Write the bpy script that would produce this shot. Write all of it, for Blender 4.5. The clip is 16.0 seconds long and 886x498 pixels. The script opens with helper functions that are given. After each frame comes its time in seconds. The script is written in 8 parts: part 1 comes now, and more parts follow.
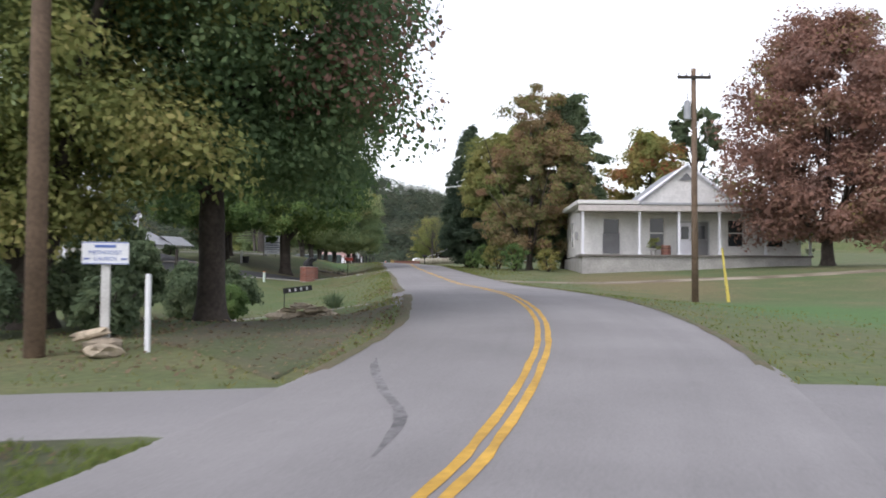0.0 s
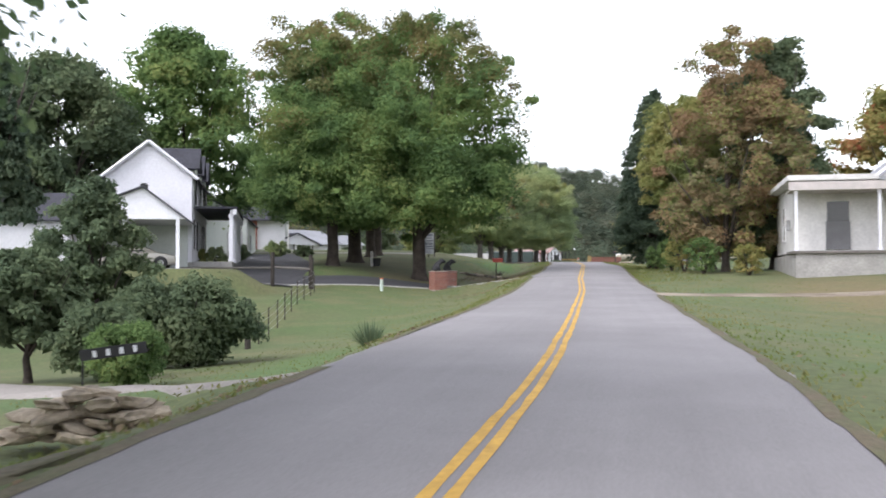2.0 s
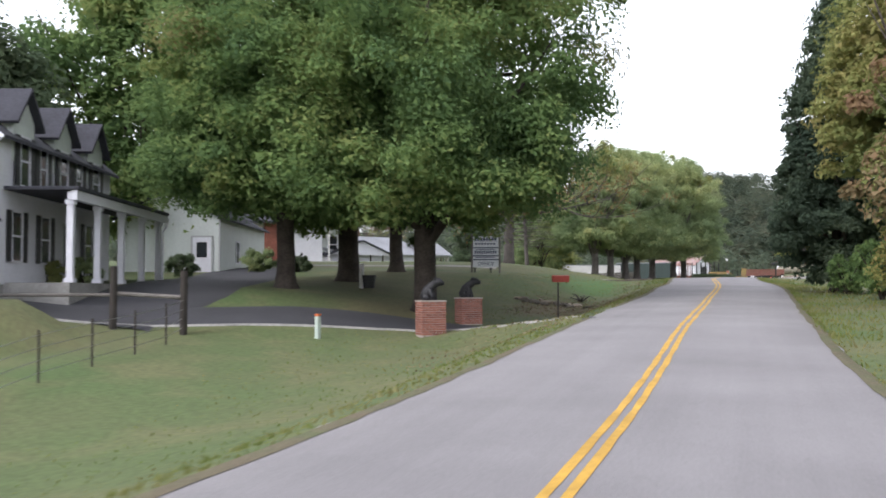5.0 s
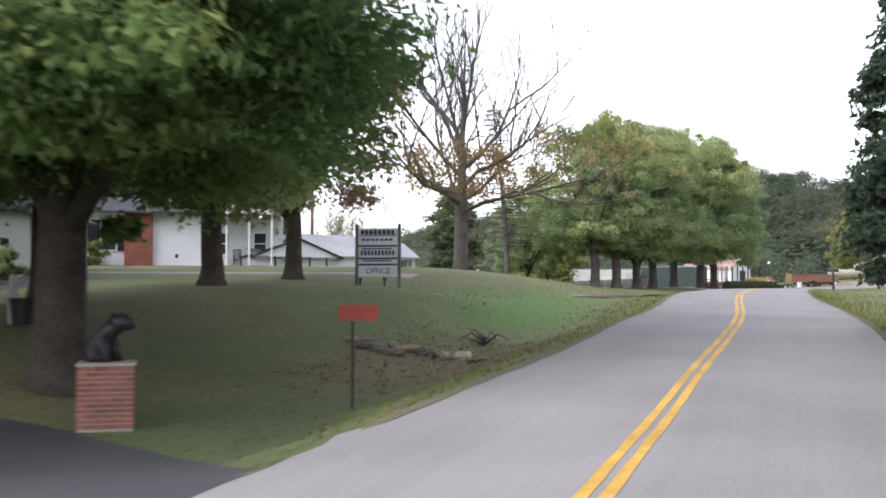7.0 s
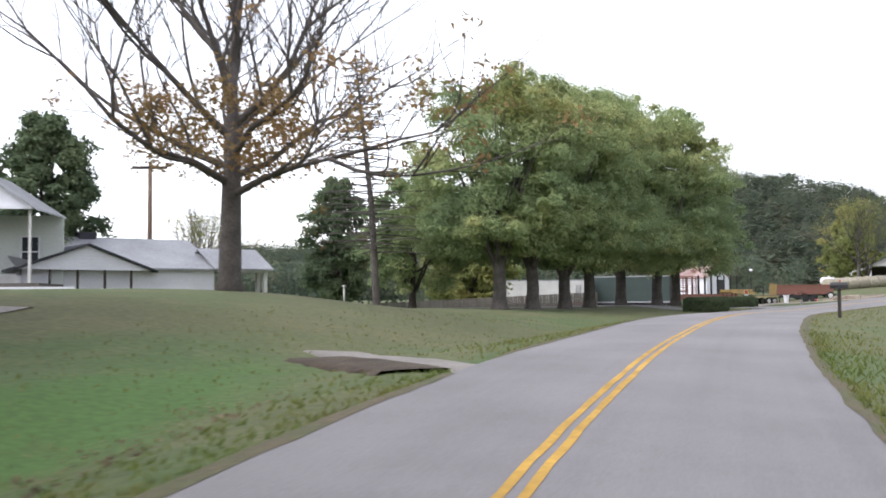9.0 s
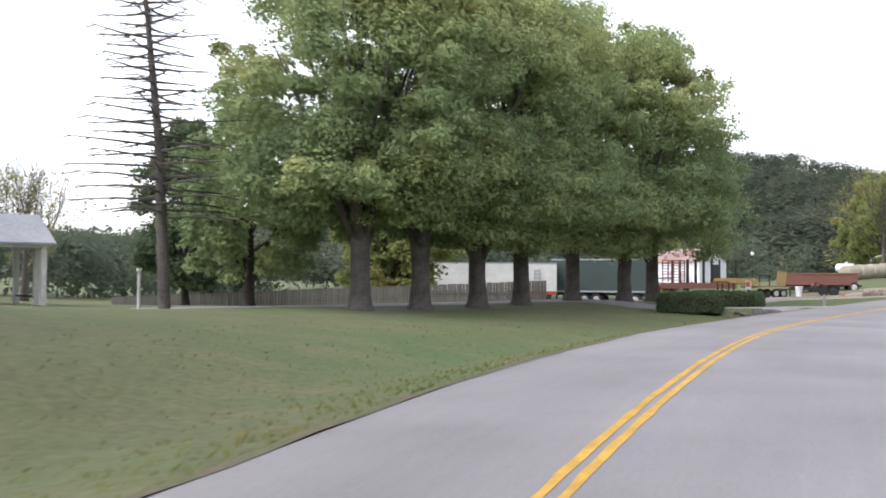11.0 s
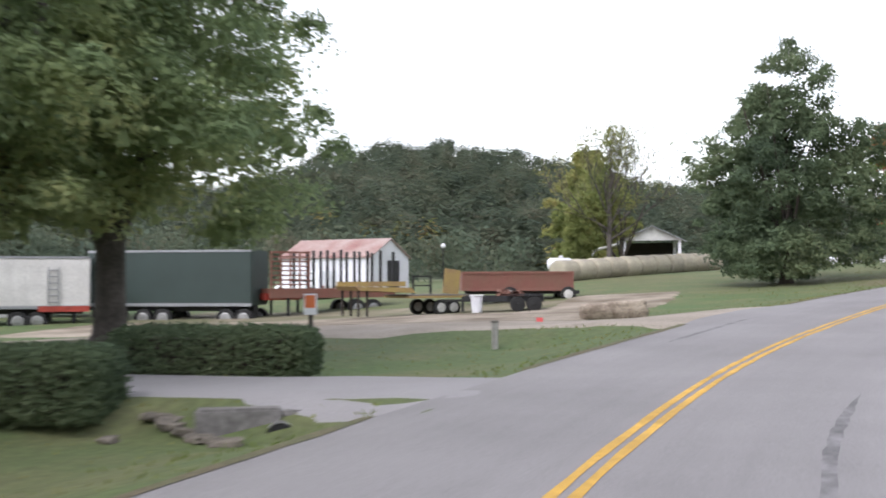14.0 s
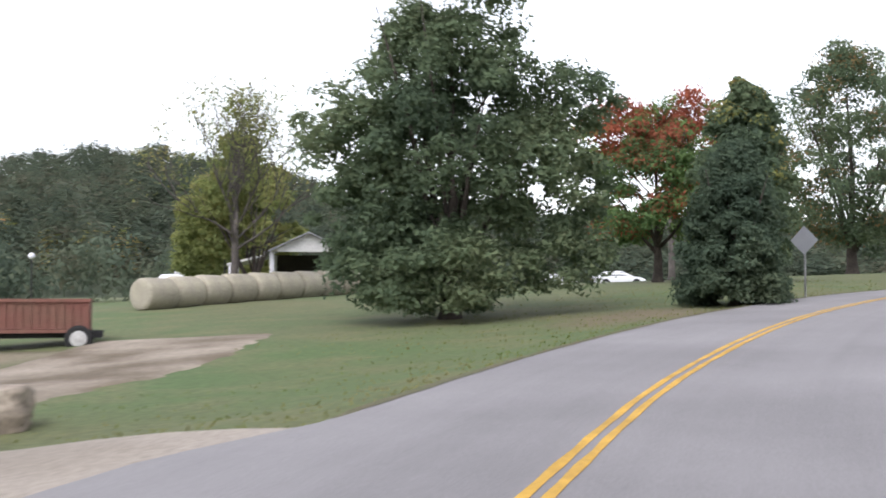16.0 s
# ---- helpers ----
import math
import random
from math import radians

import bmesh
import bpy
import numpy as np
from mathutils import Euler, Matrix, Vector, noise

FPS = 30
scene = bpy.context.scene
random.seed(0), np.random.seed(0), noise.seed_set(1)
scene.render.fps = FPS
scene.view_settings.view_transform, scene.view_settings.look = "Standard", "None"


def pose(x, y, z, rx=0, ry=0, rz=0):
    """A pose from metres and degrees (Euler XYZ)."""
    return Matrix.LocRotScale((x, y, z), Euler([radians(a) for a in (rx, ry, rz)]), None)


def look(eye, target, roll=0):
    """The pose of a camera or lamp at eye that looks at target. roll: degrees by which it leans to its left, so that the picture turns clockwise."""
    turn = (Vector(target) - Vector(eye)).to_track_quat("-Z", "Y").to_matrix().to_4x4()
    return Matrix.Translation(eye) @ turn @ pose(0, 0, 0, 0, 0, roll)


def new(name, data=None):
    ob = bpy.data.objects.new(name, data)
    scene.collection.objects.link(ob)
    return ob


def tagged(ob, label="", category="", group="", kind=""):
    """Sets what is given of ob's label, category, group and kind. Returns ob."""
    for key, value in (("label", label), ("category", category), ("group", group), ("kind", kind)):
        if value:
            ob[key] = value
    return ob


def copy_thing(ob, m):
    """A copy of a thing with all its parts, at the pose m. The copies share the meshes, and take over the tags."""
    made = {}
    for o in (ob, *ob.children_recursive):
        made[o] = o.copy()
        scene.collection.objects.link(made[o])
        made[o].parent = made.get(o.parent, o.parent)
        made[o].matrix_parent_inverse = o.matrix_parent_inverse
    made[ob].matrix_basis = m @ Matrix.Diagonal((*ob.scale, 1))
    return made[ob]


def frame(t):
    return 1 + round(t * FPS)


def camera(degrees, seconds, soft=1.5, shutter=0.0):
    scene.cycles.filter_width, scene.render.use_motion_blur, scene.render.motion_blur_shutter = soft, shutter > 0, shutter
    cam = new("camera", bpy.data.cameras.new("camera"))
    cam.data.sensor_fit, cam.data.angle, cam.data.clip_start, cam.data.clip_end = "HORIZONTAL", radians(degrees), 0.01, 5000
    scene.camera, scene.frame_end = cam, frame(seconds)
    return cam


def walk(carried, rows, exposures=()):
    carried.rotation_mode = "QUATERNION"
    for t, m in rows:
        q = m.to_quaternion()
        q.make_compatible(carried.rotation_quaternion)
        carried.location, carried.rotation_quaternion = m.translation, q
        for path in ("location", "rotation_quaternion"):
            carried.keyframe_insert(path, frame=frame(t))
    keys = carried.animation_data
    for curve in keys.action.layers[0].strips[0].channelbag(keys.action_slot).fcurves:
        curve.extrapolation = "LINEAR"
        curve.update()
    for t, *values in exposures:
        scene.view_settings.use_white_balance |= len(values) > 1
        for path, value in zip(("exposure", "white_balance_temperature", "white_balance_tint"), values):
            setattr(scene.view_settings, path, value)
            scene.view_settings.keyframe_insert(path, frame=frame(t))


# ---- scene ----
cam = camera(45.99, 16.0, soft=1.75, shutter=0.3)
PATH = [
    (0, look((0.000, 0.000, 1.420), (-2.067, 9.777, 1.787), 0.39)),
    (0.5, look((0.149, 4.001, 1.594), (-2.346, 13.678, 1.957), 0.28)),
    (1, look((0.151, 8.006, 1.777), (-2.792, 17.556, 2.160), -0.83)),
    (1.5, look((-0.012, 11.884, 1.979), (-3.452, 21.260, 2.482), -1.12)),
    (2, look((-0.377, 15.748, 2.189), (-4.440, 24.880, 2.501), -0.16)),
    (2.5, look((-0.999, 19.582, 2.386), (-5.688, 28.406, 2.766), 0.71)),
    (3, look((-1.868, 23.521, 2.550), (-7.093, 32.037, 2.973), 0.92)),
    (3.5, look((-2.909, 27.699, 2.672), (-8.395, 36.049, 3.096), 0.68)),
    (4, look((-4.121, 32.130, 2.767), (-9.645, 40.456, 3.191), 0.43)),
    (4.5, look((-5.472, 36.786, 2.857), (-10.918, 45.162, 3.281), 0.18)),
    (5, look((-6.896, 41.620, 2.962), (-12.255, 50.053, 3.386), -0.06)),
    (5.5, look((-8.334, 46.585, 3.099), (-13.704, 55.010, 3.524), -0.31)),
    (6, look((-9.777, 51.642, 3.279), (-15.297, 59.966, 3.776), -0.81)),
    (6.5, look((-11.323, 56.778, 3.496), (-16.959, 65.021, 4.022), 0.31)),
    (7, look((-12.929, 62.155, 3.722), (-18.614, 70.370, 4.165), 0.05)),
    (7.5, look((-14.495, 67.735, 3.934), (-20.242, 75.907, 4.362), 0.84)),
    (8, look((-16.016, 73.280, 4.141), (-21.740, 81.457, 4.742), -0.13)),
    (8.5, look((-17.496, 78.606, 4.359), (-23.121, 86.849, 5.004), -0.63)),
    (9, look((-18.976, 83.692, 4.597), (-24.565, 91.964, 5.118), -0.44)),
    (9.5, look((-20.525, 88.551, 4.793), (-26.137, 96.812, 5.206), -0.25)),
    (10, look((-22.132, 93.253, 4.926), (-27.781, 101.492, 5.282), -0.06)),
    (10.5, look((-23.732, 97.898, 5.039), (-29.388, 106.135, 5.381), 0.13)),
    (11, look((-25.250, 102.592, 5.167), (-30.838, 110.878, 5.491), 0.32)),
    (11.5, look((-26.643, 107.417, 5.322), (-32.065, 115.814, 5.623), 0.08)),
    (12, look((-27.955, 112.401, 5.428), (-33.166, 120.931, 5.708), 0.84)),
    (12.5, look((-29.196, 117.653, 5.484), (-34.123, 126.349, 5.804), -0.85)),
    (13, look((-30.331, 122.990, 5.516), (-34.839, 131.912, 5.813), -0.36)),
    (13.5, look((-31.228, 128.342, 5.531), (-35.286, 137.473, 5.939), -0.66)),
    (14, look((-31.794, 133.744, 5.542), (-35.177, 143.150, 5.860), -0.19)),
    (14.5, look((-31.995, 139.061, 5.607), (-34.708, 148.679, 5.958), 1.15)),
    (15, look((-31.855, 144.033, 5.732), (-33.939, 153.800, 6.251), 0.02)),
    (15.5, look((-31.383, 148.577, 5.869), (-32.845, 158.460, 6.293), -0.01)),
    (16, look((-30.702, 152.844, 6.022), (-31.620, 162.791, 6.482), -0.03)),
]
walk(cam, PATH, [(0, -0.42, 6350, 15), (0.5, -0.42, 6350, 15), (1, -0.30, 6350, 15), (2, 0.08, 6350, 15), (3, 0.06, 6350, 15), (6, -0.02, 6350, 15), (7.5, 0.28, 6350, 15), (8, 0.14, 6350, 15), (8.5, -0.06, 6350, 15), (11, 0.02, 6350, 15), (13, 0.08, 6350, 15), (14, -0.08, 6350, 15), (15, -0.2, 6350, 15), (16, -0.10, 6350, 15)])

# ---- world, sun, exposure ----
world = bpy.data.worlds.new("sky")
scene.world = world
world.use_nodes = True
wn, wl = world.node_tree.nodes, world.node_tree.links
sky = wn.new("ShaderNodeTexSky")
sky.sky_type, sky.sun_disc = "NISHITA", False
sky.sun_elevation, sky.sun_rotation = radians(48), radians(200)
sky.air_density, sky.dust_density, sky.ozone_density = 1.0, 1.5, 1.5
grey = wn.new("ShaderNodeHueSaturation")
grey.inputs["Saturation"].default_value = 0.22
back = wn["Background"]
back.inputs["Strength"].default_value = 0.40
wl.new(sky.outputs["Color"], grey.inputs["Color"])
wl.new(grey.outputs["Color"], back.inputs["Color"])
sun_data = bpy.data.lights.new("sun", "SUN")
sun_data.energy, sun_data.angle, sun_data.color = 1.25, radians(25), (1.0, 0.98, 0.96)
sun = new("sun", sun_data)
sun.matrix_world = look((0, 0, 100), (25, 60, 10))
scene.view_settings.exposure = 0.0


# ---- materials ----
def material(name, base, rough=0.8, metal=0.0, vary=0.25, scale=3.0, fine=40.0, bump=0.1, second=None, island=0.0, per_object=0.0):
    """Surface with broad stains and fine grain; second: the other colour of the stains."""
    m = bpy.data.materials.new(name)
    m.use_nodes = True
    n, l = m.node_tree.nodes, m.node_tree.links
    p = n["Principled BSDF"]
    p.inputs["Roughness"].default_value, p.inputs["Metallic"].default_value = rough, metal
    co = n.new("ShaderNodeTexCoord")
    big, small = n.new("ShaderNodeTexNoise"), n.new("ShaderNodeTexNoise")
    big.inputs["Scale"].default_value, big.inputs["Detail"].default_value = scale, 5
    small.inputs["Scale"].default_value, small.inputs["Detail"].default_value = fine, 4
    for t in (big, small):
        l.new(co.outputs["Object"], t.inputs["Vector"])
    second = second or tuple(c * (1 - vary) for c in base)
    ramp = n.new("ShaderNodeValToRGB")
    ramp.color_ramp.elements[0].position, ramp.color_ramp.elements[1].position = 0.35, 0.68
    ramp.color_ramp.elements[0].color, ramp.color_ramp.elements[1].color = (*second, 1), (*base, 1)
    l.new(big.outputs["Fac"], ramp.inputs["Fac"])
    hue = n.new("ShaderNodeHueSaturation")
    l.new(ramp.outputs["Color"], hue.inputs["Color"])
    val = n.new("ShaderNodeMapRange")
    val.inputs["From Min"].default_value, val.inputs["From Max"].default_value = 0.3, 0.7
    val.inputs["To Min"].default_value, val.inputs["To Max"].default_value = 1 - vary * 0.7, 1 + vary * 0.5
    l.new(small.outputs["Fac"], val.inputs["Value"])
    out = val.outputs["Result"]
    for amount, src in ((island, "g"), (per_object, "o")):
        if amount:
            r = n.new("ShaderNodeNewGeometry").outputs["Random Per Island"] if src == "g" else n.new("ShaderNodeObjectInfo").outputs["Random"]
            k = n.new("ShaderNodeMapRange")
            k.inputs["To Min"].default_value, k.inputs["To Max"].default_value = 1 - amount, 1 + amount
            l.new(r, k.inputs["Value"])
            mul = n.new("ShaderNodeMath")
            mul.operation = "MULTIPLY"
            l.new(out, mul.inputs[0])
            l.new(k.outputs["Result"], mul.inputs[1])
            out = mul.outputs["Value"]
    l.new(out, hue.inputs["Value"])
    l.new(hue.outputs["Color"], p.inputs["Base Color"])
    if bump:
        b = n.new("ShaderNodeBump")
        b.inputs["Strength"].default_value, b.inputs["Distance"].default_value = min(1, bump * 3), 0.02
        l.new(small.outputs["Fac"], b.inputs["Height"])
        l.new(b.outputs["Normal"], p.inputs["Normal"])
    return m


def leaves(name, shades, patch=0.25, grain=0.34):
    """Foliage: shades vary from leaf to leaf and in broad patches of the crown."""
    m = bpy.data.materials.new(name)
    m.use_nodes = True
    n, l = m.node_tree.nodes, m.node_tree.links
    n.remove(n["Principled BSDF"])
    rnd = n.new("ShaderNodeNewGeometry")
    co = n.new("ShaderNodeTexCoord")
    no = n.new("ShaderNodeTexNoise")
    no.inputs["Scale"].default_value, no.inputs["Detail"].default_value = patch, 3
    l.new(co.outputs["Object"], no.inputs["Vector"])
    mx = n.new("ShaderNodeMapRange")
    mx.inputs["From Min"].default_value, mx.inputs["From Max"].default_value = 0.3, 0.7
    l.new(no.outputs["Fac"], mx.inputs["Value"])
    add = n.new("ShaderNodeMath")
    add.operation = "MULTIPLY_ADD"
    add.inputs[1].default_value = grain
    l.new(rnd.outputs["Random Per Island"], add.inputs[0])
    sc = n.new("ShaderNodeMath")
    sc.operation = "MULTIPLY"
    sc.inputs[1].default_value = 1 - grain
    l.new(mx.outputs["Result"], sc.inputs[0])
    l.new(sc.outputs["Value"], add.inputs[2])
    ramp = n.new("ShaderNodeValToRGB")
    els = ramp.color_ramp.elements
    while len(els) < len(shades):
        els.new(0.5)
    for i, c in enumerate(shades):
        els[i].position, els[i].color = 0.12 + 0.76 * i / max(1, len(shades) - 1), (*c, 1)
    l.new(add.outputs["Value"], ramp.inputs["Fac"])
    dif, tra, mix = n.new("ShaderNodeBsdfDiffuse"), n.new("ShaderNodeBsdfTranslucent"), n.new("ShaderNodeMixShader")
    mix.inputs["Fac"].default_value = 0.45
    for s in (dif, tra):
        l.new(ramp.outputs["Color"], s.inputs["Color"])
    l.new(dif.outputs["BSDF"], mix.inputs[1])
    l.new(tra.outputs["BSDF"], mix.inputs[2])
    l.new(mix.outputs["Shader"], n["Material Output"].inputs["Surface"])
    return m


M = {}
M["asphalt"] = material("asphalt", (0.247, 0.237, 0.241), 0.85, vary=0.2, scale=0.35, fine=40, bump=0.08)
M["lane_asphalt"] = material("lane_asphalt", (0.28, 0.27, 0.275), 0.9, vary=0.15, scale=0.4, fine=30, bump=0.1)
M["rock_grey"] = material("rock_grey", (0.20, 0.175, 0.145), 0.95, vary=0.45, scale=4, fine=18, bump=0.4)
M["fresh_asphalt"] = material("fresh_asphalt", (0.055, 0.055, 0.062), 0.8, vary=0.2, scale=0.6, fine=20)
M["gravel"] = material("gravel", (0.31, 0.285, 0.26), 0.95, vary=0.3, scale=0.5, fine=14, bump=0.2)
M["yard_gravel"] = material("yard_gravel", (0.36, 0.315, 0.265), 0.95, vary=0.3, scale=0.35, fine=14, bump=0.2, second=(0.24, 0.205, 0.165))
M["dirt"] = material("dirt", (0.34, 0.29, 0.23), 0.95, vary=0.3, scale=0.45, fine=8, bump=0.2, second=(0.13, 0.10, 0.065))
M["line_yellow"] = material("line_yellow", (0.62, 0.36, 0.05), 0.7, vary=0.3, scale=1.5, fine=14)
M["bark"] = material("bark", (0.075, 0.06, 0.05), 0.95, vary=0.45, scale=2.5, fine=14, bump=0.4)
M["bark_grey"] = material("bark_grey", (0.12, 0.105, 0.095), 0.95, vary=0.4, scale=2.5, fine=14, bump=0.4)
M["pole_wood"] = material("pole_wood", (0.19, 0.13, 0.09), 0.9, vary=0.35, scale=1.5, fine=18, bump=0.2)
M["grey_wood"] = material("grey_wood", (0.17, 0.155, 0.14), 0.9, vary=0.3, scale=2, fine=22, bump=0.2, per_object=0.15)
M["dark_wood"] = material("dark_wood", (0.05, 0.042, 0.036), 0.9, vary=0.3, scale=2, fine=22, bump=0.2)
M["white_paint"] = material("white_paint", (0.76, 0.76, 0.81), 0.6, vary=0.08, scale=0.8, fine=8, bump=0.03)
M["white_old"] = material("white_old", (0.66, 0.65, 0.63), 0.7, vary=0.16, scale=1.2, fine=9, bump=0.06)
M["siding_green"] = material("siding_green", (0.62, 0.66, 0.63), 0.6, vary=0.08, scale=0.8, fine=8, bump=0.03)
M["roof_dark"] = material("roof_dark", (0.052, 0.053, 0.066), 0.9, vary=0.3, scale=1.5, fine=12, bump=0.2)
M["roof_metal"] = material("roof_metal", (0.36, 0.37, 0.39), 0.5, 0.3, vary=0.2, scale=0.6, fine=6)
M["roof_red"] = material("roof_red", (0.27, 0.130, 0.115), 0.6, 0.1, vary=0.3, scale=0.5, fine=6, second=(0.40, 0.31, 0.28))
M["black_paint"] = material("black_paint", (0.012, 0.012, 0.014), 0.5, vary=0.2)
M["glass_dark"] = material("glass_dark", (0.03, 0.035, 0.04), 0.08, vary=0.1, bump=0)
M["concrete"] = material("concrete", (0.36, 0.35, 0.33), 0.9, vary=0.25, scale=1.2, fine=10, bump=0.15)
M["brick"] = material("brick", (0.28, 0.11, 0.08), 0.85, vary=0.3, scale=6, fine=40, bump=0.15, per_object=0.3)
M["mortar"] = material("mortar", (0.42, 0.38, 0.34), 0.95, vary=0.2)
M["stone"] = material("stone", (0.42, 0.35, 0.26), 0.9, vary=0.35, scale=3, fine=16, bump=0.3, per_object=0.35)
M["red_paint"] = material("red_paint", (0.42, 0.06, 0.04), 0.55, vary=0.3, scale=2)
M["red_rust"] = material("red_rust", (0.22, 0.085, 0.066), 0.75, vary=0.5, scale=1.5, second=(0.20, 0.10, 0.07))
M["yellow_rust"] = material("yellow_rust", (0.40, 0.30, 0.085), 0.75, vary=0.45, scale=1.5, second=(0.3, 0.2, 0.1))
M["green_tarp"] = material("green_tarp", (0.03, 0.052, 0.046), 0.6, vary=0.2, scale=0.7, bump=0.05)
M["rubber"] = material("rubber", (0.02, 0.02, 0.02), 0.85, vary=0.2)
M["steel"] = material("steel", (0.4, 0.4, 0.4), 0.4, 0.8, vary=0.15)
M["hay"] = material("hay", (0.42, 0.37, 0.26), 0.95, vary=0.35, scale=1.5, fine=25, bump=0.3)
M["silver_car"] = material("silver_car", (0.42, 0.40, 0.35), 0.3, 0.5, vary=0.05, bump=0)
M["green_a"] = leaves("green_a", [(0.094, 0.158, 0.072), (0.138, 0.218, 0.086), (0.190, 0.272, 0.098), (0.275, 0.310, 0.114)])
M["green_b"] = leaves("green_b", [(0.200, 0.270, 0.150), (0.275, 0.350, 0.178), (0.365, 0.425, 0.205), (0.490, 0.490, 0.232)], grain=0.24)
M["green_dark"] = leaves("green_dark", [(0.095, 0.134, 0.090), (0.140, 0.186, 0.106), (0.205, 0.240, 0.135)])
M["shade_maple"] = leaves("shade_maple", [(0.104, 0.165, 0.092), (0.145, 0.220, 0.108), (0.205, 0.265, 0.124)])
M["yellow_green"] = leaves("yellow_green", [(0.15, 0.19, 0.075), (0.22, 0.255, 0.095), (0.30, 0.305, 0.115), (0.37, 0.32, 0.135)])
M["turning"] = leaves("turning", [(0.132, 0.182, 0.082), (0.182, 0.210, 0.090), (0.232, 0.215, 0.096), (0.262, 0.196, 0.092)])
M["thicket"] = leaves("thicket", [(0.20, 0.20, 0.11), (0.27, 0.22, 0.125), (0.32, 0.215, 0.125), (0.26, 0.17, 0.11)])
M["autumn"] = leaves("autumn", [(0.20, 0.24, 0.09), (0.28, 0.29, 0.105), (0.36, 0.29, 0.115), (0.37, 0.22, 0.11)])
M["rust_red"] = leaves("rust_red", [(0.22, 0.150, 0.125), (0.29, 0.180, 0.148), (0.35, 0.200, 0.155), (0.27, 0.215, 0.14)])
M["orange_red"] = leaves("orange_red", [(0.153, 0.132, 0.060), (0.329, 0.120, 0.074), (0.423, 0.132, 0.081), (0.353, 0.180, 0.081)])
M["conifer"] = leaves("conifer", [(0.065, 0.097, 0.071), (0.098, 0.137, 0.092), (0.142, 0.175, 0.108)])
# distance haze is mixed into these shades: paler and bluer than the leaves
M["forest"] = leaves("forest", [(0.098, 0.127, 0.098), (0.115, 0.146, 0.104), (0.137, 0.160, 0.109), (0.165, 0.160, 0.115)], 0.11, 0.06)


# ---- building blocks ----
def mesh_object(name, verts, faces, mat, parent=None, label="", smooth=False):
    me = bpy.data.meshes.new(name)
    v = np.asarray(verts, np.float32).reshape(-1, 3)
    f = np.asarray(faces, np.int32)
    me.vertices.add(len(v))
    me.vertices.foreach_set("co", v.ravel())
    me.loops.add(f.size)
    me.loops.foreach_set("vertex_index", f.ravel())
    me.polygons.add(len(f))
    me.polygons.foreach_set("loop_start", np.arange(0, f.size, f.shape[1], dtype=np.int32))
    if smooth:
        me.polygons.foreach_set("use_smooth", np.ones(len(f), bool))
    me.update(calc_edges=True)
    me.materials.append(mat)
    ob = new(name, me)
    if parent:
        ob.parent = parent
    return tagged(ob, label=label)


def part(name, bm, mat, parent=None, label="", smooth=False):
    me = bpy.data.meshes.new(name)
    bmesh.ops.recalc_face_normals(bm, faces=bm.faces[:])
    bm.to_mesh(me)
    bm.free()
    me.materials.append(mat)
    if smooth:
        me.polygons.foreach_set("use_smooth", np.ones(len(me.polygons), bool))
    ob = new(name, me)
    if parent:
        ob.parent = parent
    return tagged(ob, label=label)


def thing(name, place, label, category, group="", turn=0.0):
    e = new(name)
    e.matrix_world = pose(*place, 0, 0, turn)
    e.empty_display_size = 0.2
    return tagged(e, label, category, group)


def box(bm, x0, y0, z0, x1, y1, z1, bevel=0.0, m=None):
    r = bmesh.ops.create_cube(bm, size=1)
    vs = r["verts"]
    bmesh.ops.scale(bm, vec=(abs(x1 - x0), abs(y1 - y0), abs(z1 - z0)), verts=vs)
    bmesh.ops.translate(bm, vec=((x0 + x1) / 2, (y0 + y1) / 2, (z0 + z1) / 2), verts=vs)
    if bevel:
        es = list({e for v in vs for e in v.link_edges})
        vs = list({v for f in bmesh.ops.bevel(bm, geom=es, offset=bevel, segments=2, affect="EDGES")["faces"] for v in f.verts} | {v for v in vs if v.is_valid})
    if m is not None:
        bmesh.ops.transform(bm, matrix=m, verts=vs)
    return vs


def boxes(*specs, bevel=0.0):
    bm = bmesh.new()
    for s in specs:
        box(bm, *s, bevel=bevel)
    return bm


def tube(bm, pts, radii, n=8, cap=True):
    """A round bar along points, with a radius at each."""
    rings, last = [], Vector((1, 0, 0.1))
    pts = [Vector(p) for p in pts]
    for i, p in enumerate(pts):
        d = (pts[min(i + 1, len(pts) - 1)] - pts[max(i - 1, 0)]).normalized()
        u = (last - d * last.dot(d))
        if u.length < 1e-4:
            u = d.orthogonal()
        u.normalize()
        last, w = u, d.cross(u)
        rings.append([bm.verts.new(p + (u * math.cos(2 * math.pi * k / n) + w * math.sin(2 * math.pi * k / n)) * radii[i]) for k in range(n)])
    for a, b in zip(rings, rings[1:]):
        for k in range(n):
            bm.faces.new((a[k], a[(k + 1) % n], b[(k + 1) % n], b[k]))
    if cap:
        bm.faces.new(rings[0][::-1])
        bm.faces.new(rings[-1])
    return bm


def rod(a, b, r, n=8, r2=None):
    return tube(bmesh.new(), [a, b], [r, r if r2 is None else r2], n)


def prism(bm, outline, y0, y1):
    """A flat outline in x, z pulled out along y."""
    a = [bm.verts.new((x, y0, z)) for x, z in outline]
    b = [bm.verts.new((x, y1, z)) for x, z in outline]
    bm.faces.new(a)
    bm.faces.new(b[::-1])
    for i in range(len(a)):
        j = (i + 1) % len(a)
        bm.faces.new((a[j], a[i], b[i], b[j]))
    return bm


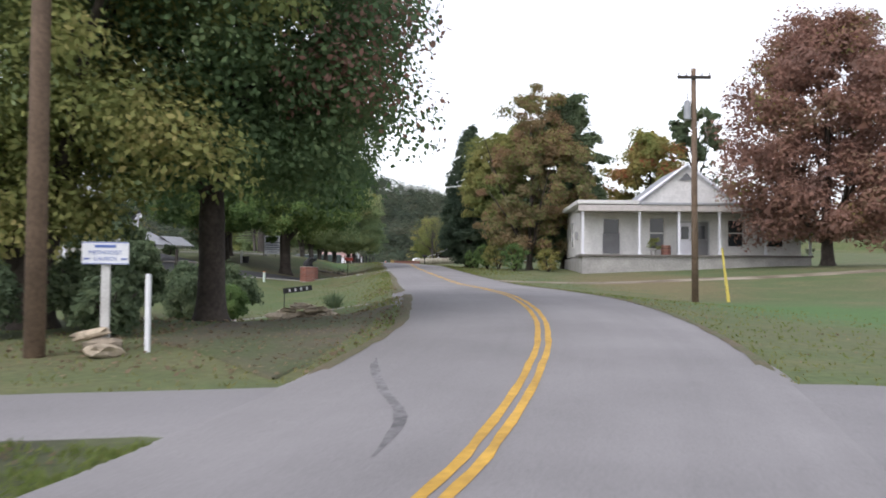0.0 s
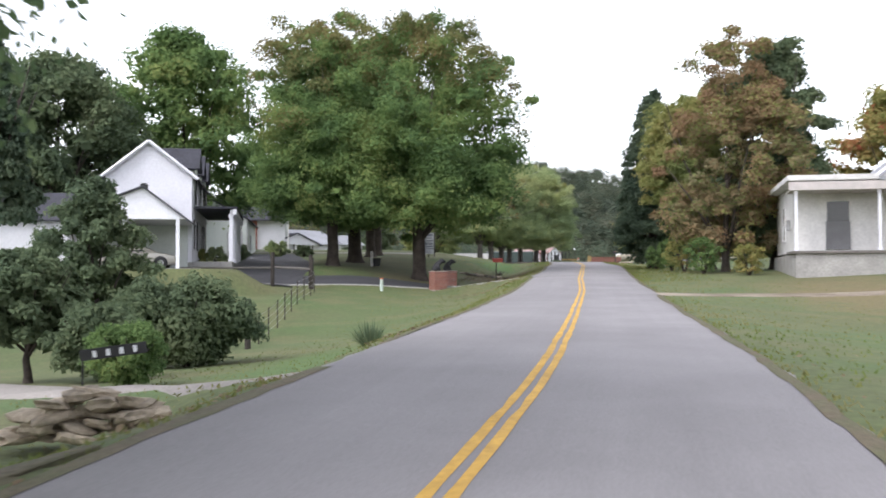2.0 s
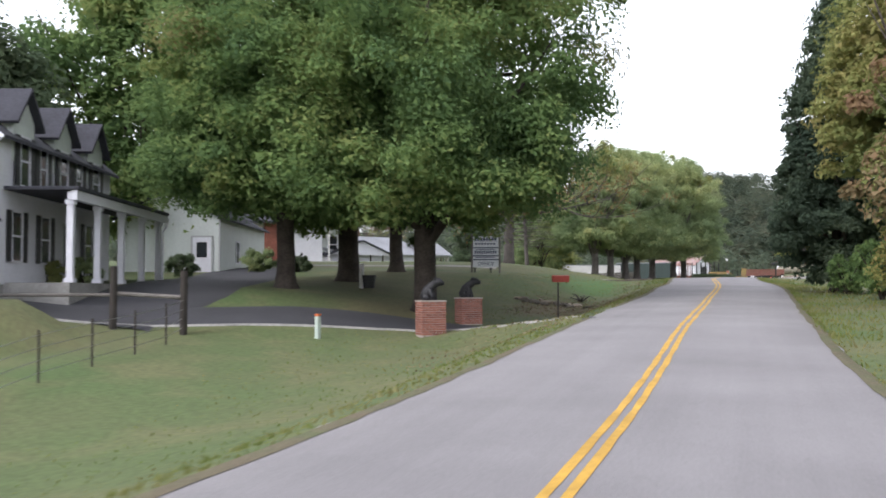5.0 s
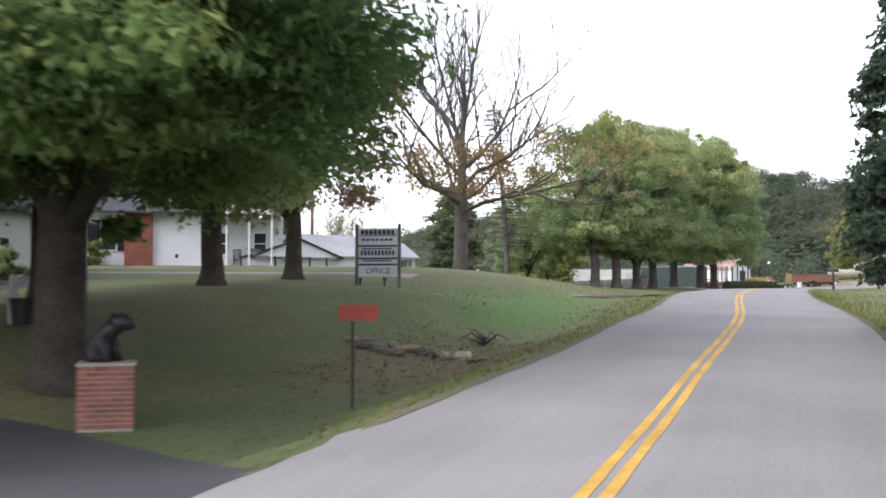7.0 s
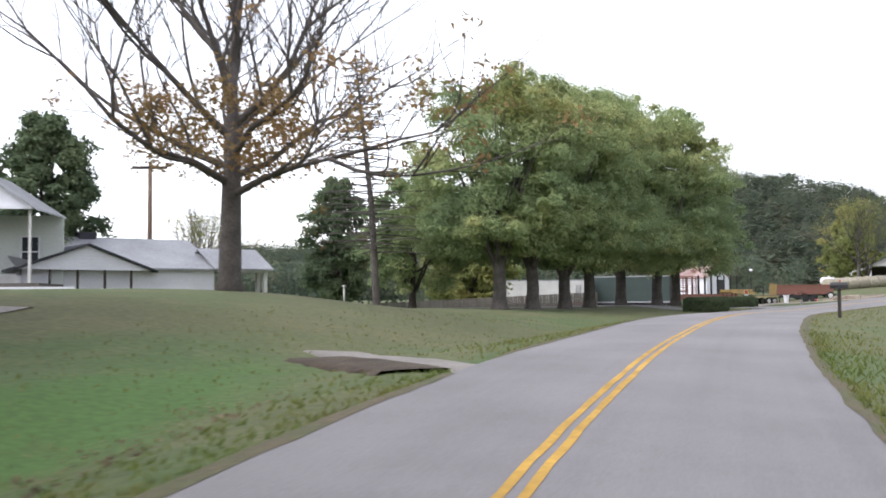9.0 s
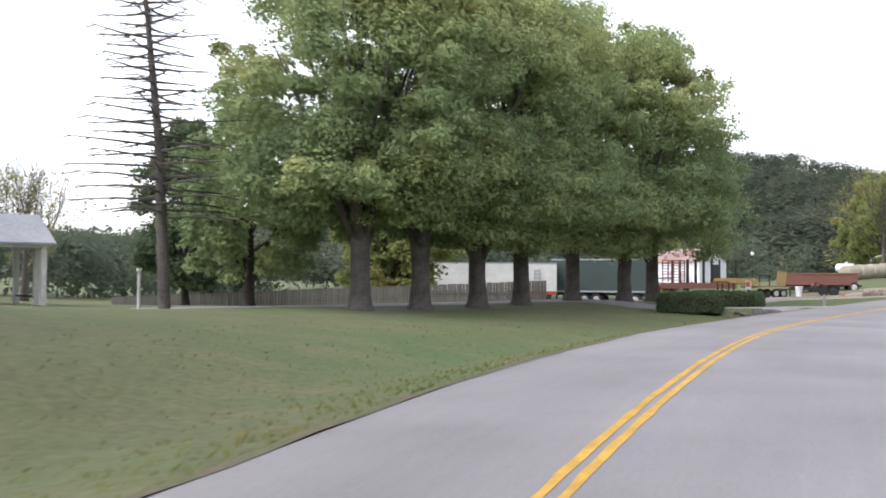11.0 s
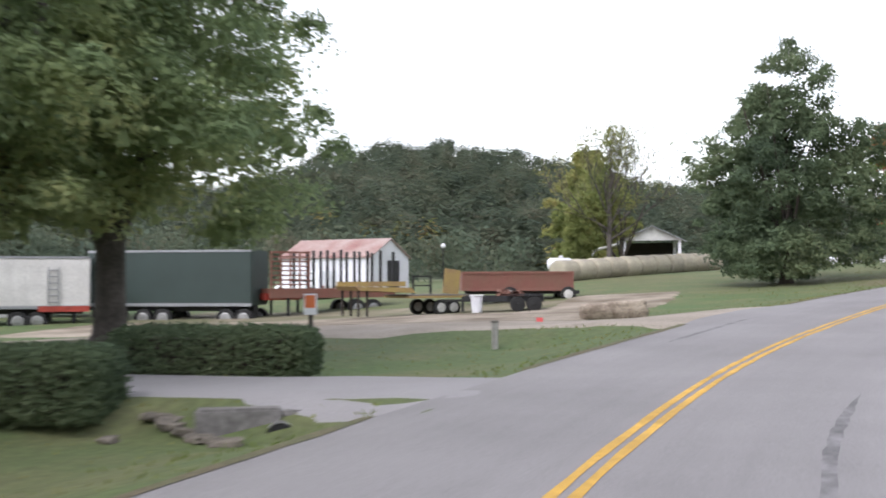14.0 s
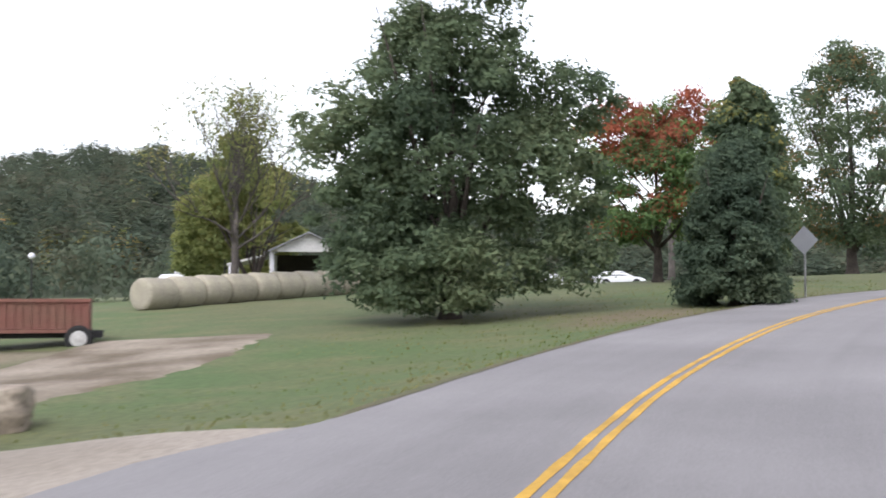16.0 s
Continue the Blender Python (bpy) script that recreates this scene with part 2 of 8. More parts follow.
# ---- plants ----
def leaf_cloud(rng, centres, radii, per, size, flat=0.35, kite=False, loose=0.36):
    """Many leaves on the shells of clumps: verts and faces; kite: folded four-sided leaves for the nearest trees."""
    n = len(centres) * per
    c = np.repeat(centres, per, axis=0)
    r = np.repeat(radii, per, axis=0)
    d = rng.normal(size=(n, 3))
    d /= np.linalg.norm(d, axis=1)[:, None]
    d[:, 2] = np.where(d[:, 2] < -0.55, -d[:, 2] * 0.6, d[:, 2])
    p = c + d * r * (rng.uniform(0.5, 1.2, (n, 1)))
    nrm = d * (1 - flat) + np.array([0, 0, flat]) + rng.normal(size=(n, 3)) * loose
    nrm /= np.linalg.norm(nrm, axis=1)[:, None]
    a = np.cross(nrm, rng.normal(size=(n, 3)))
    a /= np.linalg.norm(a, axis=1)[:, None]
    b = np.cross(nrm, a)
    s = size * rng.uniform(0.55, 1.3, (n, 1))
    lift = nrm * s * 0.22
    if not kite:
        v = np.stack([p - a * s, p + a * s + b * s * 0.62 - lift, p + a * s - b * s * 0.62 - lift], 1)
        return v.reshape(-1, 3), np.arange(n * 3).reshape(n, 3)
    v = np.stack([p - a * s, p + b * s * 0.62 - lift, p + a * s, p - b * s * 0.62 - lift], 1)
    f = np.arange(n * 4).reshape(n, 4)
    return v.reshape(-1, 3), f


def crown_clumps(rng, h0, h1, radius, count, shape="round", lean=(0, 0)):
    """Centres and radii of leaf clumps filling a crown from height h0 to h1."""
    cs, rs = [], []
    wave = rng.uniform(0, 6.28, 4)
    for i in range(count):
        u = (i + rng.uniform(0, 1)) / count
        if shape == "round":
            w = max(0.18, 1 - abs(2 * u - 0.82) ** 2.4 / 1.3) ** 0.55
        elif shape == "cone":
            w = (1 - u) ** 0.85 * 0.95 + 0.05
        elif shape == "heap":
            w = (1 - u) ** 0.55 * 0.9 + 0.12
        elif shape == "oval":
            w = max(0.12, math.sin(math.pi * min(1, u * 0.9 + 0.1))) ** 0.7
        else:
            w = 0.55 + 0.45 * math.sin(math.pi * u)
        a, q = i * 2.39996 + rng.uniform(-0.6, 0.6), rng.uniform(0.12, 1) ** 0.45
        wob = 1 + 0.10 * math.sin(2 * a + wave[0]) + 0.09 * math.sin(3 * a + u * 6 + wave[1]) + 0.07 * math.sin(5 * a - u * 9 + wave[2])
        rr = radius * w * q * wob
        cs.append((math.cos(a) * rr + lean[0] * u, math.sin(a) * rr + lean[1] * u, h0 + u * (h1 - h0) + rng.uniform(-0.04, 0.04) * (h1 - h0)))
        k = radius * rng.uniform(0.15, 0.26) * (0.9 if shape == "cone" else 1)
        rs.append((k, k, k * 0.9))
    return np.array(cs), np.array(rs)


def lobe_clumps(rng, lobes, count, clump, ragged=0.2):
    """Centres and radii of leaf clumps on a crown made of several rounded lobes: x, y, z, radius, half height."""
    w = np.array([q[3] * (q[3] + q[4]) for q in lobes])
    cs, rs = [], []
    for q, k in zip(lobes, np.maximum(3, (count * w / w.sum()).astype(int))):
        for i in range(k):
            d = rng.normal(size=3)
            d /= np.linalg.norm(d)
            d[2] = d[2] if d[2] > -0.93 else -d[2]
            out = rng.uniform(0.25, 1) ** 0.4
            sprig = rng.uniform() < ragged
            out = rng.uniform(0.9, 1.0) if sprig else out * 0.92
            cs.append((q[0] + d[0] * q[3] * out, q[1] + d[1] * q[3] * out, q[2] + d[2] * q[4] * out))
            c = clump * rng.uniform(0.7, 1.35) * (0.6 if sprig else 1)
            rs.append((c, c, c * (1.35 if sprig and d[2] > 0.4 else 0.85)))
    return np.array(cs), np.array(rs)


def limbs(rng, bm, top, h0, h1, radius, count, r0, lean=(0, 0)):
    """Strong limbs forking from the trunk below the crown and finer ones above."""
    for i in range(count):
        a = 2 * math.pi * (i * 0.618 + rng.uniform(-0.05, 0.05))
        main = i < 5
        z0 = h0 * rng.uniform(0.62, 0.98) if main else h0 + (h1 - h0) * rng.uniform(0.05, 0.4)
        z1 = h0 + (h1 - h0) * rng.uniform(0.35, 0.85)
        out = radius * rng.uniform(0.5, 0.85)
        u0 = max(0, z0) / top
        s = Vector((lean[0] * u0 * 0.5, lean[1] * u0 * 0.5, z0))
        e = Vector((math.cos(a) * out + lean[0] * 0.6, math.sin(a) * out + lean[1] * 0.6, z1))
        r = r0 * (1.15 if main else 0.7)
        m1, m2 = s.lerp(e, 0.2) + Vector((0, 0, -0.03 * (z1 - z0))), s.lerp(e, 0.55) + Vector((0, 0, 0.04 * (z1 - z0)))
        tube(bm, [s, m1, m2, e], [r, r * 0.8, r * 0.5, r * 0.1], 7)


def tree(place, label, height, radius, mat, clumps=70, per=300, size=0.2, trunk=0.3, h0=None, shape="round", seed=1, lean=(0, 0), bark="bark", limb=9, group="", name="tree", sparse=1.0, extra=None, core=True, kite=False, lobes=None, clump=None, tinge=None, ragged=0.15):
    """A tapered trunk with limbs under a crown of leaf clumps; extra: some clumps of another foliage; tinge: the foliage of the upper clumps."""
    rng = np.random.default_rng(seed)
    x, y = place[:2]
    z = place[2] if len(place) > 2 else floor_at(x, y)
    t = thing(name, (x, y, z), label, "tree", group)
    h0 = height * 0.22 if h0 is None else h0
    bm = bmesh.new()
    top = height * 0.86
    pts, rad = [], []
    for i, h in enumerate((-0.3, 0.0, 0.18, 0.5, 1.1, 2.0, 3.2, top * 0.45, top * 0.7, top)):
        if i > 3 and h <= pts[-1][2]:
            continue
        u = max(0, h) / top
        pts.append((lean[0] * u * 0.8 + rng.uniform(-0.05, 0.05) * u * 6, lean[1] * u * 0.8 + rng.uniform(-0.05, 0.05) * u * 6, h))
        rad.append(trunk * ((1.75, 1.5, 1.22, 1.06, 1.0)[i] if i < 5 else 1.0) * (1 - 0.9 * u ** 0.7 * (0.25 if h < h0 else 1)))
    tube(bm, pts, rad, 12)
    limbs(rng, bm, top, h0, height, radius, limb, trunk * 0.45, lean)
    part("trunk", bm, M[bark], t, smooth=True)
    n = int(clumps * (1.7 if core else 1))
    if lobes:
        cs, rs = lobe_clumps(rng, lobes, n, clump or radius * 0.2, ragged)
    else:
        cs, rs = crown_clumps(rng, h0, height - radius * 0.12, radius * 0.9, n, shape, lean)
    per = int(per * (0.64 if core else 1))
    up = (cs[:, 2] - cs[:, 2].min()) / np.ptp(cs[:, 2])
    high = (up + rng.normal(size=len(cs)) * 0.18 > 0.78) if tinge else np.zeros(len(cs), bool)
    v, f = leaf_cloud(rng, cs[~high], rs[~high] * sparse, per, size, kite=kite)
    if core:
        v2, f2 = leaf_cloud(rng, cs * np.array([0.8, 0.8, 1]), rs * 0.74, 46 if kite else 16, size * (1.25 if kite else 2.6), kite=kite)
        v, f = np.vstack([v, v2]), np.vstack([f, f2 + len(v)])
    mesh_object("crown", v, f, M[mat], t)
    if tinge and high.any():
        v, f = leaf_cloud(rng, cs[high], rs[high] * sparse, per, size, kite=kite)
        mesh_object("crown", v, f, M[tinge], t, "upper leaves beginning to turn")
    if extra:
        m2, k = extra[:2]
        pick = np.argsort(((cs - np.array(extra[2])) ** 2).sum(1))[:k] if len(extra) > 2 else rng.choice(len(cs), k, replace=False)
        v, f = leaf_cloud(rng, cs[pick], rs[pick] * 1.08, per // 2, size, kite=kite)
        mesh_object("crown", v, f, M[m2], t, "patch of turning leaves")
    return t


def shrub(place, label, r, h, mat, seed=1, clumps=26, per=170, size=0.08, name="shrub", group="", category="shrub"):
    rng = np.random.default_rng(seed)
    x, y = place[:2]
    t = thing(name, (x, y, floor_at(x, y)), label, category, group)
    bm = bmesh.new()
    for i in range(6):
        a = i * 1.05 + rng.uniform(0, 0.5)
        tube(bm, [(0, 0, -0.1), (math.cos(a) * r * 0.3, math.sin(a) * r * 0.3, h * 0.4), (math.cos(a) * r * 0.7, math.sin(a) * r * 0.7, h * 0.75)], [0.04, 0.025, 0.008], 5)
    part("stem", bm, M["bark"], t)
    cs, rs = crown_clumps(rng, h * 0.10, h * 0.85, r * 0.85, clumps, "full")
    v, f = leaf_cloud(rng, cs, rs * 1.3, per, size)
    mesh_object("foliage", v, f, M[mat], t)
    return t


# ---- ground and road ----
# centre line of the road: x, y, z of the asphalt
CENTRE = [(-0.50, -60.00, -1.60), (-1.30, -25.00, -1.00), (-1.31, 0.00, 0.00), (-1.16, 7.98, 0.36), (-1.68, 15.60, 0.77), (-3.14, 23.20, 1.13), (-5.38, 31.80, 1.35), (-8.05, 41.33, 1.54), (-10.86, 51.35, 1.86), (-14.02, 61.85, 2.30), (-17.13, 72.94, 2.72), (-20.13, 83.33, 3.18), (-23.36, 92.80, 3.70), (-26.41, 102.23, 4.16), (-29.14, 112.12, 4.43), (-31.56, 122.76, 4.52), (-33.07, 133.65, 4.54), (-33.09, 144.10, 4.73), (-31.89, 153.08, 5.02), (-29.10, 164.97, 5.53), (-24.11, 176.95, 6.15), (-17.13, 186.93, 6.70), (-4.94, 197.92, 7.20), (14.03, 207.91, 7.60), (60.02, 221.90, 8.50), (160.02, 239.90, 10.00)]
# side slopes: along the road, then height over the asphalt at 5, 8, 14, 25 and 45 m to the side
LEFT_NEAR = [(0, -0.15, -0.2, -0.2, -0.2, 0), (13, -0.04, -0.05, -0.15, -0.3, -0.3), (20, -0.22, -0.2, -0.4, -0.6, -0.5), (22, -0.6, -0.62, -0.75, -0.8, -0.55), (24.5, -0.9, -0.92, -1.0, -1.0, -0.6), (28, -0.92, -0.98, -1.1, -1.1, -0.6), (42, -0.95, -1.35, -1.7, -1.2, 0), (50, -0.95, -1.5, -1.6, -0.6, 0.3),
             (60, -0.85, -1.15, -0.8, 0.7, 0.9), (68, -0.85, -0.98, -0.6, 0.8, 0.9), (75, -0.8, -0.78, 0.3, 0.7, 0.9), (84, -0.75, -0.45, 0.35, 0.6, 1.0), (92, -0.7, 0.25, 0.5, 0.6, 1.1)]
LEFT_FAR = [(99, -0.3, -0.2, 0.35, 0.7, 1.1), (107, -0.35, 0.1, 0.7, 0.9, 1.1), (116, -0.4, 0.1, 0.7, 0.5, 0.0), (126, -0.45, -0.15, 0.3, 0.0, -0.3), (140, -0.35, -0.1, 0.15, 0.0, -0.3), (150, -0.45, -0.35, 0.05, -0.6, -0.8),
            (160, -0.45, -0.5, -0.5, -1.1, -1.1), (172, -0.35, -0.5, -0.7, -1.1, -0.9), (183, -0.1, -0.2, -0.25, -0.3, -0.8), (195, 0.1, 0.2, 0.2, 0.1, -0.8), (240, 0.3, 0.6, 0.9, 0.8, 0.6)]
LEFT = LEFT_NEAR + LEFT_FAR
RIGHT = [(-60, -0.1, -0.2, -0.2, 0, 0), (10, -0.1, -0.3, -0.5, -0.6, -0.3), (40, -0.3, -0.55, -0.5, 0.2, 1.6), (55, -0.1, -0.1, 0.2, 0.9, 2.0), (70, 0.05, 0.1, 0.3, 0.8, 2.0),
         (100, -0.2, -0.1, 0.1, 0.6, 1.5), (130, -0.1, 0.0, 0.2, 0.6, 1.5), (240, 0.1, 0.3, 0.6, 1.2, 2.0)]
STEPS = (0, 2.12, 2.6, 5, 8, 14, 25, 45)


def spline(points, step):
    """Points on a smooth curve through the given ones."""
    p = np.array(points, float)
    q = np.vstack([2 * p[0] - p[1], p, 2 * p[-1] - p[-2]])
    out = []
    for i in range(1, len(q) - 2):
        a, b, c, d = q[i - 1], q[i], q[i + 1], q[i + 2]
        n = max(2, int(np.linalg.norm(c - b) / step))
        u = np.linspace(0, 1, n, endpoint=False)[:, None]
        out.append(0.5 * (2 * b + (c - a) * u + (2 * a - 5 * b + 4 * c - d) * u ** 2 + (3 * b - a - 3 * c + d) * u ** 3))
    return np.vstack(out + [p[-1:]])


LINE = spline(CENTRE, 1.0)
TANGENT = np.gradient(LINE[:, :2], axis=0)
TANGENT /= np.hypot(TANGENT[:, 0], TANGENT[:, 1])[:, None]
ALONG = np.concatenate([[0], np.cumsum(np.hypot(*np.diff(LINE[:, :2], axis=0).T))])
ALONG -= ALONG[np.argmin(np.hypot(LINE[:, 0] + 1.31, LINE[:, 1]))]


def road_place(x, y):
    """Way along the road, distance to its left side and asphalt height, for arrays of places."""
    x, y = np.atleast_1d(np.asarray(x, float)), np.atleast_1d(np.asarray(y, float))
    k = np.empty(x.shape, int)
    for i in range(0, len(x), 4000):
        j = slice(i, i + 4000)
        k[j] = np.argmin((x[j, None] - LINE[None, :, 0]) ** 2 + (y[j, None] - LINE[None, :, 1]) ** 2, axis=1)
    wx, wy = x - LINE[k, 0], y - LINE[k, 1]
    ahead = np.clip(wx * TANGENT[k, 0] + wy * TANGENT[k, 1], -1, 1)
    s = ALONG[k] + ahead
    side = wy * TANGENT[k, 0] - wx * TANGENT[k, 1]
    far = np.hypot(wx, wy)
    side = np.where(side < 0, -1, 1) * np.where(far > 3, np.maximum(np.abs(side), np.sqrt(np.maximum(far ** 2 - ahead ** 2, 0))), np.abs(side))
    return s, side, np.interp(s, ALONG, LINE[:, 2])


def profile(table, s, l):
    t = np.array(table, float)
    cols = [np.zeros_like(s), np.zeros_like(s), np.full_like(s, -0.06)] + [np.interp(s, t[:, 0], t[:, i]) for i in range(1, 6)]
    h = np.stack(cols, 1)
    k = np.clip(np.searchsorted(STEPS, l, side="right") - 1, 0, len(STEPS) - 2)
    st = np.array(STEPS, float)
    u = np.clip((l - st[k]) / (st[k + 1] - st[k]), 0, 1)
    u = np.where(k < 3, u, u)
    r = np.arange(len(s))
    # smooth cubic between the steps
    m = np.gradient(h, st, axis=1)
    m[:, :3] = 0
    d = (st[k + 1] - st[k])
    h00, h10, h01, h11 = 2 * u ** 3 - 3 * u ** 2 + 1, u ** 3 - 2 * u ** 2 + u, -2 * u ** 3 + 3 * u ** 2, u ** 3 - u ** 2
    return h00 * h[r, k] + h10 * d * m[r, k] * 0.7 + h01 * h[r, k + 1] + h11 * d * m[r, k + 1] * 0.7


# raised beds under the lane mouths: start and end with heights, half width
BEDS = [((-5.4, 27.3, 1.20), (-12.3, 29.6, 0.36), 0.9), ((-16.6, 65.6, 2.42), (-22.5, 69.0, 1.85), 1.5), ((-35.2, 145.1, 4.72), (-42.0, 146.0, 4.52), 1.5),
        ((-32.6, 158.2, 5.22), (-39.0, 159.4, 4.82), 2.7), ((-25.0, 95.2, 3.82), (-29.0, 97.4, 3.8), 0.7),
        ((-31.6, 56.6, 2.82), (-36.8, 53.4, 2.82), 2.2), ((-38.9, 142.75, 4.26), (-36.9, 143.0, 4.32), 0.45, 0.6)]


def land(x, y):
    """Height of the land."""
    s, l, z = road_place(x, y)
    h = z + np.where(l > 0, profile(LEFT, s, np.abs(l)), profile(RIGHT, s, np.abs(l)))
    far = np.clip((np.abs(l) - 45) / 200, 0, 1)
    h = h * (1 - far) + (6.0 * np.clip((np.asarray(y) + 50) / 250, 0, 1)) * far
    for a, b, w, *soft_edge in BEDS:
        dx, dy = b[0] - a[0], b[1] - a[1]
        n2 = dx * dx + dy * dy
        u = ((x - a[0]) * dx + (y - a[1]) * dy) / n2
        off = np.hypot(x - a[0] - np.clip(u, 0, 1) * dx, y - a[1] - np.clip(u, 0, 1) * dy)
        k = np.clip(1 - (off - w) / (soft_edge[0] if soft_edge else 1.2), 0, 1)
        k = k * k * (3 - 2 * k)
        h = h * (1 - k) + (a[2] + (b[2] - a[2]) * np.clip(u, 0, 1)) * k
    # the yard mouth meets the edge of the asphalt
    g = np.clip((s - 156.0) / 1.5, 0, 1) * np.clip((167.5 - s) / 1.5, 0, 1) * np.clip(1 - (l - 3.2) / 2.5, 0, 1) * (l > 0)
    h = h * (1 - g) + (z - 0.09) * g
    return np.where(np.abs(l) < 2.0, z - 0.10, h)


# ground sheet: fine near the road, coarse towards the horizon
def reach(lo, hi, step, out):
    mid = np.arange(lo, hi + 0.01, step)
    grow, g = [], step
    while sum(grow) < out:
        g *= 1.35
        grow.append(g)
    c = np.cumsum(grow)
    return np.concatenate([(lo - c)[::-1], mid, hi + c])


GX, GY = reach(-75, 30, 0.9, 2500), reach(-25, 230, 0.9, 2500)
GZ = np.stack([land(GX, np.full_like(GX, v)) for v in GY])


def floor_at(x, y):
    """Height of the ground sheet at one place."""
    i = int(np.clip(np.searchsorted(GX, x) - 1, 0, len(GX) - 2))
    j = int(np.clip(np.searchsorted(GY, y) - 1, 0, len(GY) - 2))
    u, v = (x - GX[i]) / (GX[i + 1] - GX[i]), (y - GY[j]) / (GY[j + 1] - GY[j])
    return float(GZ[j, i] * (1 - u) * (1 - v) + GZ[j, i + 1] * u * (1 - v) + GZ[j + 1, i] * (1 - u) * v + GZ[j + 1, i + 1] * u * v)


def sheet(x, y):
    """Height of the ground sheet for arrays of places."""
    i = np.clip(np.searchsorted(GX, x) - 1, 0, len(GX) - 2)
    j = np.clip(np.searchsorted(GY, y) - 1, 0, len(GY) - 2)
    u, v = (x - GX[i]) / (GX[i + 1] - GX[i]), (y - GY[j]) / (GY[j + 1] - GY[j])
    return GZ[j, i] * (1 - u) * (1 - v) + GZ[j, i + 1] * u * (1 - v) + GZ[j + 1, i] * (1 - u) * v + GZ[j + 1, i + 1] * u * v


nx, ny = len(GX), len(GY)
gv = np.stack([np.tile(GX, ny), np.repeat(GY, nx), GZ.ravel()], 1)
ii = (np.arange(ny - 1)[:, None] * nx + np.arange(nx - 1)[None, :]).ravel()
gf = np.stack([ii, ii + 1, ii + nx + 1, ii + nx], 1)
M["grass"] = material("grass", (0.072, 0.118, 0.035), 0.95, vary=0.34, scale=0.13, fine=7.0, bump=0.25, second=(0.108, 0.116, 0.048))
gn, gl = M["grass"].node_tree.nodes, M["grass"].node_tree.links
# dry and lush patches of middle size over the broad ones
co = [n for n in gn if n.type == "TEX_COORD"][0]
hue = [n for n in gn if n.type == "HUE_SAT"][0]
pat, rmp, mixg = gn.new("ShaderNodeTexNoise"), gn.new("ShaderNodeValToRGB"), gn.new("ShaderNodeMix")
pat.inputs["Scale"].default_value, pat.inputs["Detail"].default_value = 0.55, 6
mixg.data_type = "RGBA"
rmp.color_ramp.elements[0].position, rmp.color_ramp.elements[1].position = 0.46, 0.66
rmp.color_ramp.elements[0].color, rmp.color_ramp.elements[1].color = (0, 0, 0, 1), (0.6, 0.6, 0.6, 1)
gl.new(co.outputs["Object"], pat.inputs["Vector"])
gl.new(pat.outputs["Fac"], rmp.inputs["Fac"])
gl.new(rmp.outputs["Color"], mixg.inputs["Factor"])
gl.new(hue.inputs["Color"].links[0].from_socket, mixg.inputs["A"])
mixg.inputs["B"].default_value = (0.145, 0.138, 0.062, 1)
last = mixg.outputs["Result"]
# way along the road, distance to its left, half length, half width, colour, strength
# the very dark one at 5.6, 4.0 is tree shade put into the grass colour
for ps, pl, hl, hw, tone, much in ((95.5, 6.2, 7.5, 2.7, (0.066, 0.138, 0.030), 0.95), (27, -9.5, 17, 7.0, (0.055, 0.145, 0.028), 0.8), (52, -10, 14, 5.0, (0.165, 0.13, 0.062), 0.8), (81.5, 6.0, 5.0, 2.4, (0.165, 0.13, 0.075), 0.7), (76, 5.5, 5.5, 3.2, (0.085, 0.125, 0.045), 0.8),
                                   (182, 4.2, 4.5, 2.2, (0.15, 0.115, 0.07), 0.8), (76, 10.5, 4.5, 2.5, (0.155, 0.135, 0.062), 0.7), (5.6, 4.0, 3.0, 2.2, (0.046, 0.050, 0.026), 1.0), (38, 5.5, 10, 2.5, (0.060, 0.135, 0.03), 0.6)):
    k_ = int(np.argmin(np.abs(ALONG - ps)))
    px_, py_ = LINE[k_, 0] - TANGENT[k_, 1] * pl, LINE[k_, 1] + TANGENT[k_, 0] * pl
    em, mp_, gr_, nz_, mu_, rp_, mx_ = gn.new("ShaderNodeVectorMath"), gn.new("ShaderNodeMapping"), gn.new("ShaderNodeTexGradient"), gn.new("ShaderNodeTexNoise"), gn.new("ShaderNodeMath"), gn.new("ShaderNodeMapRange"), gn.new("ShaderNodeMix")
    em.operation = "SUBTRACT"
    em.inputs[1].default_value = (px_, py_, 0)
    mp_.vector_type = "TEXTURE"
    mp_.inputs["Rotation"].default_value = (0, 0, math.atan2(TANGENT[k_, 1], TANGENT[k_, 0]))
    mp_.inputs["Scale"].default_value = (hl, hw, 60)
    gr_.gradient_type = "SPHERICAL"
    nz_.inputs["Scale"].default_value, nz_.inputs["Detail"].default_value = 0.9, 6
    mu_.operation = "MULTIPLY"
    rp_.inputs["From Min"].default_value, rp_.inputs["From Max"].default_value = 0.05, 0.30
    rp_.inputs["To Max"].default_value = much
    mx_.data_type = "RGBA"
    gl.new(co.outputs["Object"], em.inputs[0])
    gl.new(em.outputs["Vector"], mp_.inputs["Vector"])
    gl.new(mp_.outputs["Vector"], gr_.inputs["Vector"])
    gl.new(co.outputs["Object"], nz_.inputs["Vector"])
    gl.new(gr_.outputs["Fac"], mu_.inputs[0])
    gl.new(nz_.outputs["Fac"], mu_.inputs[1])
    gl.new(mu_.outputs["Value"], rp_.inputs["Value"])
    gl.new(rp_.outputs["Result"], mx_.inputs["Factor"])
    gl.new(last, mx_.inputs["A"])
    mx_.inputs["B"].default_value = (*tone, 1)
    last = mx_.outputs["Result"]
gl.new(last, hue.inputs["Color"])
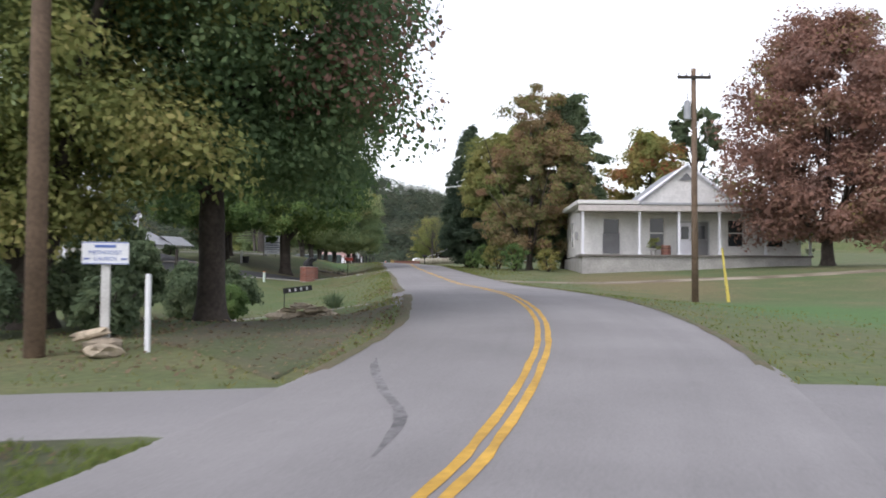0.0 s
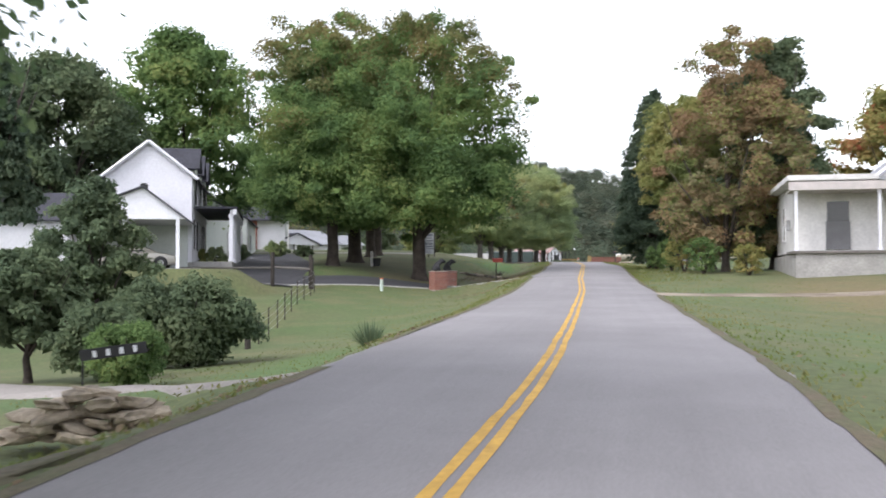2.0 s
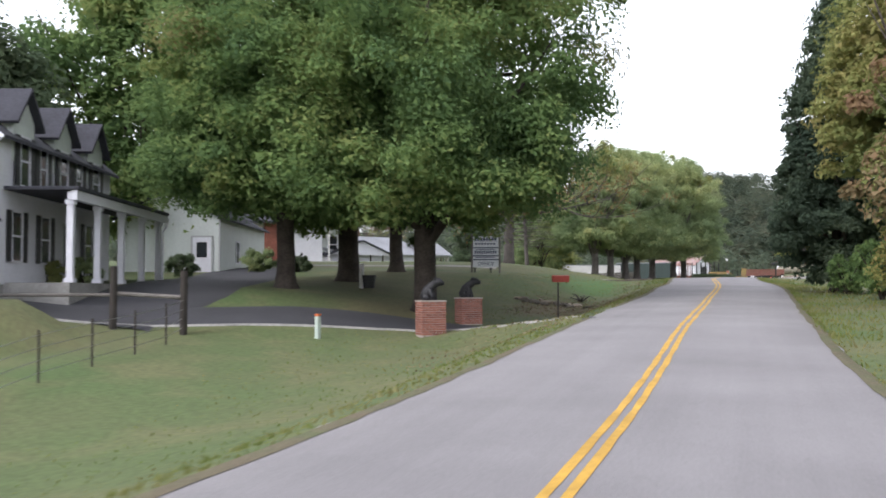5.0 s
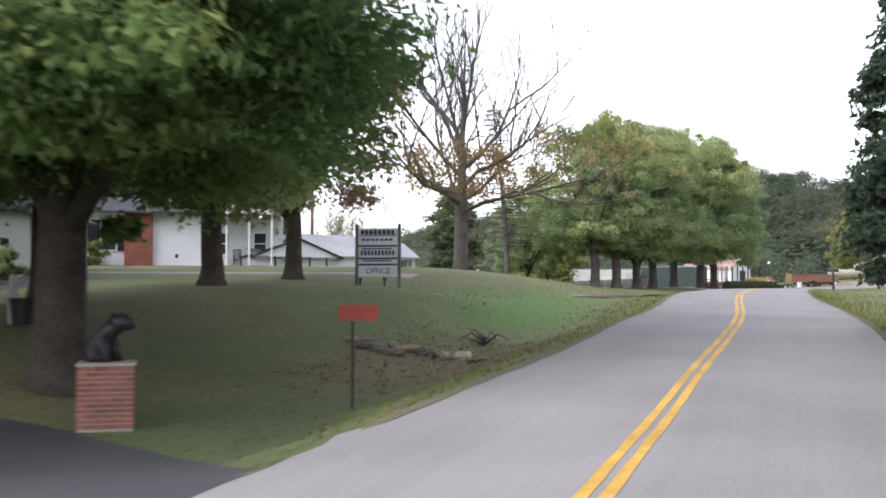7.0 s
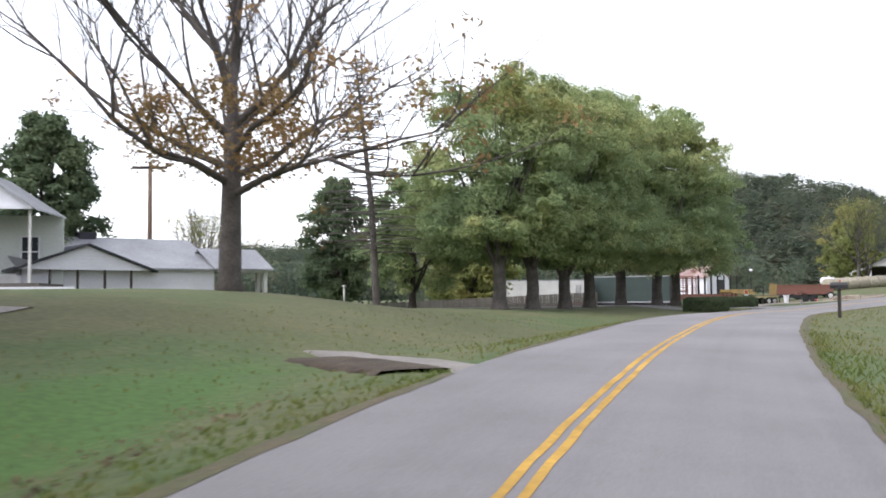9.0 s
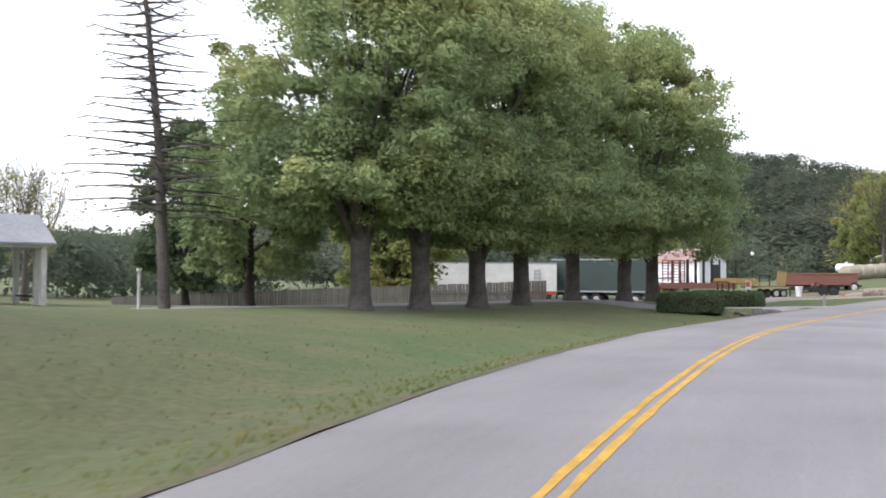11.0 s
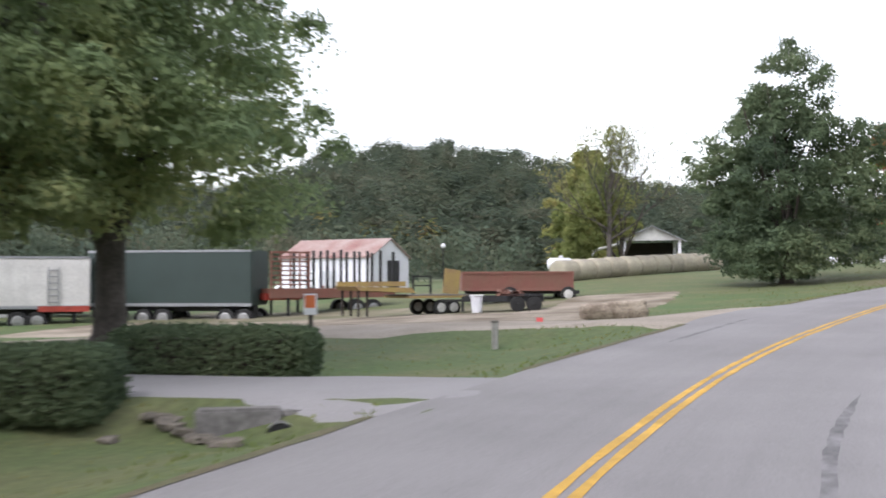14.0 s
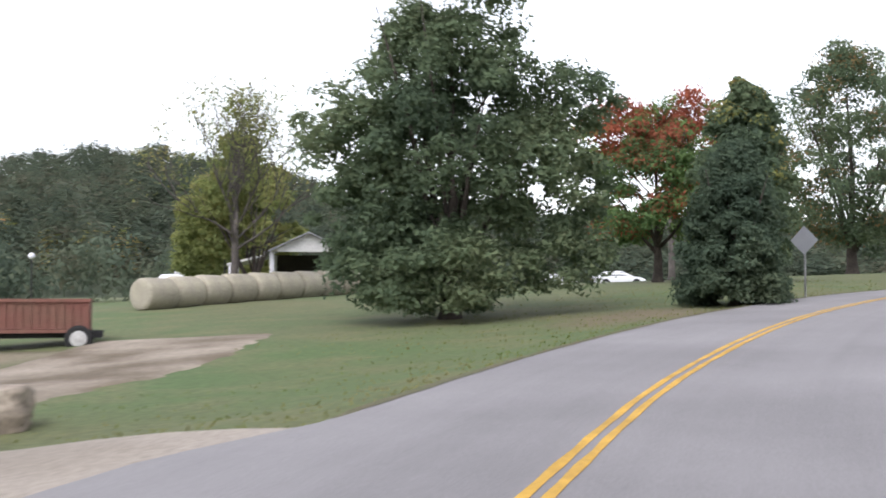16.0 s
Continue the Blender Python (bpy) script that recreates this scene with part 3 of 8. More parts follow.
tagged(mesh_object("ground", gv, gf, M["grass"], smooth=True), "mown grass, green with dry patches and one patch of painted shade", "ground", kind="structure")


def strip(name, line, offsets, lift, mat, label, category, jitter=0.0, seed=0, drape=False, kind="structure"):
    """A band along a line of places; offsets to the left; drape: laid on the ground, else on the line's own heights."""
    rng = np.random.default_rng(seed)
    p = np.asarray(line, float)
    t = np.gradient(p[:, :2], axis=0)
    t /= np.hypot(t[:, 0], t[:, 1])[:, None]
    nrm = np.stack([-t[:, 1], t[:, 0]], 1)
    cols = []
    for k, o in enumerate(offsets):
        o = np.broadcast_to(np.asarray(o, float), (len(p),))
        if jitter and k in (0, len(offsets) - 1):
            w = rng.normal(size=len(p)) * jitter
            o = o + w
        q = p[:, :2] + nrm * o[:, None]
        if drape:
            z = np.array([floor_at(*c) for c in q]) - (0.09 if k in (0, len(offsets) - 1) else 0.0)
        else:
            z = p[:, 2]
        cols.append(np.column_stack([q, z + (lift[k] if isinstance(lift, (list, tuple)) else lift)]))
    v = np.stack(cols, 1)
    n, m = v.shape[:2]
    i = (np.arange(n - 1)[:, None] * m + np.arange(m - 1)[None, :]).ravel()
    f = np.stack([i, i + m, i + m + 1, i + 1], 1)[:, ::-1]
    return tagged(mesh_object(name, v.reshape(-1, 3), f, mat), label, category, kind=kind)


FINE = spline(CENTRE, 0.5)
FINE_S = np.concatenate([[0], np.cumsum(np.hypot(*np.diff(FINE[:, :2], axis=0).T))])
FINE_S -= FINE_S[np.argmin(np.hypot(FINE[:, 0] + 1.31, FINE[:, 1]))]
EDGE = np.interp(FINE_S, [0, 12, 18, 23, 45, 60, 68, 73, 86, 90, 108, 117, 140, 150, 155, 159, 161, 164, 166, 300], [2.36, 2.36, 2.3, 2.5, 2.48, 2.28, 2.22, 2.38, 2.42, 2.12, 2.15, 2.45, 2.64, 2.55, 2.7, 2.85, 3.1, 3.0, 2.45, 2.4])
M["road_asphalt"] = material("road_asphalt", (0.255, 0.244, 0.247), 0.85, vary=0.2, scale=0.35, fine=40, bump=0.08)
an, al = M["road_asphalt"].node_tree.nodes, M["road_asphalt"].node_tree.links
worn = [n for n in an if n.type == "HUE_SAT"][0]
for sx, sy, lo, hi in ((1.1, 0.012, 0.94, 1.05), (5.0, 0.10, 0.965, 1.03), (0.6, 0.35, 0.95, 1.05)):
    uvn, mpn, nzn, rgn, mun = an.new("ShaderNodeUVMap"), an.new("ShaderNodeMapping"), an.new("ShaderNodeTexNoise"), an.new("ShaderNodeMapRange"), an.new("ShaderNodeMath")
    uvn.uv_map = "along"
    mpn.inputs["Scale"].default_value = (sx, sy, 1)
    nzn.inputs["Scale"].default_value, nzn.inputs["Detail"].default_value = 1.0, 4
    rgn.inputs["From Min"].default_value, rgn.inputs["From Max"].default_value = 0.3, 0.7
    rgn.inputs["To Min"].default_value, rgn.inputs["To Max"].default_value = lo, hi
    mun.operation = "MULTIPLY"
    al.new(uvn.outputs["UV"], mpn.inputs["Vector"])
    al.new(mpn.outputs["Vector"], nzn.inputs["Vector"])
    al.new(nzn.outputs["Fac"], rgn.inputs["Value"])
    al.new(worn.inputs["Value"].links[0].from_socket, mun.inputs[0])
    al.new(rgn.outputs["Result"], mun.inputs[1])
    al.new(mun.outputs["Value"], worn.inputs["Value"])
ROAD_AT = [EDGE + 0.4, EDGE, 1.2, 0, -1.2, -2.4, -2.8]
road = strip("road", FINE, ROAD_AT, [-0.13, 0.0, 0.02, 0.03, 0.02, 0.0, -0.13], M["road_asphalt"], "worn grey asphalt road with a slight crown", "road", 0.03)
uv_at = np.stack([np.stack([np.broadcast_to(np.asarray(o, float), FINE_S.shape), FINE_S], -1) for o in ROAD_AT], 1).reshape(-1, 2)
corner = np.empty(len(road.data.loops), np.int32)
road.data.loops.foreach_get("vertex_index", corner)
road.data.uv_layers.new(name="along").data.foreach_set("uv", uv_at[corner].astype(np.float32).ravel())
DRIFT = np.interp(FINE_S, [0, 7, 15, 20, 27, 66, 71, 77, 83, 88, 113, 123, 134, 142, 150, 157, 165], [0.05, 0.05, 0.09, 0.05, 0, 0, 0.04, 0.1, 0.09, 0.04, 0.05, 0.06, 0.1, 0.02, 0.03, 0.1, 0])
for o in (0.072, -0.072):
    strip("road_line", FINE, [DRIFT + o + 0.041, DRIFT + o - 0.041], 0.034, M["line_yellow"], "worn yellow paint line on asphalt", "road line", 0.006, 3)


DRIVES = []


def drive(name, pts, width, mat, label, lift=0.04, jitter=0.05, flare=(0.5, 0.5, 2.5)):
    DRIVES.append((pts, width))
    line = spline([(*p, 0) for p in pts], 0.6)
    far = np.concatenate([[0], np.cumsum(np.hypot(*np.diff(line[:, :2], axis=0).T))])
    far = np.minimum(far, far[-1] * 2)
    # the mouth widens to the left and right of the way in
    grow = np.clip(1 - far / flare[2], 0, 1) ** 2
    left, right = width / 2 + flare[0] * grow, -width / 2 - flare[1] * grow
    rows = [left + (right - left) * u for u in np.linspace(0, 1, max(4, int(width / 0.6)))]
    return strip(name, line, [left + 0.4] + rows + [right - 0.4], lift, mat, label, "driveway", jitter, 5, True)


drive("driveway_1", [(-2.2, 9.0), (-3.4, 8.7), (-5, 8.2), (-9, 7.2), (-30, 3)], 1.9, M["asphalt"], "grey asphalt side lane joining the road")
drive("driveway_11", [(-0.2, 4.5), (3, 4.6), (10, 5.0), (25, 6)], 13.0, M["asphalt"], "wide worn asphalt apron joining the road", 0.03, 0.05, (0, 0, 1))
drive("driveway_2", [(-4.4, 26.9), (-7, 28.0), (-9.5, 28.8), (-12.3, 29.6), (-16, 30.4), (-30, 36)], 1.7, M["gravel"], "pale gravel driveway between lawns")
drive("driveway_3", [(-15.8, 65.0), (-19.5, 67.4), (-22.5, 69.0), (-25.3, 69.2), (-27.4, 67.2), (-29.4, 64.9), (-33, 61.5), (-38, 58)], 2.4, M["fresh_asphalt"], "new black asphalt driveway")
drive("driveway_4", [(-32.0, 61.0), (-33.5, 66), (-35.8, 70), (-38.7, 74.5), (-42, 79), (-46, 85)], 4.0, M["fresh_asphalt"], "new black asphalt forecourt")
drive("driveway_5", [(-34.7, 144.9), (-38, 145.6), (-42.0, 146.0), (-47.0, 145.8), (-49.0, 141), (-49.5, 135), (-51, 130), (-56, 129.0)], 2.6, M["lane_asphalt"], "pale grey lane behind a row of trees")
drive("driveway_6", [(-32.6, 158.6), (-34.5, 159.0), (-36.5, 159.3), (-40, 159.6), (-46, 158.6), (-54, 155), (-62, 150)], 5.0, M["yard_gravel"], "wide pale gravel yard entrance", 0.05, 0.1, (1.6, 0.8, 5.5))
drive("driveway_7", [(-40.5, 161.5), (-40, 167), (-39.2, 172), (-39.5, 178)], 4.2, M["dirt"], "bare pale dirt of the yard", 0.026, 0.3, (0, 0, 1))
drive("driveway_12", [(-60, 167), (-52, 167), (-46, 166.2), (-41, 165.0)], 7.0, M["dirt"], "bare trodden dirt under the trailers", 0.014, 0.3, (0, 0, 1))
M["trodden"] = material("trodden", (0.215, 0.18, 0.125), 0.95, vary=0.35, scale=0.5, fine=8, bump=0.2, second=(0.105, 0.112, 0.05))
drive("driveway_13", [(-60, 174), (-52, 173.4), (-44, 172.8), (-38.5, 170.5)], 7.5, M["trodden"], "trodden earth and thin grass under the trailers", 0.006, 0.4, (0, 0, 1))
drive("driveway_8", [(-9.4, 48.6), (-7.5, 50.6), (-4.5, 53.0), (0, 54.6), (8, 56.2), (20, 58)], 1.3, M["dirt"], "worn dirt track across the lawn", 0.02, 0.12)
drive("driveway_9", [(-37.6, 95.9), (-40, 94.6), (-43, 92), (-50, 88)], 0.9, M["gravel"], "pale gravel lane crossing the lawn", 0.025)
drive("driveway_10", [(-24.6, 94.7), (-27.2, 96.3), (-29.6, 97.8), (-31.5, 98.6)], 1.1, M["gravel"], "pale gravel driveway climbing from the road", 0.025)

strip("curb", spline([(*p, 0) for p in DRIVES[3][0]], 0.6), [1.42, 1.39, 1.31, 1.28], 0.05, M["concrete"], "pale concrete edge along the black driveway", "curb", 0.02, 6, True)

# ---- trees ----
tree((-8.4, 18.5), "large dark green maple overhanging the road", 14.5, 4.9, "shade_maple", 330, 460, 0.064, 0.26, 2.65, seed=3, extra=("rust_red", 14, (4.3, -1.6, 5.0)), kite=True)
tree((-10.3, 15.6), "yellowing tree behind the utility pole", 13, 4.6, "yellow_green", 270, 400, 0.064, 0.34, 0.9, seed=4, extra=("green_b", 50), kite=True, limb=6,
     lobes=[(0, 0, 5.6, 3.6, 4.8), (2.9, -1.2, 5.0, 2.3, 3.3), (3.2, -1.3, 7.6, 2.4, 2.8), (2.2, -0.8, 9.8, 2.6, 2.8), (-1.6, 0.2, 6.5, 3.4, 5.0), (0.4, 0, 10.2, 3.6, 3.2), (-1.2, -1.0, 2.2, 2.6, 1.7)], clump=0.75)
tree((9.2, 63.0), "rust-red autumn maple on the lawn", 14.5, 6.4, "rust_red", 150, 430, 0.11, 0.35, 1.6, seed=5, extra=("autumn", 35))
tree((-27.0, 72.1), "big round green maple on the lawn", 16.6, 7.4, "green_a", 360, 540, 0.085, 0.40, 3.4, seed=6, tinge="turning", limb=7,
     lobes=[(0, 0, 8.9, 7.2, 6.6), (0.6, -1.8, 6.2, 6.0, 3.7), (-1.4, -3.4, 6.2, 4.8, 3.5), (2.8, 0.6, 7.2, 4.4, 4.4), (-3.6, 1.5, 8.2, 4.2, 5.0), (-0.3, 0.4, 12.4, 5.6, 3.3), (-0.5, 1.2, 4.9, 6.2, 2.6), (0.8, -1.6, 4.6, 6.0, 2.2)], clump=0.9)
tree((-32.0, 70.5), "round green maple beside the driveway", 15.0, 6.2, "green_a", 280, 500, 0.085, 0.34, 3.4, seed=7, tinge="turning", limb=7,
     lobes=[(0.4, 0.4, 8.0, 5.5, 6.0), (-1.3, -0.8, 6.2, 4.4, 3.6), (1.6, -2.0, 7.6, 4.2, 4.8), (-0.6, 0.6, 12.2, 4.6, 3.4), (0.4, 0, 4.7, 5.4, 2.5), (-0.8, -2.0, 4.4, 4.0, 2.2), (-2.2, 2.6, 4.2, 3.6, 2.2), (-0.6, 3.4, 4.0, 3.4, 1.9)], clump=0.85)
tree((-33.9, 76.7), "green maple with a stout trunk", 15, 5.5, "green_a", 130, 480, 0.095, 0.45, 2.8, seed=8)
tree((-36.7, 84.2), "green maple on the lawn", 11.5, 4.5, "green_b", 100, 440, 0.09, 0.34, 2.6, seed=9, extra=("yellow_green", 25))
tree((-39.6, 90.9), "maple with leaves turning red", 12.0, 4.6, "rust_red", 135, 250, 0.085, 0.32, 2.7, seed=10, extra=("yellow_green", 40), sparse=1.0, core=False)
ROW = [(-45.8, 128.4), (-45.6, 131.4), (-45.7, 135.2), (-46.2, 139.3), (-46.8, 145), (-45.6, 148), (-46, 152.3)]
for i, (x, y) in enumerate(ROW):
    r_, h_ = (4.6, 4.2, 4.2, 4.4, 4.5, 4.6, 4.6)[i], (12.4, 12.8, 12.6, 13.2, 13.6, 13.4, 13.0)[i]
    side = 0.5 if i == 6 else -1.3 if i == 0 else 0.0
    tree((x, y), "green maple in a row along the lane", h_, r_, "green_b", 200, 440, 0.068, 0.33, 2.3, seed=20 + i, extra=("yellow_green", 12), group="row of maples", bark="bark_grey", tinge="yellow_green" if i in (0, 6) else None, ragged=0.28,
         lobes=[(0, 0, h_ * 0.54, r_ * 1.02, h_ * 0.36), (side, -side, h_ * (0.31 if i > 1 else 0.36), r_ * 1.1, h_ * 0.175), (0.3, -1.8, 3.5 if i > 1 else 4.2, r_ * 0.7, 1.6), (-1.5, -1.2, 3.7 if i > 1 else 4.2, r_ * 0.7, 1.6), (-side * 0.4, 1.0, h_ * 0.74, r_ * 0.74, h_ * 0.25), (2.0 if i == 6 else 1.2, -0.8, h_ * 0.68, r_ * 0.68, h_ * 0.28)] + ([(-2.4, -1.4, h_ * 0.74, 2.0, 2.6), (-2.8, -1.2, h_ * 0.55, 2.0, 1.6)] if i == 0 else [(-1.0, -2.6, 4.6, 3.2, 2.4), (2.4, -2.0, 5.0, 2.8, 2.2)] if i == 6 else []), clump=0.75)
tree((-33.1, 180.9), "open-crowned dark green oak", 10.0, 2.9, "green_dark", 600, 180, 0.075, 0.24, 1.2, seed=30, core=False, ragged=0.3, limb=7,
     lobes=[(0, 0, 4.8, 2.8, 3.3), (0.3, 0, 8.4, 1.7, 1.9), (-0.9, 0.3, 7.0, 1.5, 1.6), (-2.4, 0.2, 4.7, 1.9, 1.9), (-2.1, -0.4, 2.8, 1.6, 1.5), (3.1, 0.3, 5.9, 1.4, 0.9), (2.6, 0, 3.4, 1.8, 1.4), (3.0, -0.3, 1.5, 1.3, 0.8), (-1.6, -0.4, 1.5, 1.9, 1.3), (-0.2, -0.8, 1.2, 2.6, 1.2), (0.3, 2.0, 4.4, 2.6, 3.0)], clump=0.55)
tree((-43.2, 197.6), "low yellow-green tree beside the hay bales", 6.2, 3.2, "yellow_green", 100, 230, 0.09, 0.16, 0.8, seed=31, core=False,
     lobes=[(-2.0, 0, 3.2, 1.5, 2.0), (-1.2, 0.4, 4.0, 1.4, 1.6), (-2.3, 0.3, 1.8, 1.3, 1.2)], clump=0.5)
tree((-25.4, 200.5), "red autumn tree with green lower leaves on the far lawn", 8.8, 3.8, "green_a", 190, 230, 0.09, 0.2, 1.6, seed=32, core=False, tinge="orange_red", extra=("orange_red", 80), limb=6,
     lobes=[(0, 0, 4.6, 3.5, 2.7), (-1.2, 0, 6.2, 2.6, 2.0), (1.3, 0.3, 6.4, 2.5, 2.2), (0.2, 0, 3.0, 3.6, 1.5)], clump=0.62)
tree((-25.6, 180.9), "dark cedar bush beside the road", 4.3, 1.75, "conifer", 110, 420, 0.06, 0.12, 0.1, "heap", seed=33)
tree((-22.6, 194.5), "dark green tree behind the cedar bush", 7.8, 2.3, "green_dark", 80, 320, 0.1, 0.2, 0.6, "oval", seed=133, extra=("autumn", 28))
tree((-9.0, 71.2), "tall thin tree of brown and rust leaves in a roadside thicket", 13.0, 4.0, "thicket", 170, 300, 0.085, 0.2, 1.2, seed=34, core=False, extra=("yellow_green", 120), ragged=0.35, limb=6,
     lobes=[(0, 0, 5.4, 3.4, 4.0), (-0.4, 0, 2.4, 3.4, 2.0), (0.6, 0, 9.2, 2.2, 2.8), (1.6, 0.6, 11.2, 0.9, 1.6), (-0.9, 0.3, 10.6, 1.0, 1.5), (0.4, 0, 12.0, 0.8, 1.2), (2.0, -0.8, 5.6, 2.6, 3.2)], clump=0.62)
tree((-10.7, 77.0), "yellow-green leafy tree leaning over the road edge", 11.2, 4.4, "yellow_green", 170, 380, 0.09, 0.24, 2.6, seed=35, ragged=0.3,
     lobes=[(0, 0, 6.0, 3.4, 3.0), (-1.9, -0.5, 5.4, 2.3, 2.0), (-1.8, 0.4, 8.0, 2.2, 2.0), (0.8, 0, 9.0, 2.2, 1.9)], clump=0.62)
tree((-15.2, 81.6), "dark ragged cedar at the roadside", 11.2, 2.5, "conifer", 280, 320, 0.075, 0.25, 0.6, seed=36, ragged=0.4, limb=6,
     lobes=[(0, 0, 2.2, 2.4, 2.0), (0.2, 0, 4.2, 2.2, 2.2), (0, 0.2, 6.4, 1.8, 2.0), (0.1, 0, 8.4, 1.2, 1.7), (0.1, 0, 10.0, 0.7, 1.2)], clump=0.5)
tree((-1.0, 92.0), "orange autumn tree behind the house", 11.5, 4.2, "autumn", 80, 280, 0.14, 0.25, 1.0, seed=37, extra=("orange_red", 20))
tree((-6.9, 74.4), "green tree beside the white house", 12.3, 3.2, "green_dark", 90, 320, 0.12, 0.25, 0.8, seed=47)
tree((-8.5, 102.0), "dark green conifer behind the roadside trees", 13, 3.0, "conifer", 110, 300, 0.12, 0.25, 0.6, "cone", seed=38)
tree((3.0, 102.8), "tall thin green tree behind the house", 15, 3.0, "green_dark", 26, 200, 0.15, 0.25, 10.0, seed=39, sparse=0.75)
tree((-52.3, 69.0), "tall dark green tree behind the farmhouse", 13.8, 6.0, "green_dark", 110, 320, 0.17, 0.35, 2.0, seed=40)
tree((-51.0, 80.5), "large green tree behind the farmhouse", 17.2, 6.8, "green_a", 110, 320, 0.17, 0.35, 2.0, seed=41)
tree((-38.5, 50.5), "tall pine at the field edge", 11.0, 2.9, "conifer", 80, 300, 0.12, 0.25, 2.0, "cone", seed=42)
tree((-23.4, 40.9), "young green tree in the hedge", 5.4, 1.8, "green_dark", 60, 300, 0.08, 0.12, 0.8, "oval", seed=43)
tree((-17.6, 32.6), "small green tree beside the driveway", 2.9, 1.3, "green_dark", 46, 240, 0.07, 0.08, 0.9, seed=44)
tree((-52.6, 130.4), "green tree at the yard edge", 7.6, 3.2, "green_b", 110, 220, 0.1, 0.2, 1.2, seed=45, sparse=0.9, core=False)
tree((-65.5, 156.5), "yellow-green tree behind the fence", 7.5, 4.0, "yellow_green", 60, 220, 0.15, 0.25, 1.0, seed=46)
shrub((-17.0, 37.2), "large dark green bush beside the fence", 1.75, 2.3, "green_dark", 50, 90, 330, 0.07)
shrub((-13.6, 31.1), "rounded clipped yellow-green bush beside the gravel drive", 0.8, 1.25, "green_a", 51, 70, 300, 0.035)
shrub((-15.6, 32.6), "dark green bush behind the rounded bush", 1.2, 1.7, "green_dark", 52, 40, 260, 0.06)


# ---- far woods ----
ARC = [(-100, 0.035), (-60, 0.05), (-25, 0.06), (-8, 0.068), (2, 0.075), (9, 0.092), (14, 0.110), (20, 0.137), (25, 0.122), (31, 0.094), (37, 0.07), (44, 0.052), (58, 0.036), (90, 0.035), (150, 0.03)]
HEART = (-32.0, 139.0)


def ridge_height(az, r):
    """Height of the wooded hills round the valley; az: degrees to the left of north, r: distance from its middle."""
    e = np.interp(az, [a for a, _ in ARC], [h for _, h in ARC]) + 0.004 * np.sin(az * 0.55) + 0.002 * np.sin(az * 1.7)
    u = np.clip((r - 230) / 230, 0, 1)
    return 5.0 + e * 450 * u ** 0.8 * np.where(r > 470, np.exp(-((r - 470) / 300) ** 2), 1)


az, rr = np.meshgrid(np.linspace(-100, 150, 160), np.concatenate([np.linspace(225, 480, 18), np.linspace(520, 900, 8)]))
ax, ay = HEART[0] - np.sin(np.radians(az)) * rr, HEART[1] + np.cos(np.radians(az)) * rr
hz = ridge_height(az, rr)
n = az.shape[1]
i = (np.arange(az.shape[0] - 1)[:, None] * n + np.arange(n - 1)[None, :]).ravel()
M["wood_floor"] = material("wood_floor", (0.085, 0.105, 0.065), 0.95, vary=0.4, scale=0.02, fine=0.2)
tagged(mesh_object("hills", np.stack([ax, ay, hz - 1.5], -1).reshape(-1, 3), np.stack([i, i + 1, i + n + 1, i + n], 1), M["wood_floor"], smooth=True), "long wooded hills round the valley", "hill", kind="structure")
rng = np.random.default_rng(9)
for k, (a0, a1, count, r0, r1, size, mat) in enumerate([(-20, 62, 5200, 232, 500, 4.2, "forest"), (62, 130, 900, 200, 480, 5.0, "forest"), (-95, -20, 900, 232, 480, 5.0, "forest"), (20, 27, 7, 236, 270, 4.6, "autumn"), (-12, 60, 12, 228, 262, 4.0, "autumn")]):
    a = rng.uniform(a0, a1, count)
    r = r0 + (r1 - r0) * rng.uniform(0, 1, count) ** 0.9
    c = np.stack([HEART[0] - np.sin(np.radians(a)) * r, HEART[1] + np.cos(np.radians(a)) * r, ridge_height(a, r) + size * 0.7 * rng.uniform(0.3, 1.2, count)], 1)
    q = np.full((count, 3), size) * rng.uniform(0.6, 1.25, (count, 1)) * np.array([0.85, 0.85, 1.25])
    v, f = leaf_cloud(rng, c, q, 70 if k in (0, 3, 4) else 30, size * (0.18 if k in (0, 3, 4) else 0.25), 0.7, loose=0.05)
    tagged(mesh_object("hill_woods", v, f, M[mat]), "dense autumn woods covering the hills", "woods", kind="stuff")
# hedgerow woods on the left, beyond the farm
for pts, count, size, leaf, per, mat in (([(-95, 40), (-90, 80), (-92, 120), (-100, 160), (-95, 200), (-70, 240)], 420, 2.6, 0.30, 120, "forest"), ([(-72, 10), (-50, 22), (-45, 30), (-43, 40)], 110, 2.6, 0.11, 420, "green_dark"), ([(8, 110), (2, 130), (-8, 150), (-2, 185)], 160, 3.0, 0.31, 120, "forest")):
    p = spline([(*q, 0) for q in pts], 1.0)
    k = rng.integers(0, len(p), count)
    c = p[k] + rng.normal(size=(count, 3)) * np.array([4, 4, 0])
    c[:, 2] = land(c[:, 0], c[:, 1]) + rng.uniform(0.5, 4.2 if leaf == 0.30 else 7.0, count)
    q = np.full((count, 3), size) * rng.uniform(0.6, 1.2, (count, 1))
    v, f = leaf_cloud(rng, c, q, per, leaf, 0.25)
    tagged(mesh_object("tree_belt", v, f, M[mat]), "belt of trees along the fields", "woods", kind="stuff")


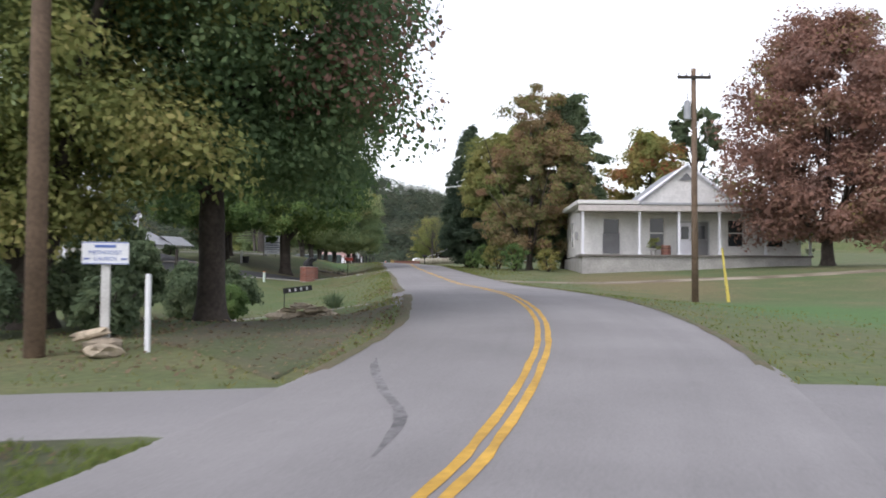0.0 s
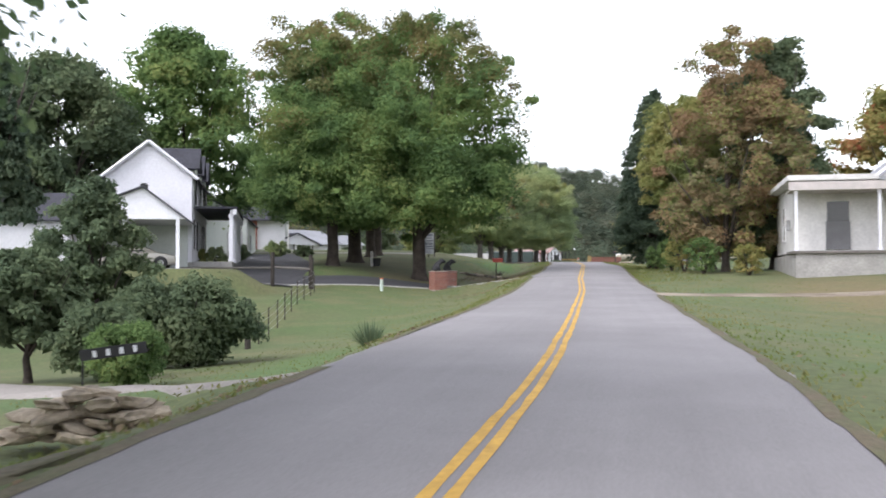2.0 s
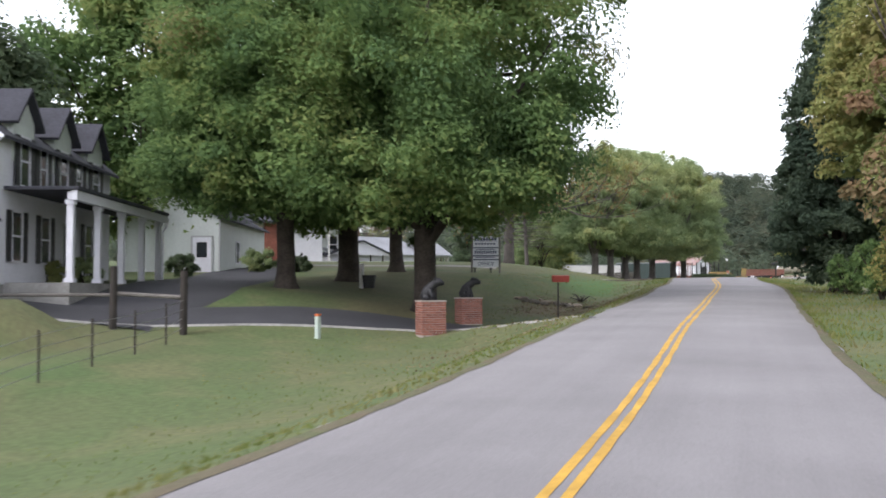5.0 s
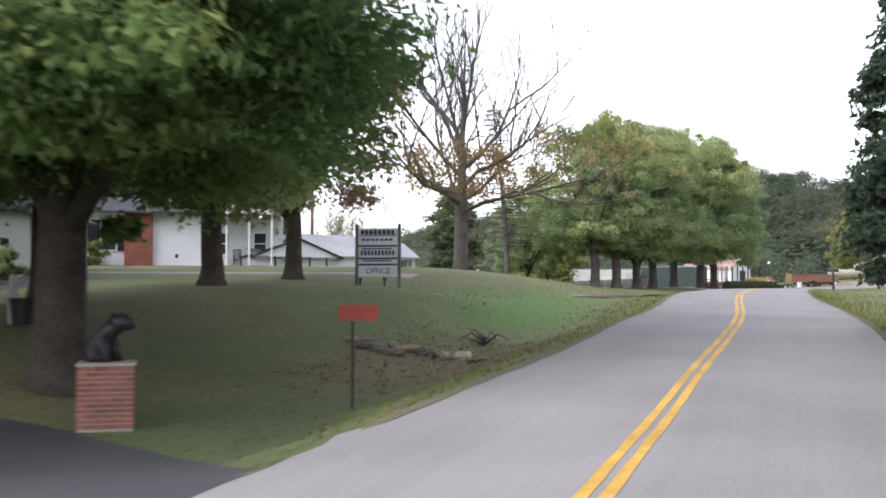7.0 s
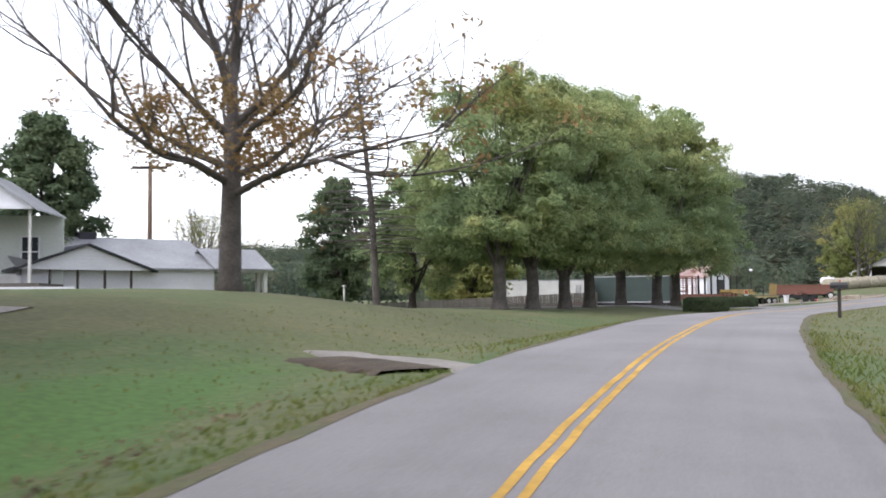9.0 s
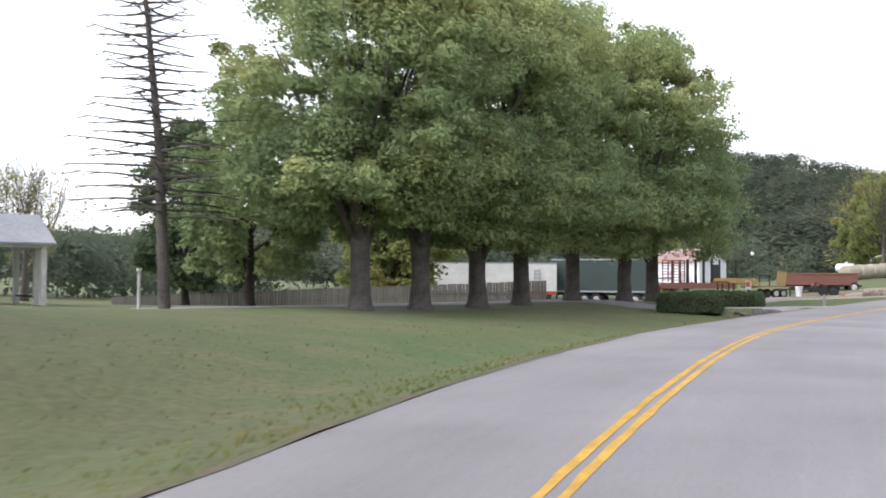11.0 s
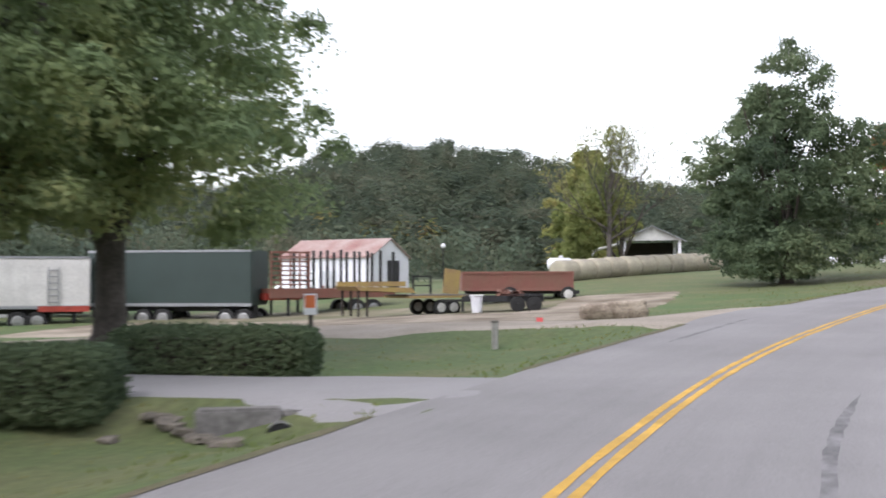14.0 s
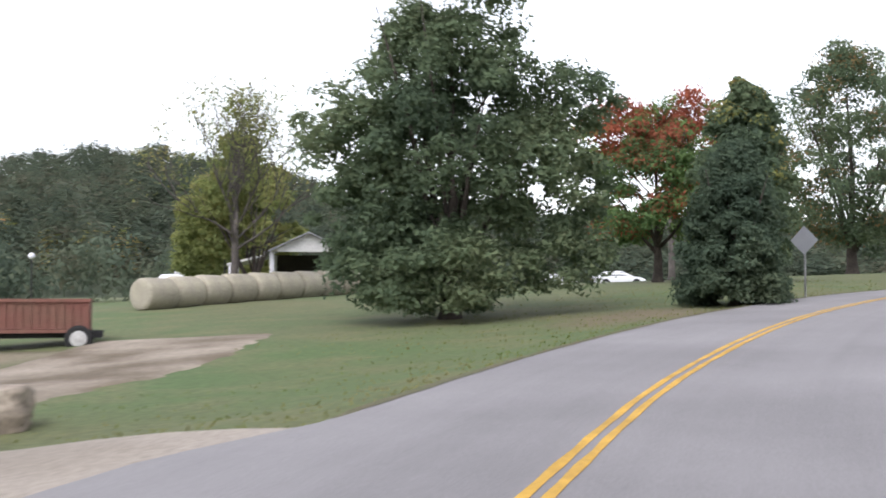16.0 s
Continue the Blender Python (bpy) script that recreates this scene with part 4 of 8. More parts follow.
# ---- houses ----
def siding(bm, x0, x1, z0, z1, y, lap=0.16, out=-1, axis="x"):
    """Lapped boards on a wall face, one folded sheet; out: the side that the boards face."""
    n = max(1, int((z1 - z0) / lap))
    rows = [(y + out * 0.003, z0)]
    for i in range(n):
        rows += [(y + out * 0.024, z0 + (z1 - z0) * i / n), (y + out * 0.012, z0 + (z1 - z0) * (i + 1) / n)]
    lines = [[bm.verts.new((x, r, h) if axis == "x" else (r, x, h)) for x in (x0, x1)] for r, h in rows]
    for p, q in zip(lines, lines[1:]):
        bm.faces.new((p[0], p[1], q[1], q[0]))


def walls(parent, x0, y0, x1, y1, z0, z1, mat, lap=0.16, t=0.15):
    """Four walls with lapped boards outside."""
    for nm, spec, s in (("wall", (x0, y0, z0, x1, y0 + t, z1), (x0, x1, y0, -1, "x")), ("wall", (x0, y1 - t, z0, x1, y1, z1), (x0, x1, y1, 1, "x")),
                        ("wall", (x0, y0 + t, z0, x0 + t, y1 - t, z1), (y0, y1, x0, -1, "y")), ("wall", (x1 - t, y0 + t, z0, x1, y1 - t, z1), (y0, y1, x1, 1, "y"))):
        bm = boxes(spec)
        siding(bm, s[0], s[1], z0, z1, s[2], lap, s[3], s[4])
        part(nm, bm, mat, parent)


def gable(parent, axis, a0, a1, at, z, rise, mat, out=-1, lap=0.16, apex=None):
    """A triangular gable wall with boards; axis x: it runs along x at y = at."""
    bm = bmesh.new()
    m = (a0 + a1) / 2 if apex is None else apex
    n = max(2, int(rise / lap))
    pts = [(a0, z), (a1, z), (m, z + rise)]
    th = 0.12
    A = [bm.verts.new((p, at, h) if axis == "x" else (at, p, h)) for p, h in pts]
    B = [bm.verts.new((p, at - out * th, h) if axis == "x" else (at - out * th, p, h)) for p, h in pts]
    bm.faces.new(A)
    bm.faces.new(B[::-1])
    for i in range(3):
        j = (i + 1) % 3
        bm.faces.new((A[i], A[j], B[j], B[i]))
    lines = []
    for i in range(n):
        for u, o in ((i / n, 0.024), ((i + 0.98) / n, 0.012)):
            q = [(a0 + (m - a0) * u, at + out * o, z + rise * u), (a1 + (m - a1) * u, at + out * o, z + rise * u)]
            lines.append([bm.verts.new(c if axis == "x" else (c[1], c[0], c[2])) for c in q])
    for p, q in zip(lines, lines[1:]):
        bm.faces.new((p[0], p[1], q[1], q[0]))
    return part("gable", bm, mat, parent)


def roof(parent, axis, a0, a1, b0, b1, z, rise, mat, over=0.35, thick=0.14, ribs=0.0, name="roof", apex=None):
    """Two slopes; the ridge runs along the axis from a0 to a1, the eaves lie at b0 and b1."""
    m = (b0 + b1) / 2 if apex is None else apex
    for e, sgn in ((b0, -1), (b1, 1)):
        bm = bmesh.new()
        k = rise / abs(m - e)
        lo, hi = (e + sgn * over, z - over * k), (m, z + rise)
        c = [(a0 - over, lo), (a1 + over, lo), (a1 + over, hi), (a0 - over, hi)]
        top = [(p, q[0], q[1] + thick) for p, q in c]
        bot = [(p, q[0], q[1] + 0.01) for p, q in c]
        if axis == "y":
            top, bot = [(q, p, h) for p, q, h in top], [(q, p, h) for p, q, h in bot]
        T, B = [bm.verts.new(v) for v in top], [bm.verts.new(v) for v in bot]
        bm.faces.new(T)
        bm.faces.new(B[::-1])
        for i in range(4):
            j = (i + 1) % 4
            bm.faces.new((T[i], T[j], B[j], B[i]))
        part(name, bm, mat, parent)


def window(parent, x, y, z, w, h, out=-1, axis="x", frame=None, shutters=False, sash=True, name="window"):
    """A framed window set on a wall face, with two sashes."""
    frame = frame or M["white_paint"]
    def tr(a, b, c):
        return (a, b, c) if axis == "x" else (b, a, c)
    def bx(bm, a0, b0, c0, a1, b1, c1):
        p, q = tr(a0, b0, c0), tr(a1, b1, c1)
        box(bm, min(p[0], q[0]), min(p[1], q[1]), c0, max(p[0], q[0]), max(p[1], q[1]), c1)
    f = 0.07
    bm = bmesh.new()
    for a0, a1, c0, c1 in ((x - w / 2 - f, x - w / 2, z - f, z + h + f), (x + w / 2, x + w / 2 + f, z - f, z + h + f), (x - w / 2, x + w / 2, z + h, z + h + f), (x - w / 2, x + w / 2, z - f, z)):
        bx(bm, a0, y + out * 0.002, c0, a1, y + out * 0.07, c1)
    win = part(name, bm, frame, parent)
    bm = bmesh.new()
    bx(bm, x - w / 2, y + out * 0.004, z, x + w / 2, y + out * 0.036, z + h)
    part("pane", bm, M["glass_dark"], win, "dark window glass")
    if sash:
        bm = bmesh.new()
        bx(bm, x - w / 2, y + out * 0.036, z + h * 0.49, x + w / 2, y + out * 0.055, z + h * 0.53)
        part("sash_bar", bm, frame, win)
    if shutters:
        for s in (-1, 1):
            bm = bmesh.new()
            c = x + s * (w / 2 + f + 0.19)
            bx(bm, c - 0.17, y + out * 0.035, z - 0.05, c + 0.17, y + out * 0.075, z + h + 0.05)
            for i in range(8):
                zz = z + h * (i + 0.5) / 8
                bx(bm, c - 0.13, y + out * 0.075, zz - 0.02, c + 0.13, y + out * 0.09, zz + 0.02)
            part("shutter", bm, M["black_paint"], win, "black slatted shutter")
    return win


def door(parent, x, y, z, w, h, mat, out=-1, axis="x", light=True):
    def bx(bm, a0, b0, c0, a1, b1, c1):
        if axis == "y":
            a0, b0, a1, b1 = b0, a0, b1, a1
        box(bm, min(a0, a1), min(b0, b1), c0, max(a0, a1), max(b0, b1), c1)
    bm = bmesh.new()
    bx(bm, x - w / 2, y + out * 0.033, z, x + w / 2, y + out * 0.065, z + h)
    d = part("door", bm, mat, parent)
    bm = bmesh.new()
    for a0, a1, c0, c1 in ((x - w / 2 - 0.09, x - w / 2 - 0.003, z, z + h + 0.09), (x + w / 2 + 0.003, x + w / 2 + 0.09, z, z + h + 0.09), (x - w / 2, x + w / 2, z + h + 0.003, z + h + 0.09)):
        bx(bm, a0, y + out * 0.03, c0, a1, y + out * 0.08, c1)
    part("door_frame", bm, M["grey_trim"], d)
    if light:
        bm = bmesh.new()
        bx(bm, x - w * 0.28, y + out * 0.066, z + h * 0.5, x + w * 0.28, y + out * 0.08, z + h * 0.88)
        part("pane", bm, M["glass_dark"], d, "dark door glass")
    bm = bmesh.new()
    bx(bm, x + w * 0.38, y + out * 0.066, z + h * 0.45, x + w * 0.43, y + out * 0.12, z + h * 0.5)
    part("handle", bm, M["steel"], d, "metal door handle")
    return d


M["grey_trim"] = material("grey_trim", (0.42, 0.43, 0.43), 0.6, vary=0.1)
M["screen"] = material("screen", (0.16, 0.16, 0.165), 0.7, vary=0.15)
M["porch_ceiling"] = material("porch_ceiling", (0.5, 0.46, 0.44), 0.7, vary=0.15)


def white_house():
    """Small white house with a front gable and a full-width porch."""
    h = thing("house", (-4.9, 63.5, 2.5), "small old white clapboard house with grey metal roof and open porch", "house", turn=12)
    part("foundation", boxes((0.1, 0.1, -0.6, 14.0, 9.2, 0.86)), M["concrete"], h, "grey concrete block foundation")
    part("porch_floor", boxes((-0.05, -0.05, 0.865, 14.1, 2.3, 0.98), bevel=0.01), M["grey_wood"], h, "weathered grey porch floor boards")
    walls(h, 0.25, 2.0, 14.0, 9.0, 0.985, 4.0, M["white_old"])
    gable(h, "x", 3.8, 9.9, 1.95, 4.28, 2.3, M["white_old"], -1)
    part("gable_vent", prism(bmesh.new(), [(6.4, 5.7), (7.3, 5.7), (6.85, 6.2)], 1.86, 1.91), M["screen"], h, "triangular grey louvre vent")
    roof(h, "y", 2.1, 9.2, 3.8, 9.9, 4.28, 2.3, M["roof_metal"], 0.3, 0.1, 0.45)
    part("rake_board", tube(bmesh.new(), [(3.5, 1.72, 4.13), (6.85, 1.72, 6.66), (10.2, 1.72, 4.13)], [0.11, 0.11, 0.11], 4), M["white_paint"], h)
    part("side_roof", boxes((-0.25, -0.3, 4.02, 3.5, 9.3, 4.26), (3.5, 2.02, 4.02, 4.2, 9.3, 4.2), (9.6, 2.02, 4.02, 14.3, 9.3, 4.2), bevel=0.02), M["white_old"], h, "low flat side roof with white fascia")
    part("porch_roof", boxes((3.52, -0.35, 3.98, 14.3, 2.0, 4.12), bevel=0.02), M["roof_metal"], h, "low grey metal porch roof")
    part("fascia", boxes((-0.2, -0.28, 3.6, 14.3, -0.16, 3.97), bevel=0.01), M["porch_ceiling"], h, "faded pinkish fascia board")
    part("porch_ceiling", boxes((-0.1, -0.15, 3.62, 14.2, 2.0, 3.66)), M["porch_ceiling"], h)
    for x in (0.12, 3.55, 5.95, 8.4, 11.2, 13.9):
        part("porch_post", boxes((x - 0.06, -0.06, 0.985, x + 0.06, 0.06, 3.6), (x - 0.09, -0.09, 0.985, x + 0.09, 0.09, 1.12), (x - 0.09, -0.09, 3.48, x + 0.09, 0.09, 3.6)), M["white_paint"], h)
    window(h, 2.15, 2.0, 1.15, 0.95, 2.1, frame=M["white_old"])
    part("screen_panel", boxes((1.62, 1.86, 1.1, 2.66, 1.925, 2.35)), M["screen"], h, "grey lower window screen")
    window(h, 5.0, 2.0, 1.45, 0.85, 1.85, frame=M["white_old"])
    window(h, 9.9, 2.0, 1.6, 0.9, 1.6, frame=M["white_old"])
    window(h, 12.4, 2.0, 1.6, 0.9, 1.6, frame=M["white_old"])
    door(h, 6.75, 2.0, 1.0, 0.85, 2.05, M["white_paint"])
    door(h, 7.75, 2.0, 1.0, 0.9, 2.1, M["screen"])
    window(h, 5.5, 0.25, 1.6, 0.9, 1.6, -1, "y", frame=M["white_old"])
    part("utility_meter", boxes((0.06, 3.0, 2.0, 0.22, 3.35, 2.5), bevel=0.03), M["steel"], h, "grey electricity meter box")
    # things on the porch
    bm = bmesh.new()
    tube(bm, [(0, 0, 0), (0, 0, 0.08), (0, 0, 0.55), (0, 0, 0.6)], [0.26, 0.3, 0.3, 0.27], 14)
    barrel = thing("barrel", (-4.9 + 5.35 * 0.978 - 0.9 * 0.208, 63.5 + 5.35 * 0.208 + 0.9 * 0.978, 3.485), "red-brown rusty barrel on the porch", "barrel")
    part("drum", bm, M["red_rust"], barrel, smooth=False)
    for z in (0.2, 0.4):
        part("hoop", tube(bmesh.new(), [(0, 0, z - 0.015), (0, 0, z + 0.015)], [0.312, 0.312], 14), M["dark_wood"], barrel)
    pot = thing("potted_plant", (-4.9 + 4.5 * 0.978 - 0.6 * 0.208, 63.5 + 4.5 * 0.208 + 0.6 * 0.978, 3.485), "green trailing plant in a pot on the porch", "plant")
    part("pot", tube(bmesh.new(), [(0, 0, 0), (0, 0, 0.3)], [0.14, 0.2], 12), M["concrete"], pot)
    r = np.random.default_rng(4)
    v, f = leaf_cloud(r, r.uniform(-0.3, 0.3, (12, 3)) + np.array([0, 0, 0.6]), np.full((12, 3), 0.16), 50, 0.05)
    mesh_object("foliage", v, f, M["yellow_green"], pot)
    return h


def farmhouse():
    """Two-storey white farmhouse with dark roof, dormers, porch and carport."""
    h = thing("house", (-34.9, 60.7, 3.1), "white two-storey farmhouse with dark shingle roof and black shutters", "house", turn=123)
    part("foundation", boxes((-0.05, -0.05, -0.8, 11.1, 4.45, 0.14)), M["concrete"], h)
    walls(h, 0, 0, 11.0, 4.4, 0.145, 4.75, M["white_paint"], 0.14)
    gable(h, "y", 0, 4.4, 0.0, 4.752, 1.75, M["white_paint"], -1, 0.14)
    gable(h, "y", 0, 4.4, 11.0, 4.752, 1.75, M["white_paint"], 1, 0.14)
    roof(h, "x", 0, 11.0, 0, 4.4, 4.755, 1.75, M["roof_dark"], 0.3, 0.12)
    for s in ((-0.3, -0.33), (-0.3, 4.73)):
        part("rake_board", tube(bmesh.new(), [(s[0], s[1], 4.5), (s[0], 2.2, 6.5)], [0.09, 0.09], 4), M["white_paint"], h)
    for i, x in enumerate((2.0, 5.5, 9.0)):
        d = part("dormer", boxes((x - 0.85, -0.06, 4.0, x + 0.85, 0.9, 5.35)), M["siding_green"], h, "gabled wall dormer")
        b = bmesh.new()
        prism(b, [(x - 0.85, 5.353), (x + 0.85, 5.353), (x, 6.2)], -0.06, 1.9)
        part("dormer_gable", b, M["siding_green"], d)
        for s in (-1, 1):
            b = bmesh.new()
            q = [(x + s * 1.1, 5.12), (x, 6.3), (x, 6.42), (x + s * 1.16, 5.2)]
            prism(b, q, -0.32, 2.0)
            part("dormer_roof", b, M["roof_dark"], d)
        window(h, x, -0.063, 3.3, 0.7, 1.5, shutters=True)
    for x in (3.75, 7.25):
        window(h, x, 0.0, 3.3, 0.55, 1.4, shutters=True)
    for x in (1.6, 4.0, 8.4):
        window(h, x, 0.0, 0.9, 0.75, 1.5, shutters=True)
    door(h, 6.2, 0.0, 0.2, 0.95, 2.05, M["screen"])
    # porch
    part("porch_floor", boxes((0.6, -2.05, -0.5, 11.2, -0.05, 0.2), bevel=0.02), M["concrete"], h, "pale concrete porch slab")
    part("porch_roof", boxes((0.45, -2.35, 3.02, 11.35, -0.07, 3.14), bevel=0.02), M["roof_dark"], h)
    part("fascia", boxes((0.5, -2.28, 2.72, 11.3, -2.1, 3.01)), M["white_paint"], h)
    part("porch_beam", boxes((0.6, -2.09, 2.75, 11.2, -1.95, 2.98)), M["white_paint"], h)
    for x in (0.8, 3.4, 6.0, 8.6, 11.0):
        part("porch_post", boxes((x - 0.1, -2.1, 0.205, x + 0.1, -1.9, 2.745), (x - 0.15, -2.15, 0.205, x + 0.15, -1.85, 0.34), (x - 0.14, -2.14, 2.6, x + 0.14, -1.86, 2.745)), M["white_paint"], h)
    part("gutter", tube(bmesh.new(), [(11.36, -2.3, 2.95), (11.45, -2.2, 2.6), (11.2, -2.12, 2.35), (11.2, -2.12, 0.3)], [0.05] * 4, 6), M["white_paint"], h)
    # carport
    part("carport_beam", boxes((-6.3, -0.2, 2.05, -6.2, 5.4, 2.14)), M["white_paint"], h)
    gable(h, "y", -0.05, 5.2, -6.25, 2.15, 1.36, M["white_paint"], -1, 0.14, 1.75)
    roof(h, "x", -6.25, -0.35, -0.05, 5.2, 2.152, 1.36, M["roof_dark"], 0.22, 0.09, apex=1.75)
    part("carport_ceiling", boxes((-6.15, -0.04, 2.08, -0.05, 5.04, 2.13)), M["white_paint"], h)
    for y in (0.15, 2.57, 4.4):
        part("carport_post", boxes((-6.28, y - 0.08, -0.256, -6.12, y + 0.08, 2.045)), M["white_paint"], h)
    part("carport_floor", boxes((-6.4, -0.9, -1.3, -0.08, 5.4, -0.26)), M["concrete"], h)
    part("carport_wall", boxes((-6.1, 5.05, -0.256, -0.1, 5.2, 2.07)), M["white_paint"], h)
    part("carport_back_wall", boxes((-0.3, 0.2, -0.256, -0.12, 5.04, 2.07)), M["siding_green"], h)
    part("vent_cap", boxes((-5.7, 1.6, 3.45, -5.35, 1.95, 3.78), bevel=0.05), M["black_paint"], h)
    # rear wing
    walls(h, 0.3, 4.6, 6.0, 11.0, -0.2, 2.4, M["white_paint"], 0.14)
    gable(h, "x", 0.3, 6.0, 11.0, 2.402, 1.5, M["white_paint"], 1)
    roof(h, "y", 4.6, 11.0, 0.3, 6.0, 2.404, 1.5, M["roof_dark"], 0.3, 0.1)


def garage():
    h = thing("garage", (-45.0, 80.3, 3.75), "pale green-white garage with a side door", "garage", turn=121)
    walls(h, 0, 0, 11.7, 5.2, -0.5, 3.1, M["siding_green"], 0.2)
    gable(h, "y", 0, 5.2, 0.0, 3.102, 1.4, M["siding_green"], -1, 0.2)
    roof(h, "x", 0, 11.7, 0, 5.2, 3.105, 1.4, M["roof_dark"], 0.3, 0.1)
    door(h, 0.85, 0.0, 0.02, 0.95, 2.05, M["white_paint"], -1, "y")
    part("downspout", boxes((-0.12, -0.1, -0.2, -0.03, -0.03, 3.0)), M["grey_trim"], h)
    window(h, 4.2, 0.0, 0.9, 0.7, 1.1, -1, "x")


def brick_house():
    h = thing("house", (-61.3, 93.0, 5.1), "white house with a red brick front section and dark shutters", "house", turn=45)
    part("foundation", boxes((-0.04, -0.06, -0.9, 5.82, 7.9, 0.16), (7.28, -0.06, -0.9, 9.98, 7.9, 0.16)), M["concrete"], h, "grey concrete foundation")
    walls(h, 0, 0, 5.85, 8, 0.165, 3.0, M["white_paint"], 0.16)
    part("brick_wall", boxes((5.86, -0.25, -0.8, 7.24, 8, 3.0)), M["brick_far"], h, "red brick wall section")
    walls(h, 7.25, 0, 9.95, 8, 0.165, 3.0, M["white_paint"], 0.16)
    roof(h, "x", 0, 9.95, -0.25, 8, 3.01, 2.0, M["roof_dark"], 0.4, 0.12)
    for x in (5.05, 3.55, 1.4):
        window(h, x, 0.0, 0.95, 0.72, 1.5, shutters=True)
    part("tap_plate", boxes((8.4, -0.06, 0.55, 8.55, -0.026, 0.75), bevel=0.01), M["black_paint"], h, "small dark wall tap")
    return h


def porch_shelter():
    """Raised deck under a white gabled roof."""
    h = thing("porch", (-65.84, 110.46, 5.7), "raised wooden deck under a white gabled porch roof", "porch", turn=40)
    part("deck", boxes((-1.9, -0.2, -0.16, 5.0, 4.2, 0.0)), M["grey_wood"], h, "weathered wooden deck")
    for i in range(3):
        part("step", boxes((-1.8, -0.5 - i * 0.28, -0.36 - i * 0.2, 0.9, -0.21 - i * 0.28, -0.3 - i * 0.2)), M["dark_wood"], h, "dark wooden step")
    for x in (-0.1, 1.5, 3.0, 4.5):
        part("deck_post", boxes((x - 0.06, -0.1, 0.004, x + 0.06, 0.02, 3.45)), M["white_old"], h)
    part("back_wall", boxes((-2.0, 4.0, 0.004, 5.0, 4.15, 3.5)), M["siding_green"], h, "shaded house wall behind the deck")
    for x in (0.6, 3.4):
        window(h, x, 4.0, 0.9, 0.8, 1.5)
    gable(h, "x", -0.2, 4.6, -0.3, 3.6, 1.6, M["white_paint"], -1)
    roof(h, "y", -0.3, 4.5, -0.2, 4.6, 3.605, 1.6, M["roof_metal"], 0.35, 0.1)
    part("fascia", boxes((-2.0, -0.42, 3.45, 4.7, -0.34, 3.6)), M["white_paint"], h)
    part("side_roof", boxes((-2.1, -0.33, 3.61, -0.6, 4.4, 3.75)), M["roof_metal"], h, "low grey roof beside the gable")
    part("lattice_frame", boxes((1.0, -0.27, -1.05, 1.06, -0.23, -0.17), (2.04, -0.27, -1.05, 2.1, -0.23, -0.17)), M["white_paint"], h)
    bm = bmesh.new()
    for i in range(6):
        for j in range(5):
            if (i + j) % 2:
                box(bm, 1.07 + i * 0.16, -0.27, -1.0 + j * 0.165, 1.23 + i * 0.16, -0.23, -0.84 + j * 0.165)
    tagged(part("lattice", bm, M["white_paint"], h, "white lattice panel under the deck"), kind="stuff")
    part("skirting", boxes((2.15, -0.3, -1.6, 6.6, -0.2, -0.18)), M["white_paint"], h, "low white skirting wall")
    part("foundation", boxes((-1.8, 0.1, -2.0, 4.9, 4.1, -0.17)), M["concrete"], h)
    # chairs on the deck
    c = thing("porch_chair", (0, 0, 0), "dark slatted porch chair on the deck", "chair", "porch chairs")
    part("seat", boxes((-0.28, -0.26, 0.40, 0.28, 0.26, 0.45), bevel=0.01), M["dark_wood"], c)
    back_ = part("backrest", boxes((-0.28, 0.24, 0.46, -0.22, 0.29, 1.1), (0.22, 0.24, 0.46, 0.28, 0.29, 1.1), (-0.28, 0.24, 1.1, 0.28, 0.29, 1.16)), M["dark_wood"], c)
    for i in range(4):
        part("slat", boxes((-0.19 + i * 0.11, 0.25, 0.46, -0.13 + i * 0.11, 0.28, 1.098)), M["dark_wood"], back_)
    for x in (-0.25, 0.25):
        part("arm", boxes((x - 0.04, -0.28, 0.64, x + 0.04, 0.238, 0.68)), M["dark_wood"], c)
        for y in (-0.23, 0.2):
            part("leg", boxes((x - 0.03, y - 0.03, 0.0, x + 0.03, y + 0.03, 0.398 if y > 0 else 0.638)), M["dark_wood"], c)
    base = pose(-65.84, 110.46, 5.7, 0, 0, 40)
    spots = [base @ pose(-0.9, 0.9, 0.004, 0, 0, 15), base @ pose(0.7, 1.2, 0.004, 0, 0, -20), base @ pose(2.1, 1.3, 0.004, 0, 0, 10)]
    c.matrix_world = spots[0]
    for m in spots[1:]:
        copy_thing(c, m)


